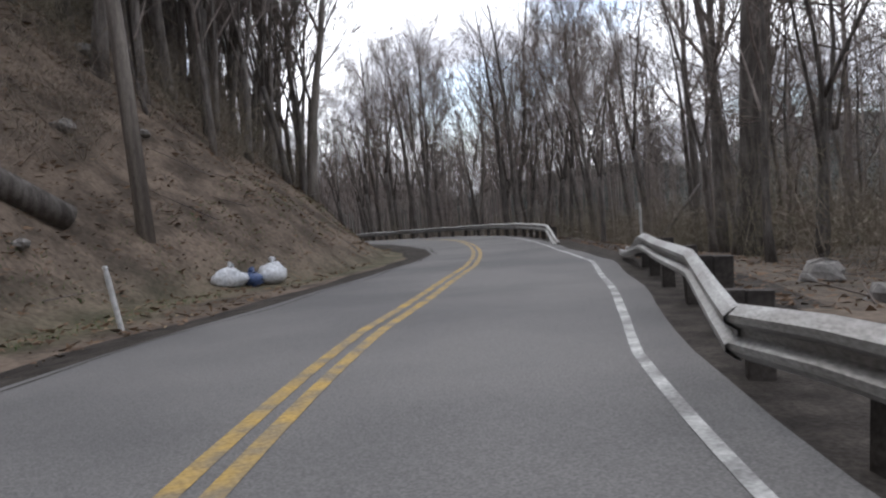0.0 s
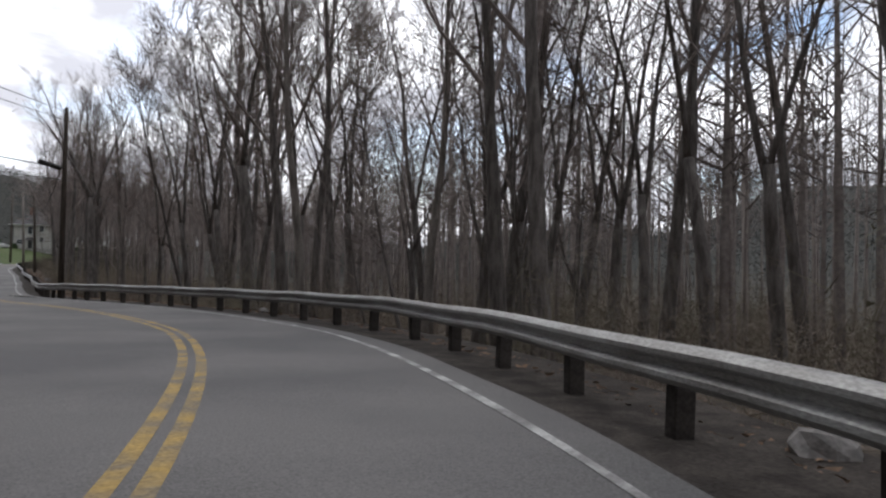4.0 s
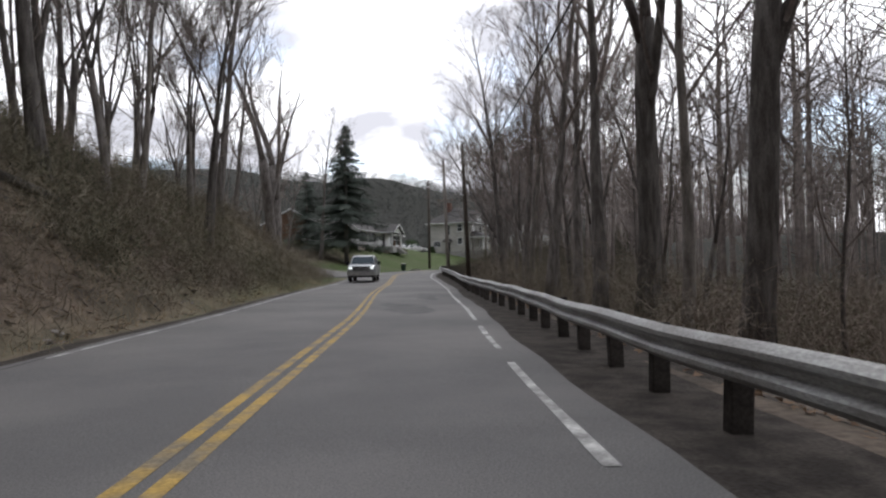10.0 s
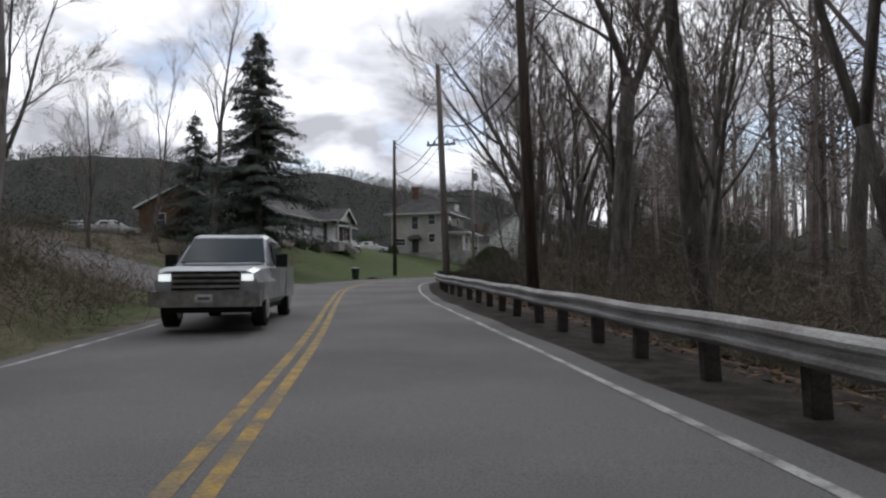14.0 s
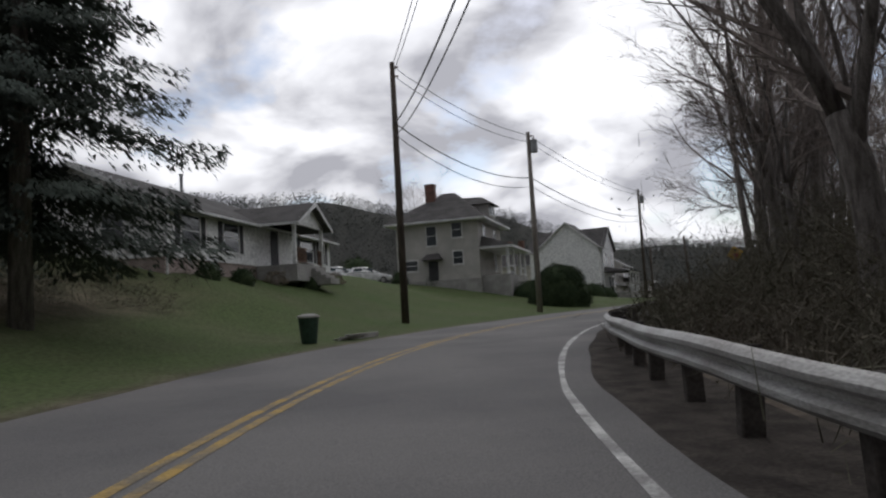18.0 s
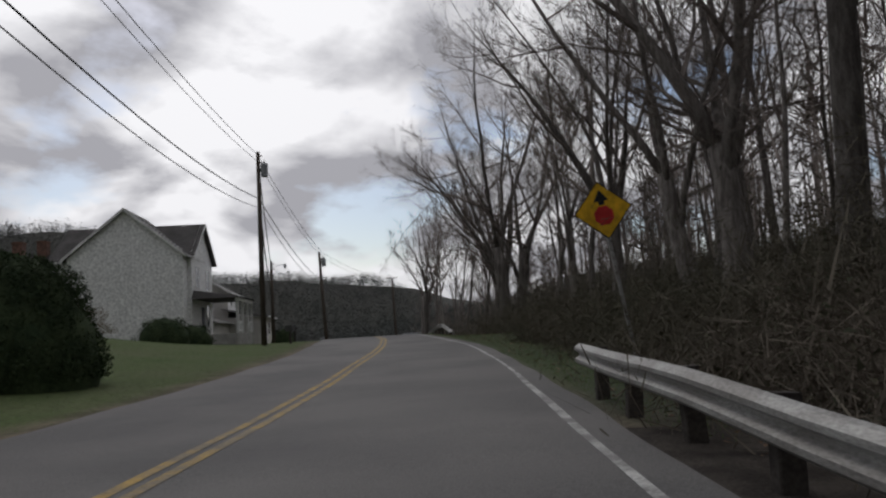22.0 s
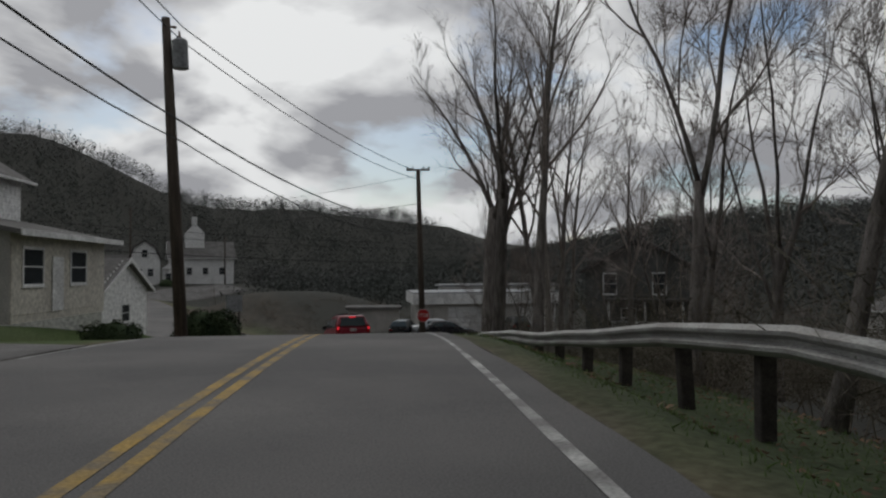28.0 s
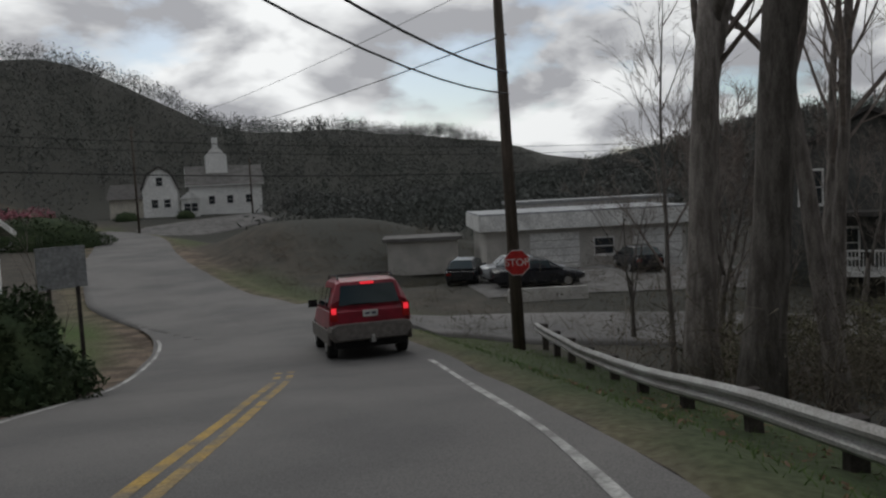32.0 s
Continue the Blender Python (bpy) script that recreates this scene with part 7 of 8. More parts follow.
def sport_utility():
    """Dark red compact SUV, nose along +x, origin on the road under its middle."""
    c = thing("red_suv", "dark red compact SUV with grey cladding, brake lamps lit", "car")
    part("body", loft([ring(-2.16, 0.8, 0.5, 0.84, 0.78, 0.83, 1.02), ring(-2.08, 0.86, 0.42, 0.89, 0.8, 0.87, 1.1), ring(-1.0, 0.88, 0.32, 0.9, 0.75, 0.89, 1.12),
                       ring(0.7, 0.88, 0.32, 0.9, 0.75, 0.88, 1.1), ring(1.5, 0.87, 0.34, 0.88, 0.75, 0.82, 1.04), ring(2.1, 0.78, 0.45, 0.8, 0.7, 0.72, 0.94)]), "red_paint", c)
    part("cabin", loft([ring(-2.08, 0.84, 1.05, 0.83, 1.2, 0.72, 1.3), ring(-1.92, 0.85, 1.05, 0.78, 1.4, 0.66, 1.66), ring(-1.6, 0.86, 1.05, 0.78, 1.42, 0.66, 1.73), ring(-0.2, 0.86, 1.05, 0.79, 1.42, 0.67, 1.75),
                        ring(0.35, 0.86, 1.05, 0.78, 1.4, 0.62, 1.66), ring(1.1, 0.84, 1.0, 0.78, 1.08, 0.68, 1.13)]), "red_paint", c)
    part("rear_window", quad_pane((-2.1, 0.66, 1.16), (-2.1, -0.66, 1.16), (-1.96, -0.58, 1.58), (-1.96, 0.58, 1.58), 0.03), "car_glass", c, "dark tinted rear window")
    for s in (-1, 1):
        for x0, x1 in ((-1.75, -1.15), (-1.05, -0.2), (-0.1, 0.62)):
            p = [(x0, s * 0.845, 1.14), (x1, s * 0.845, 1.14), (min(x1, x1 - 0.05), s * 0.745, 1.56), (x0 + 0.04, s * 0.745, 1.56)]
            part("side_window", quad_pane(*(p if s < 0 else p[::-1]), 0.02), "car_glass", c)
        lamp = part("tail_lamp", Mesh().box(-2.19, min(s * 0.7, s * 0.86), 0.84, -2.02, max(s * 0.7, s * 0.86), 1.16, None, 0.02), "lamp_red", c)
        part("brake_bulb", Mesh().box(-2.2, min(s * 0.73, s * 0.83), 1.0, -2.191, max(s * 0.73, s * 0.83), 1.12), "tail_red", lamp, "lit red brake lamp")
        m = part("mirror", Mesh().box(0.42, min(s * 0.88, s * 1.1), 1.08, 0.56, max(s * 0.88, s * 1.1), 1.26, None, 0.03), "black_paint", c)
        part("roof_rail", Mesh().tube([(-1.75, s * 0.6, 1.72), (-1.65, s * 0.6, 1.8), (-0.1, s * 0.6, 1.82), (0.0, s * 0.6, 1.74)], [0.02] * 4, 6), "black_paint", c)
        part("side_cladding", Mesh().box(-2.0, min(s * 0.86, s * 0.925), 0.34, 1.9, max(s * 0.86, s * 0.925), 0.66, None, 0.02), "cladding", c)
    for x in (-1.3, -0.5):
        part("roof_bar", Mesh().tube([(x, -0.6, 1.81), (x, 0.6, 1.81)], [0.02, 0.02], 6), "black_paint", c)
    part("rear_bumper", loft([ring(-2.3, 0.8, 0.44, 0.86, 0.62, 0.84, 0.76), ring(-2.02, 0.88, 0.38, 0.925, 0.62, 0.9, 0.8)]), "cladding", c, "grey plastic rear bumper")
    part("front_bumper", loft([ring(1.95, 0.85, 0.38, 0.9, 0.6, 0.86, 0.76), ring(2.25, 0.72, 0.44, 0.78, 0.6, 0.72, 0.74)]), "cladding", c)
    part("centre_brake_lamp", Mesh().box(-2.02, -0.14, 1.6, -1.93, 0.14, 1.645), "tail_red", c, "lit red brake lamp")
    plate = part("number_plate", Mesh().box(-2.2, -0.16, 0.9, -2.165, 0.16, 1.04), "plate", c)
    part("plate_bars", Mesh().box(-2.206, -0.12, 0.945, -2.201, -0.02, 0.995).box(-2.206, 0.02, 0.945, -2.201, 0.12, 0.995), "plate_bar", plate)
    part("tow_hitch", Mesh().box(-2.36, -0.05, 0.36, -2.1, 0.05, 0.44).tube([(-2.33, 0, 0.44), (-2.33, 0, 0.52)], [0.035, 0.03], 8), "chrome", c)
    part("underbody", Mesh().box(-2.0, -0.78, 0.24, 2.0, 0.78, 0.4), "tyre", c)
    part("wiper", Mesh().box(-2.145, -0.05, 1.17, -2.12, 0.45, 1.19), "black_paint", c)
    for s in (-1, 1):
        part("head_lamp", Mesh().box(1.98, min(s * 0.5, s * 0.74), 0.74, 2.12, max(s * 0.5, s * 0.74), 0.9), "plate", c)
    wheels(c, (-1.32, 1.32), 0.79)
    return c


def sedan(name, label, paint, estate=False, lamps=False, group=""):
    c = thing(name, label, "car", group)
    part("body", loft([ring(-2.3, 0.72, 0.45, 0.78, 0.7, 0.74, 0.88), ring(-2.0, 0.84, 0.3, 0.88, 0.65, 0.84, 0.95), ring(-0.6, 0.88, 0.25, 0.9, 0.62, 0.86, 0.95), ring(1.0, 0.88, 0.25, 0.89, 0.62, 0.84, 0.92),
                       ring(1.9, 0.82, 0.3, 0.84, 0.6, 0.76, 0.8), ring(2.3, 0.68, 0.42, 0.72, 0.58, 0.64, 0.7)]), paint, c)
    back = -2.1 if estate else -1.6
    part("cabin", loft([ring(back, 0.82, 0.9, 0.78, 0.95, 0.68, 1.0), ring(back + 0.5, 0.82, 0.9, 0.72, 1.2, 0.58, 1.42), ring(-0.1, 0.82, 0.9, 0.73, 1.22, 0.6, 1.46), ring(0.35, 0.82, 0.9, 0.72, 1.2, 0.56, 1.38), ring(1.2, 0.8, 0.86, 0.74, 0.9, 0.66, 0.94)]), paint, c)
    for s in (-1, 1):
        for x0, x1 in ((back + 0.55, -0.35), (-0.27, 0.45)):
            p = [(x0 - 0.15, s * 0.8, 0.98), (x1 + 0.15, s * 0.8, 0.98), (x1, s * 0.655, 1.34), (x0, s * 0.655, 1.34)]
            part("side_window", quad_pane(*(p if s < 0 else p[::-1]), 0.02), "car_glass", c)
        part("tail_lamp", Mesh().box(-2.3, min(s * 0.5, s * 0.74), 0.68, -2.18, max(s * 0.5, s * 0.74), 0.82), "lamp_red", c)
        part("head_lamp", Mesh().box(2.1, min(s * 0.42, s * 0.68), 0.56, 2.28, max(s * 0.42, s * 0.68), 0.7), "plate", c)
        part("mirror", Mesh().box(0.5, min(s * 0.84, s * 1.0), 0.92, 0.62, max(s * 0.84, s * 1.0), 1.04, None, 0.02), paint, c)
    part("windscreen", quad_pane((1.14, -0.66, 0.95), (1.14, 0.66, 0.95), (0.42, 0.52, 1.36), (0.42, -0.52, 1.36), 0.03), "car_glass", c)
    part("rear_window", quad_pane((back + 0.03, 0.64, 1.0), (back + 0.03, -0.64, 1.0), (back + 0.48, -0.54, 1.38), (back + 0.48, 0.54, 1.38), 0.03), "car_glass", c)
    part("underbody", Mesh().box(-2.0, -0.78, 0.18, 2.0, 0.78, 0.3), "tyre", c)
    wheels(c, (-1.35, 1.4), 0.77, 0.32, 0.2)
    return c


def pickup():
    c = thing("silver_pickup", "silver pickup truck with lit headlamps in the oncoming lane", "truck")
    part("bonnet", loft([ring(0.75, 0.95, 0.42, 0.98, 0.85, 0.92, 1.2), ring(2.4, 0.95, 0.42, 0.98, 0.85, 0.9, 1.14), ring(2.75, 0.86, 0.5, 0.9, 0.85, 0.82, 1.06)]), "silver_paint", c)
    part("cabin", loft([ring(-1.25, 0.95, 0.42, 0.97, 1.15, 0.78, 1.8), ring(0.2, 0.95, 0.42, 0.97, 1.15, 0.78, 1.86), ring(0.55, 0.95, 0.42, 0.97, 1.15, 0.74, 1.78), ring(1.25, 0.95, 0.42, 0.96, 1.12, 0.84, 1.22)]), "silver_paint", c)
    bed = part("bed", Mesh().box(-3.0, -0.97, 0.5, -1.28, -0.88, 1.22).box(-3.0, 0.88, 0.5, -1.28, 0.97, 1.22).box(-3.0, -0.88, 0.5, -2.9, 0.88, 1.22).box(-2.9, -0.88, 0.5, -1.28, 0.88, 0.62), "silver_paint", c)
    part("windscreen", quad_pane((1.2, -0.82, 1.24), (1.2, 0.82, 1.24), (0.6, 0.7, 1.74), (0.6, -0.7, 1.74), 0.03), "car_glass", c)
    for s in (-1, 1):
        p = [(-1.1, s * 0.96, 1.22), (0.75, s * 0.96, 1.22), (0.4, s * 0.83, 1.7), (-1.1, s * 0.83, 1.7)]
        part("side_window", quad_pane(*(p if s < 0 else p[::-1]), 0.02), "car_glass", c)
        part("head_lamp", Mesh().box(2.68, min(s * 0.62, s * 0.82), 0.88, 2.8, max(s * 0.62, s * 0.82), 1.0), "headlamp", c, "lit headlamp")
        part("mirror", Mesh().box(0.75, min(s * 0.98, s * 1.22), 1.15, 0.9, max(s * 0.98, s * 1.22), 1.42, None, 0.03), "black_paint", c)
    grille = part("grille", Mesh().box(2.7, -0.58, 0.72, 2.8, 0.58, 1.05), "black_paint", c)
    for k in range(3):
        part("grille_bar", Mesh().box(2.8, -0.58, 0.76 + k * 0.1, 2.82, 0.58, 0.8 + k * 0.1), "chrome", grille)
    part("front_bumper", Mesh().box(2.6, -0.96, 0.42, 2.95, 0.96, 0.7, None, 0.05), "chrome", c)
    plate = part("number_plate", Mesh().box(2.95, -0.15, 0.5, 2.97, 0.15, 0.64), "plate", c)
    part("plate_bars", Mesh().box(2.972, -0.1, 0.545, 2.976, 0.1, 0.595), "plate_bar", plate)
    part("underbody", Mesh().box(-2.8, -0.8, 0.3, 2.6, 0.8, 0.5), "tyre", c)
    wheels(c, (-2.1, 1.85), 0.82, 0.39, 0.26)
    return c


def park(ob, x, y, dx, dy, z=None, pitch=0.0):
    ob.matrix_world = pose(x, y, ground_z(x, y) if z is None else z, 0, 0, math.degrees(math.atan2(dy, dx))) @ pose(0, 0, 0, 0, pitch, 0)


def on_road(s, d):
    p, t, n = station(s)
    return p[0] + n[0] * d, p[1] + n[1] * d, t, p[2]


x, y, t, z = on_road(289.0, 2.0)
q0, q1 = station(286.6)[0][2], station(290.6)[0][2]
park(sport_utility(), x, y, t[0], t[1], z + 0.012, math.degrees(math.atan2(q0 - q1, 4.0)))
x, y, t, z = on_road(141.2, -1.95)
park(pickup(), x, y, -t[0], -t[1], z + 0.012)
car = sedan("black_sedan", "black sedan parked on the gravel lot", "black_paint", group="parked cars")
park(car, 112.4, 274.6, 0.86, -0.5)
car = sedan("silver_sedan", "pale silver sedan parked behind the black one", "silver_paint", group="parked cars")
park(car, 113.2, 276.6, 0.86, -0.5)
car = sedan("dark_estate", "dark van-like estate car on the lot", "black_paint", True, group="parked cars")
park(car, 111.6, 279.6, 0.7, 0.7)
car = sedan("dark_estate", "dark estate car facing the garage", "black_paint", True, group="parked cars")
park(car, 120.5, 275.2, 0.5, 0.86)
for x, y, paint, word in ((9.0, 186.0, "white_paint", "white"), (6.2, 187.0, "silver_paint", "silver"), (33.6, 212.0, "white_paint", "white"), (31.5, 213.0, "white_paint", "pale")):
    car = sedan(f"{word}_sedan", f"{word} sedan parked beside the houses", paint, group="parked cars")
    park(car, x, y, 0.95, 0.3)


# ---- signs ----
def text_mesh(words, size, name="lettering"):
    cu = bpy.data.curves.new(name, "FONT")
    cu.body, cu.size, cu.align_x, cu.align_y, cu.extrude = words, size, "CENTER", "CENTER", 0.002
    ob = bpy.data.objects.new(name, cu)
    me = bpy.data.meshes.new_from_object(ob)
    bpy.data.objects.remove(ob)
    return me


def plate_shape(n, r, thick, turn=0.0):
    out = [(r * math.cos(turn + 2 * math.pi * k / n), r * math.sin(turn + 2 * math.pi * k / n)) for k in range(n)]
    return Mesh().prism(out, -thick, 0, "y")


def stop_sign():
    s = thing("stop_sign", "red octagonal stop sign fixed to the utility pole", "sign")
    part("plate_edge", plate_shape(8, 0.405, 0.004, math.pi / 8), "sign_white", s)
    face = part("face", Mesh().add(plate_shape(8, 0.38, 0.003, math.pi / 8).v, plate_shape(8, 0.38, 0.003, math.pi / 8).f), "sign_red", s)
    face.matrix_basis = Matrix.Translation((0, -0.005, 0))
    me = text_mesh("STOP", 0.3)
    me.materials.append(M["sign_white"])
    t = part("lettering", me, "sign_white", face)
    t.matrix_basis = pose(0, -0.006, 0, 90, 0, 0)
    part("back_bracket", Mesh().box(-0.03, 0.001, -0.3, 0.03, 0.03, 0.3), "galv", s)
    return s


heading = math.degrees(math.atan2(0.84, 0.55)) - 90
stop = stop_sign()
stop.matrix_world = pose(101.88, 263.2, -2.2 + 2.55, 0, 0, heading)

ahead = thing("stop_ahead_sign", "yellow diamond stop-ahead warning sign on a steel post", "sign")
part("plate_edge", plate_shape(4, 0.54, 0.004), "sign_black", ahead)
face = part("face", plate_shape(4, 0.515, 0.003), "sign_yellow", ahead)
face.matrix_basis = Matrix.Translation((0, -0.005, 0))
disc = part("octagon_symbol", plate_shape(8, 0.19, 0.002, math.pi / 8), "sign_red", face)
disc.matrix_basis = Matrix.Translation((0, -0.004, -0.1))
part("arrow_symbol", Mesh().prism([(-0.14, 0.17), (0.14, 0.17), (0.0, 0.38)], -0.007, -0.004, "y").prism([(-0.055, 0.1), (0.055, 0.1), (0.055, 0.17), (-0.055, 0.17)], -0.007, -0.004, "y"), "sign_black", face)
part("post", Mesh().box(-0.03, 0.002, -3.2, 0.03, 0.045, 0.5), "galv", ahead)
x, y = beside(211.5, 5.1)
tz = station(211.5)[1]
ahead.matrix_world = pose(x, y, station(211.5)[0][2] + 3.0, 0, -8, math.degrees(math.atan2(tz[1], tz[0])) - 90)

board = thing("sign_board", "dark back of a square board on two legs by the bend", "sign")
part("board", Mesh().box(-0.55, -0.02, 0.75, 0.55, 0.03, 1.75, None, 0.01), "steel", board)
for k in (-0.32, 0.32):
    part("leg", Mesh().box(k - 0.04, -0.03, -1.9, k + 0.04, 0.05, 0.78), "post", board)
board.matrix_world = pose(89.9, 261.8, 0.5, 0, 0, 10) @ Matrix.Scale(0.78, 4)


# ---- roadside things ----
def marker(x, y, h, label, tilt=(0, 0)):
    m = thing("marker_post", label, "post", "white roadside marker posts", pose(x, y, ground_z(x, y), *tilt, 0))
    part("stake", Mesh().tube([(0, 0, -0.3), (0, 0, h * 0.9), (0, 0, h)], [0.04, 0.04, 0.025], 8), "marker", m)
    part("cap", Mesh().tube([(0, 0, h), (0, 0, h + 0.03)], [0.045, 0.03], 8), "marker", m)


marker(17.9, 16.7, 1.45, "slim white marker post beside the creek side shoulder")
marker(1.4, 11.4, 0.95, "tilted white marker post at the foot of the bank", (0, -9))


def lumpy(n_lat, n_lon, rx, ry, rz, seed, rough=0.18):
    rg_ = random.Random(seed)
    v, f = [], []
    for i in range(n_lat + 1):
        a = math.pi * i / n_lat
        for j in range(n_lon):
            b = 2 * math.pi * j / n_lon
            k = 1 + rg_.uniform(-rough, rough)
            v.append(Vector((rx * math.sin(a) * math.cos(b) * k, ry * math.sin(a) * math.sin(b) * k, rz * math.cos(a) * k)))
    for i in range(n_lat):
        for j in range(n_lon):
            f.append((i * n_lon + j, (i + 1) * n_lon + j, (i + 1) * n_lon + (j + 1) % n_lon, i * n_lon + (j + 1) % n_lon))
    return Mesh().add(v, f)


for k, (x, y, mat, word, r) in enumerate(((4.4, 16.7, "bag", "white", 0.34), (5.6, 17.2, "bag", "white", 0.36), (5.0, 16.8, "blue_bag", "dark blue", 0.24))):
    b = thing("rubbish_bag", f"{word} plastic rubbish bag dumped on the verge", "rubbish bag", "dumped bags", pose(x, y, ground_z(x, y) + r * 0.6, 0, 0, 40 * k))
    part("sack", lumpy(8, 12, r * 1.25, r, r * 0.8, 60 + k), mat, b, smooth=True)
    part("tied_neck", Mesh().tube([(0, 0, r * 0.7), (0.02, 0, r * 0.85), (0.08, 0.03, r * 1.05)], [0.07, 0.03, 0.09], 8), mat, b)

bin_ = thing("rubbish_bin", "dark green lidded rubbish bin on the lawn edge", "bin", m=pose(29.6, 175.6, ground_z(29.6, 175.6)))
part("tub", Mesh().tube([(0, 0, 0), (0, 0, 0.05), (0, 0, 0.82)], [0.24, 0.25, 0.33], 16), "bin_green", bin_)
part("lid", Mesh().tube([(0, 0, 0.83), (0, 0, 0.88), (0, 0, 0.95)], [0.36, 0.36, 0.18], 16), "concrete", bin_, "pale grey lid")
planks = thing("lumber_pile", "weathered planks lying on the lawn beside the bin", "lumber")
for k in range(3):
    m = pose(31.2 + 0.1 * k, 177.4 + 0.12 * k, ground_z(31.2, 177.4) + 0.05 + 0.06 * k, 0, 0, 52 + 5 * k)
    part("plank", Mesh().box(-1.2, -0.09, -0.03, 1.2, 0.09, 0.025, m), "concrete", planks)

barrier = thing("concrete_barrier", "low pale concrete barrier in front of the parked cars", "barrier")
m = frame_at(108.6, 272.2, 0.85, -0.52, ground_z(110, 271.4) - 0.05)
part("block", Mesh().prism([(-0.3, 0), (0.3, 0), (0.2, 0.3), (0.12, 0.6), (-0.12, 0.6), (-0.2, 0.3)], 0, 3.6, "x", m), "concrete", barrier)

mail = thing("mailbox", "dark metal mailbox on a post beside the drive", "mailbox", m=pose(*beside(258.5, -6.2), ground_z(*beside(258.5, -6.2)), 0, 0, 40))
part("box", Mesh().prism([(-0.12, 1.0), (0.12, 1.0), (0.12, 1.15), (0.06, 1.25), (-0.06, 1.25), (-0.12, 1.15)], -0.25, 0.25, "y"), "mailbox", mail)
part("post", Mesh().box(-0.05, -0.05, -0.4, 0.05, 0.05, 1.0), "post", mail)
mail = thing("mailbox", "dark mailbox on a stout post by the lawn", "mailbox", m=pose(*beside(247.5, -5.6), ground_z(*beside(247.5, -5.6)), 0, 0, 40))
part("box", Mesh().box(-0.3, -0.25, 0.85, 0.3, 0.25, 1.25, None, 0.03), "mailbox", mail)
part("post", Mesh().box(-0.06, -0.06, -0.4, 0.06, 0.06, 0.85), "post", mail)

log = thing("fallen_log", "long dark fallen log on the leafy bank", "log")
pts = [(15.1, 102.6), (15.7, 103.8), (16.4, 105.6), (17.3, 107.8)]
part("stem", Mesh().tube([(a, b, ground_z(a, b) + 0.14) for a, b in pts], [0.15, 0.13, 0.11, 0.07], 8), "bark", log, smooth=True)
log = thing("fallen_log", "mossy fallen trunk lying at the foot of the bank", "log")
pts = [(-6.0, 12.0), (-3.5, 13.5), (-1.0, 15.2), (1.2, 16.4)]
part("stem", Mesh().tube([(a, b, ground_z(a, b) + 0.3) for a, b in pts], [0.36, 0.36, 0.33, 0.28], 10), "bark", log, smooth=True)
log = thing("leaning_snag", "broken leaning branch among the creek trees", "log")
xa, ya = beside(36, 10.5)
xb, yb = beside(41, 20)
part("stem", Mesh().tube([(xa, ya, ground_z(xa, ya) + 0.1), ((xa + xb) / 2, (ya + yb) / 2, 2.4), (xb, yb, 4.6)], [0.12, 0.1, 0.05], 7), "bark", log, smooth=True)

rr = random.Random(71)
for k in range(46):
    s_, d_ = rr.uniform(5, 125), rr.uniform(-13, -5.2) if k % 2 else rr.uniform(5.6, 11)
    x, y = beside(s_, d_)
    if abs(road_frame([x], [y])[1][0]) < 5:
        continue
    r = rr.uniform(0.12, 0.4)
    st = new("field_stone", lumpy(5, 8, r * 1.2, r, r * 0.7, 200 + k, 0.22).mesh("field_stone", False))
    st.data.materials.append(M["rock"])
    tagged(st, "rough grey stone lying among fallen leaves", "stone", "scattered stones")
    st.matrix_world = pose(x, y, ground_z(x, y) + r * 0.3, 0, 0, rr.uniform(0, 360))


# ---- evergreens and shrubs ----
def spruce_tree(x, y, h, spread, seed, label, name="spruce_tree", flat=60, base=0.06):
    rg = np.random.default_rng(seed)
    root = thing(name, label, "tree", "evergreen trees", pose(x, y, ground_z(x, y)))
    part("trunk", Mesh().tube([(0, 0, -0.4), (0, 0, h * 0.5), (0, 0, h)], [h * 0.018, h * 0.011, 0.02], 9), "bark", root, smooth=True)
    vs, fs, k = [], [], 0
    nw = int(h / 0.42)
    for w in range(nw):
        t = base + (1 - base) * w / nw
        reach = spread * (1 - t) ** 0.85 * rg.uniform(0.8, 1.1) + 0.15
        for b in range(7):
            a = rg.uniform(0, 6.28)
            r1 = reach * rg.uniform(0.7, 1.1)
            n = max(8, int(flat * r1 / spread))
            u = rg.uniform(0.1, 1, n)
            droop = -0.22 * r1 * u ** 1.4 + 0.05 * r1 * u ** 4
            px, py = np.cos(a) * r1 * u, np.sin(a) * r1 * u
            side = rg.normal(0, 0.09 + 0.1 * r1 * (1 - u * 0.5), n)
            c = np.stack([px - np.sin(a) * side, py + np.cos(a) * side, h * t + droop - np.abs(side) * 0.3 - rg.uniform(0, 0.3, n)], 1)
            tri = np.empty((n, 3, 3))
            out = np.stack([np.cos(a + side), np.sin(a + side), np.full(n, -0.35)], 1) * rg.uniform(0.1, 0.26, n)[:, None]
            wid = np.stack([-np.sin(a + side), np.cos(a + side), rg.normal(0, 0.5, n)], 1) * rg.uniform(0.025, 0.06, n)[:, None]
            tri[:, 0], tri[:, 1], tri[:, 2] = c + wid, c - wid, c + out + np.array([0, 0, -0.08])
            vs.append(tri.reshape(-1, 3))
    v = np.concatenate(vs)
    crown = arrays("crown", v, np.arange(len(v)).reshape(-1, 3), "needle")
    crown.parent = root
    return root


spruce_tree(22.4, 172.3, 17.6, 6.4, 81, "tall dark green spruce beside the driveway", flat=460, base=0.16)
spruce_tree(17.2, 177.5, 10.5, 4.2, 82, "lower dark spruce behind the tall one", flat=200)


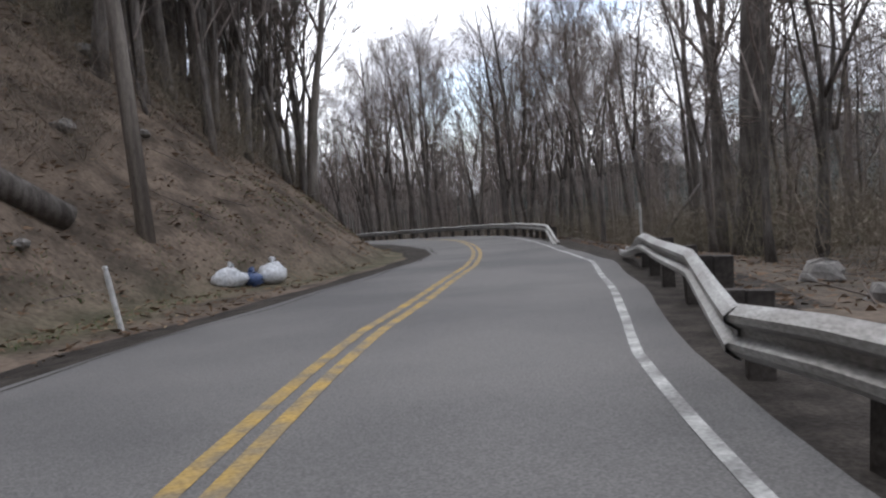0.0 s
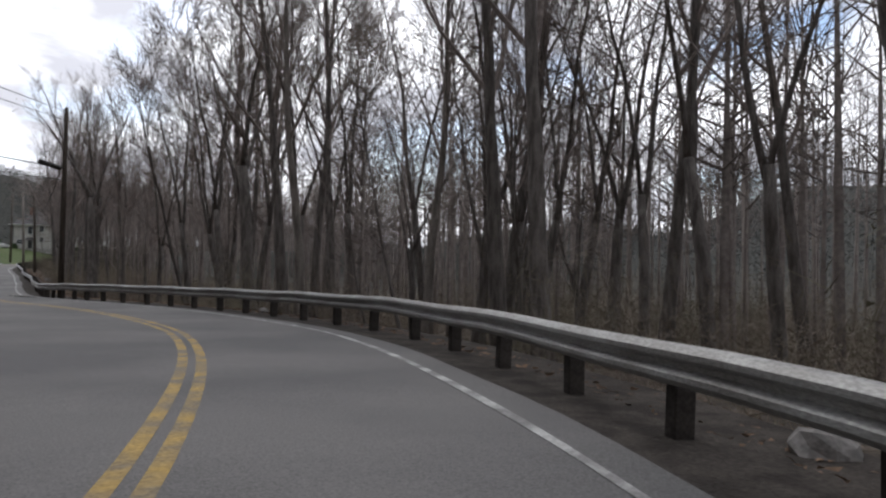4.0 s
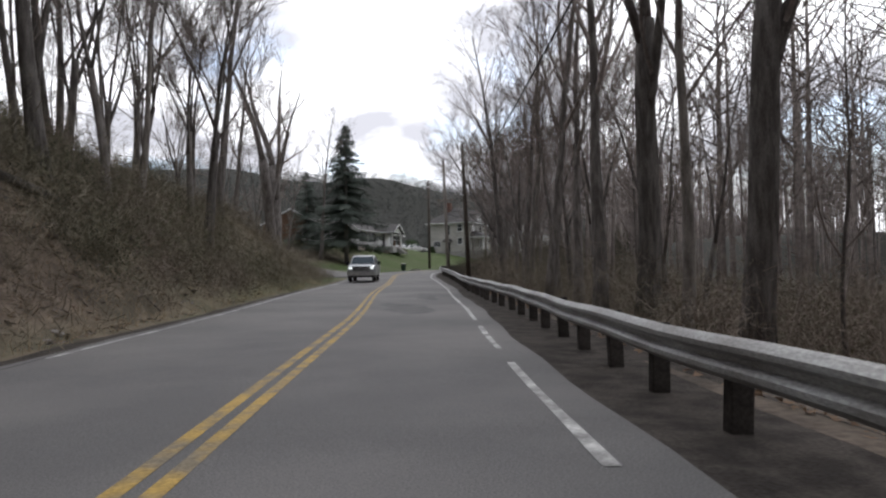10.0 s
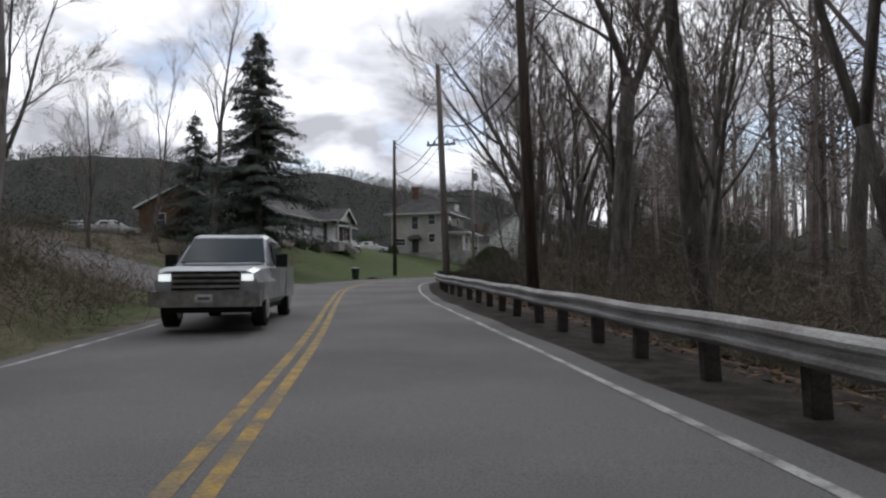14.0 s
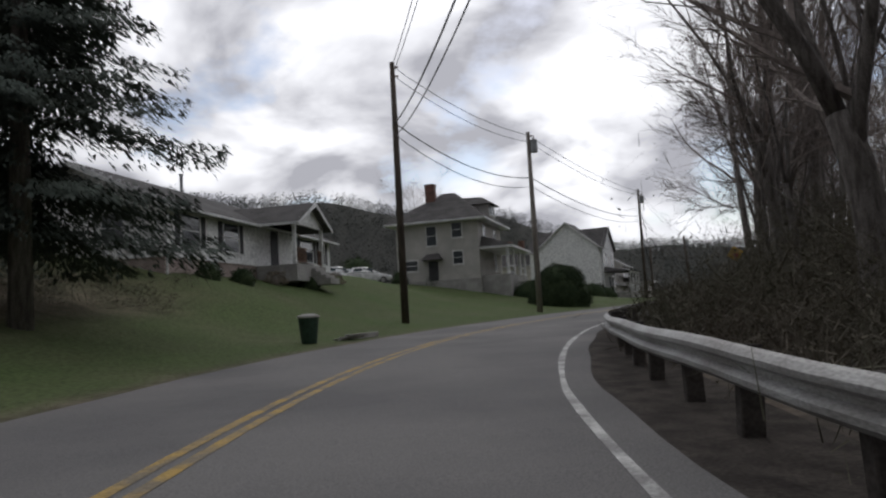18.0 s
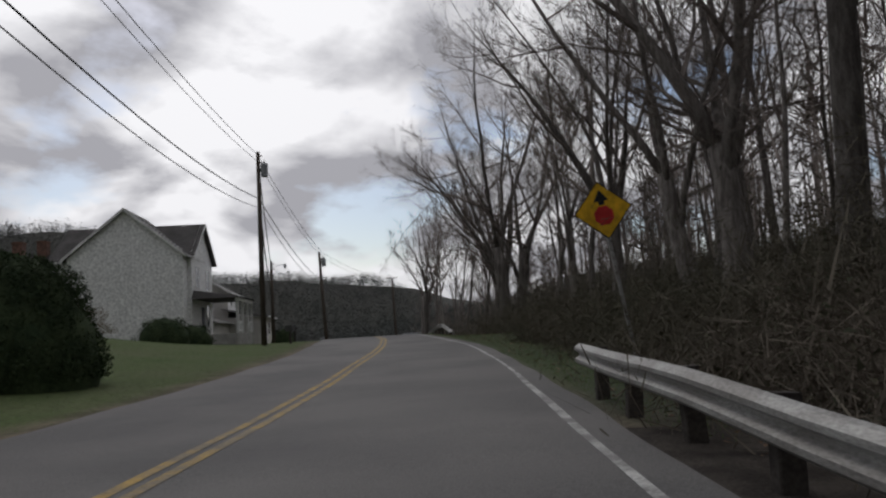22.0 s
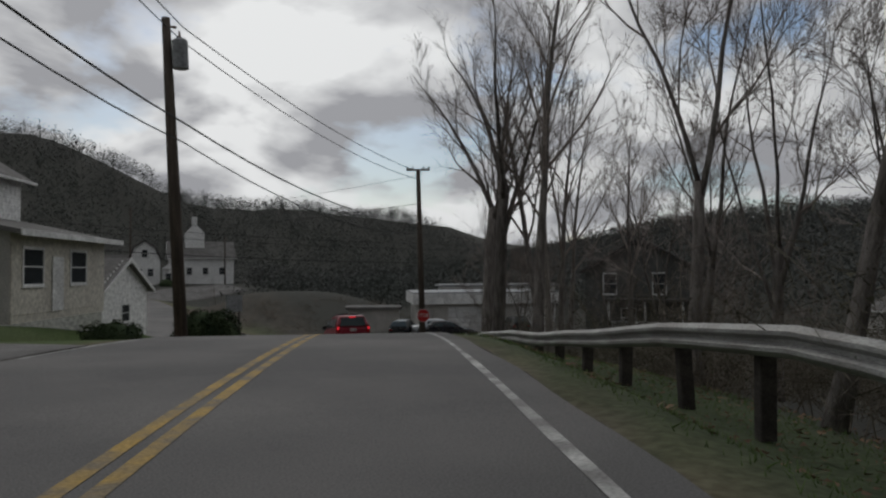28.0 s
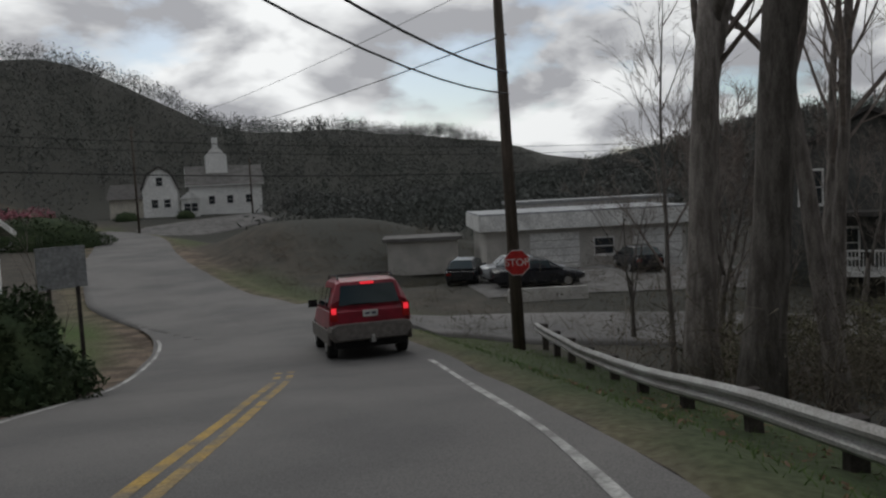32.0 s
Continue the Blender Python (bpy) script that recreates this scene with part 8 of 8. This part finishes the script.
def leafy_shrub(x, y, rx, ry, rz, n, mat, label, seed, name="shrub", leaf=0.06, twiggy=True, lumpy_=1.0):
    rg = np.random.default_rng(seed)
    root = thing(name, label, "shrub", "garden shrubs", pose(x, y, ground_z(x, y)))
    d = rg.normal(size=(n, 3))
    d /= np.linalg.norm(d, axis=1)[:, None]
    d[:, 2] = np.abs(d[:, 2]) * 1.0
    lump = 1 + lumpy_ * (0.16 * np.sin(d[:, 0] * 7 + seed) * np.cos(d[:, 1] * 6) + 0.1 * np.sin(d[:, 2] * 11))
    c = d * np.array([rx, ry, rz]) * (lump * rg.uniform(0.85, 1.02, n))[:, None]
    c[:, 2] = np.maximum(c[:, 2], 0.02)
    v, f = flakes(c, np.full(n, leaf), rg)
    leaves = arrays("foliage", v, f, mat)
    leaves.parent = root
    if mat == "hedge":
        part("inner_foliage", lumpy(8, 14, rx * 0.93, ry * 0.93, rz * 0.94, seed, 0.05), mat, root, smooth=True)
    if twiggy:
        base = np.zeros((40, 3)) + np.concatenate([rg.normal(0, 0.1, (40, 2)), np.zeros((40, 1)) - 0.05], 1)
        tip = c[rg.integers(0, n, 40)] * 0.9
        sv, sf = sticks(base, tip, np.full(40, 0.025), rg)
        st = arrays("stems", sv, sf, "twig")
        st.parent = root
    return root


leafy_shrub(48.9, 207.4, 2.5, 2.3, 3.4, 34000, "hedge", "large rounded dark evergreen hedge beside the pole", 91, "hedge", 0.055, lumpy_=0.35)
leafy_shrub(40.5, 216.9, 1.0, 0.9, 2.3, 3000, "hedge", "clipped dark shrub against the stucco wall", 92)
leafy_shrub(37.4, 217.8, 0.9, 0.8, 1.3, 2200, "hedge", "dark shrub beside the stucco house", 93)
leafy_shrub(48.8, 214.5, 2.0, 1.4, 1.6, 4500, "hedge", "dark shrub in front of the porch", 94)
leafy_shrub(33.2, 213.6, 1.6, 1.4, 2.4, 4200, "hedge", "dark cedar shrub between the houses", 95)
leafy_shrub(61.2, 231.6, 1.6, 1.3, 1.6, 4000, "hedge", "dark rounded shrub in front of the white house", 96)
leafy_shrub(63.8, 233.8, 1.3, 1.1, 1.3, 3000, "hedge", "dark shrub beside the white porch", 97)
leafy_shrub(56.2, 232.0, 2.2, 1.2, 1.6, 3600, "brush", "bare brown shrub against the white wall", 98)
leafy_shrub(88.3, 260.9, 1.75, 1.6, 2.0, 12000, "hedge", "large dark green bush beside the driveway", 99, leaf=0.07)
xs, ys = beside(263.0, -7.6)
leafy_shrub(xs, ys, 1.0, 0.9, 1.3, 2500, "hedge", "dark bush around the utility pole", 100)
xs, ys = beside(281.0, -8.0)
leafy_shrub(xs, ys, 1.3, 1.1, 1.2, 5000, "hedge", "dark green bush on the grass corner", 101, leaf=0.06)
for k, (x, y) in enumerate(((26.5, 186.5), (27.8, 190.0), (29.4, 192.4), (30.9, 197.0), (25.2, 185.0))):
    leafy_shrub(x, y, 0.6, 0.5, 0.7, 900, "brush" if k % 2 else "hedge", "small shrub along the house foundation", 110 + k)
leafy_shrub(106.5, 257.5, 3.0, 2.0, 1.8, 6000, "brush_green", "loose green brush beside the guardrail end", 120, leaf=0.08)
leafy_shrub(112.0, 256.0, 3.4, 2.4, 2.4, 7000, "brush_green", "loose green brush below the side road", 121, leaf=0.08)
leafy_shrub(110.0, 373.0, 2.0, 1.6, 1.4, 2500, "hedge", "dark shrubs below the far house", 122)
leafy_shrub(119.0, 371.5, 1.6, 1.4, 1.2, 2000, "hedge", "dark shrubs below the far house", 123)
leafy_shrub(92.0, 338.0, 6.0, 5.0, 4.0, 6000, "blossom", "pink blossoming tree beside the far bend", 124, "blossom_tree", 0.16)
leafy_shrub(94.0, 332.0, 7.0, 5.0, 3.4, 7000, "hedge", "dark thicket beside the far bend", 125, leaf=0.16)


# ---- distant woods on the ridges ----
def far_trees(name, centres, hts, seed, mat, label, crown=10, fuzz=30, wide=0.2, size=0.05, thin=0.0012):
    """Trunks, some limbs, and a haze of thin twig slivers for each crown."""
    rg = np.random.default_rng(seed)
    n = len(centres)
    pieces = [sticks(centres - [0, 0, 0.5], centres + np.concatenate([rg.normal(0, 0.3, (n, 2)), hts[:, None]], 1), 0.009 * hts + 0.03, rg)]
    k = np.repeat(np.arange(n), crown)
    t = rg.uniform(0.35, 0.9, len(k))
    base = centres[k] + np.stack([np.zeros(len(k)), np.zeros(len(k)), t * hts[k]], 1)
    d = rg.normal(size=(len(k), 3)) * np.array([1, 1, 0.3]) + np.array([0, 0, 0.9])
    d /= np.linalg.norm(d, axis=1)[:, None]
    pieces.append(sticks(base, base + d * (hts[k] * rg.uniform(0.12, 0.32, len(k)))[:, None], np.full(len(k), 0.05), rg))
    k = np.repeat(np.arange(n), fuzz)
    g = rg.normal(size=(len(k), 3))
    g *= (rg.uniform(0.2, 1, len(k)) ** 0.5 / np.linalg.norm(g, axis=1))[:, None]
    p = centres[k] + g * (hts[k] * wide)[:, None] * [1, 1, 1.7] + np.stack([np.zeros(len(k)), np.zeros(len(k)), hts[k] * 0.66], 1)
    d = rg.normal(size=(len(k), 3)) + [0, 0, 0.6]
    d *= (hts[k] * size * rg.uniform(0.6, 1.6, len(k)) / np.linalg.norm(d, axis=1))[:, None]
    w = np.cross(d, rg.normal(size=(len(k), 3)))
    w *= (thin * hts[k] / (np.linalg.norm(w, axis=1) + 1e-9))[:, None]
    pieces.append((np.stack([p - w, p + w, p + d], 1).reshape(-1, 3), np.arange(3 * len(k)).reshape(-1, 3)))
    join(name, pieces, mat, label, "woods")


rg = np.random.default_rng(61)


def ridge_spots(n, x0, x1, y0, y1, clear=32):
    px, py = rg.uniform(x0, x1, n), rg.uniform(y0, y1, n)
    _, rd, _ = road_frame(px, py)
    ok = np.abs(rd) > clear
    for hx, hy, hr in ((122, 380, 20), (113, 355, 18), (106, 338, 13), (117, 307, 19), (122, 284, 18), (126, 263, 9), (14, 195, 16), (134, 250, 8), (154, 243, 9), (-18, 244, 9), (88, 304, 9), (76, 262, 16), (106, 330, 12)):
        ok &= np.hypot(px - hx, py - hy) > hr
    px, py = px[ok], py[ok]
    pz, _ = terrain(px, py)
    far = np.stack([px - 85, py - 215], 1)
    far *= (14 / np.linalg.norm(far, axis=1))[:, None]
    beyond, _ = terrain(px + far[:, 0], py + far[:, 1])
    ok = beyond > pz - 3.5
    return np.stack([px, py, pz], 1)[ok]


c = ridge_spots(24000, -150, 300, 290, 560, 11)
far_trees("ridge_woods", c, rg.uniform(2.2, 3.8, len(c)), 62, "far_wood", "grey bare woods covering the far ridge", 1, 15, 0.6, 0.2, 0.045)
c = ridge_spots(13000, 120, 330, 170, 400, 48)
far_trees("ridge_woods", c, rg.uniform(2.2, 3.8, len(c)), 63, "far_wood", "grey bare woods on the eastern hill", 1, 17, 0.6, 0.2, 0.045)
c = ridge_spots(1600, 95, 215, -60, 140, 60)
far_trees("ridge_woods", c, rg.uniform(6, 11, len(c)), 68, "far_wood", "grey bare woods across the creek valley", 3, 40, 0.3, 0.08, 0.008)
c = ridge_spots(6500, -190, -10, 180, 330, 24)
far_trees("ridge_woods", c, rg.uniform(2.2, 3.8, len(c)), 64, "far_wood", "grey bare woods on the western slope", 1, 15, 0.6, 0.2, 0.045)
s_ = spots(900, -30, 126, -62, -19, rg, 1.0, 15)
far_trees("hilltop_woods", s_, rg.uniform(12, 20, len(s_)), 65, "twig", "bare woods behind the hillside trees", 22, 130, 0.2, 0.07)
s_ = spots(520, -6, 165, 15, 68, rg, 1.0, 13)
far_trees("valley_woods", s_, rg.uniform(13, 22, len(s_)), 66, "twig", "bare woods beyond the creek", 20, 120, 0.2, 0.065)
s_ = spots(210, 150, 264, 14, 50, rg, 1.0, 12)
far_trees("valley_woods", s_, rg.uniform(9, 15, len(s_)), 67, "twig", "bare woods behind the bank", 18, 90, 0.21, 0.07)
s_ = spots(130, 224, 266, 13, 44, rg, 1.0, 12)
far_trees("valley_woods", s_, rg.uniform(8, 14, len(s_)), 69, "twig", "bare woods behind the big roadside trees", 18, 90, 0.21, 0.07)

# bare tree behind the stucco house, and trees by the far drive
for kind, x, y, size in ((3, 42.0, 232.0, 0.95), (3, 12.0, 168.0, 0.55), (2, 15.5, 171.0, 0.95), (6, 17.0, 166.0, 1.0), (6, 90.0, 263.2, 0.38), (3, 62.0, 262.0, 0.6), (2, 70.0, 270.0, 0.6)):
    plant_tree(kind, x, y, size, 40, label="bare tree standing among the houses", group="bare garden trees")
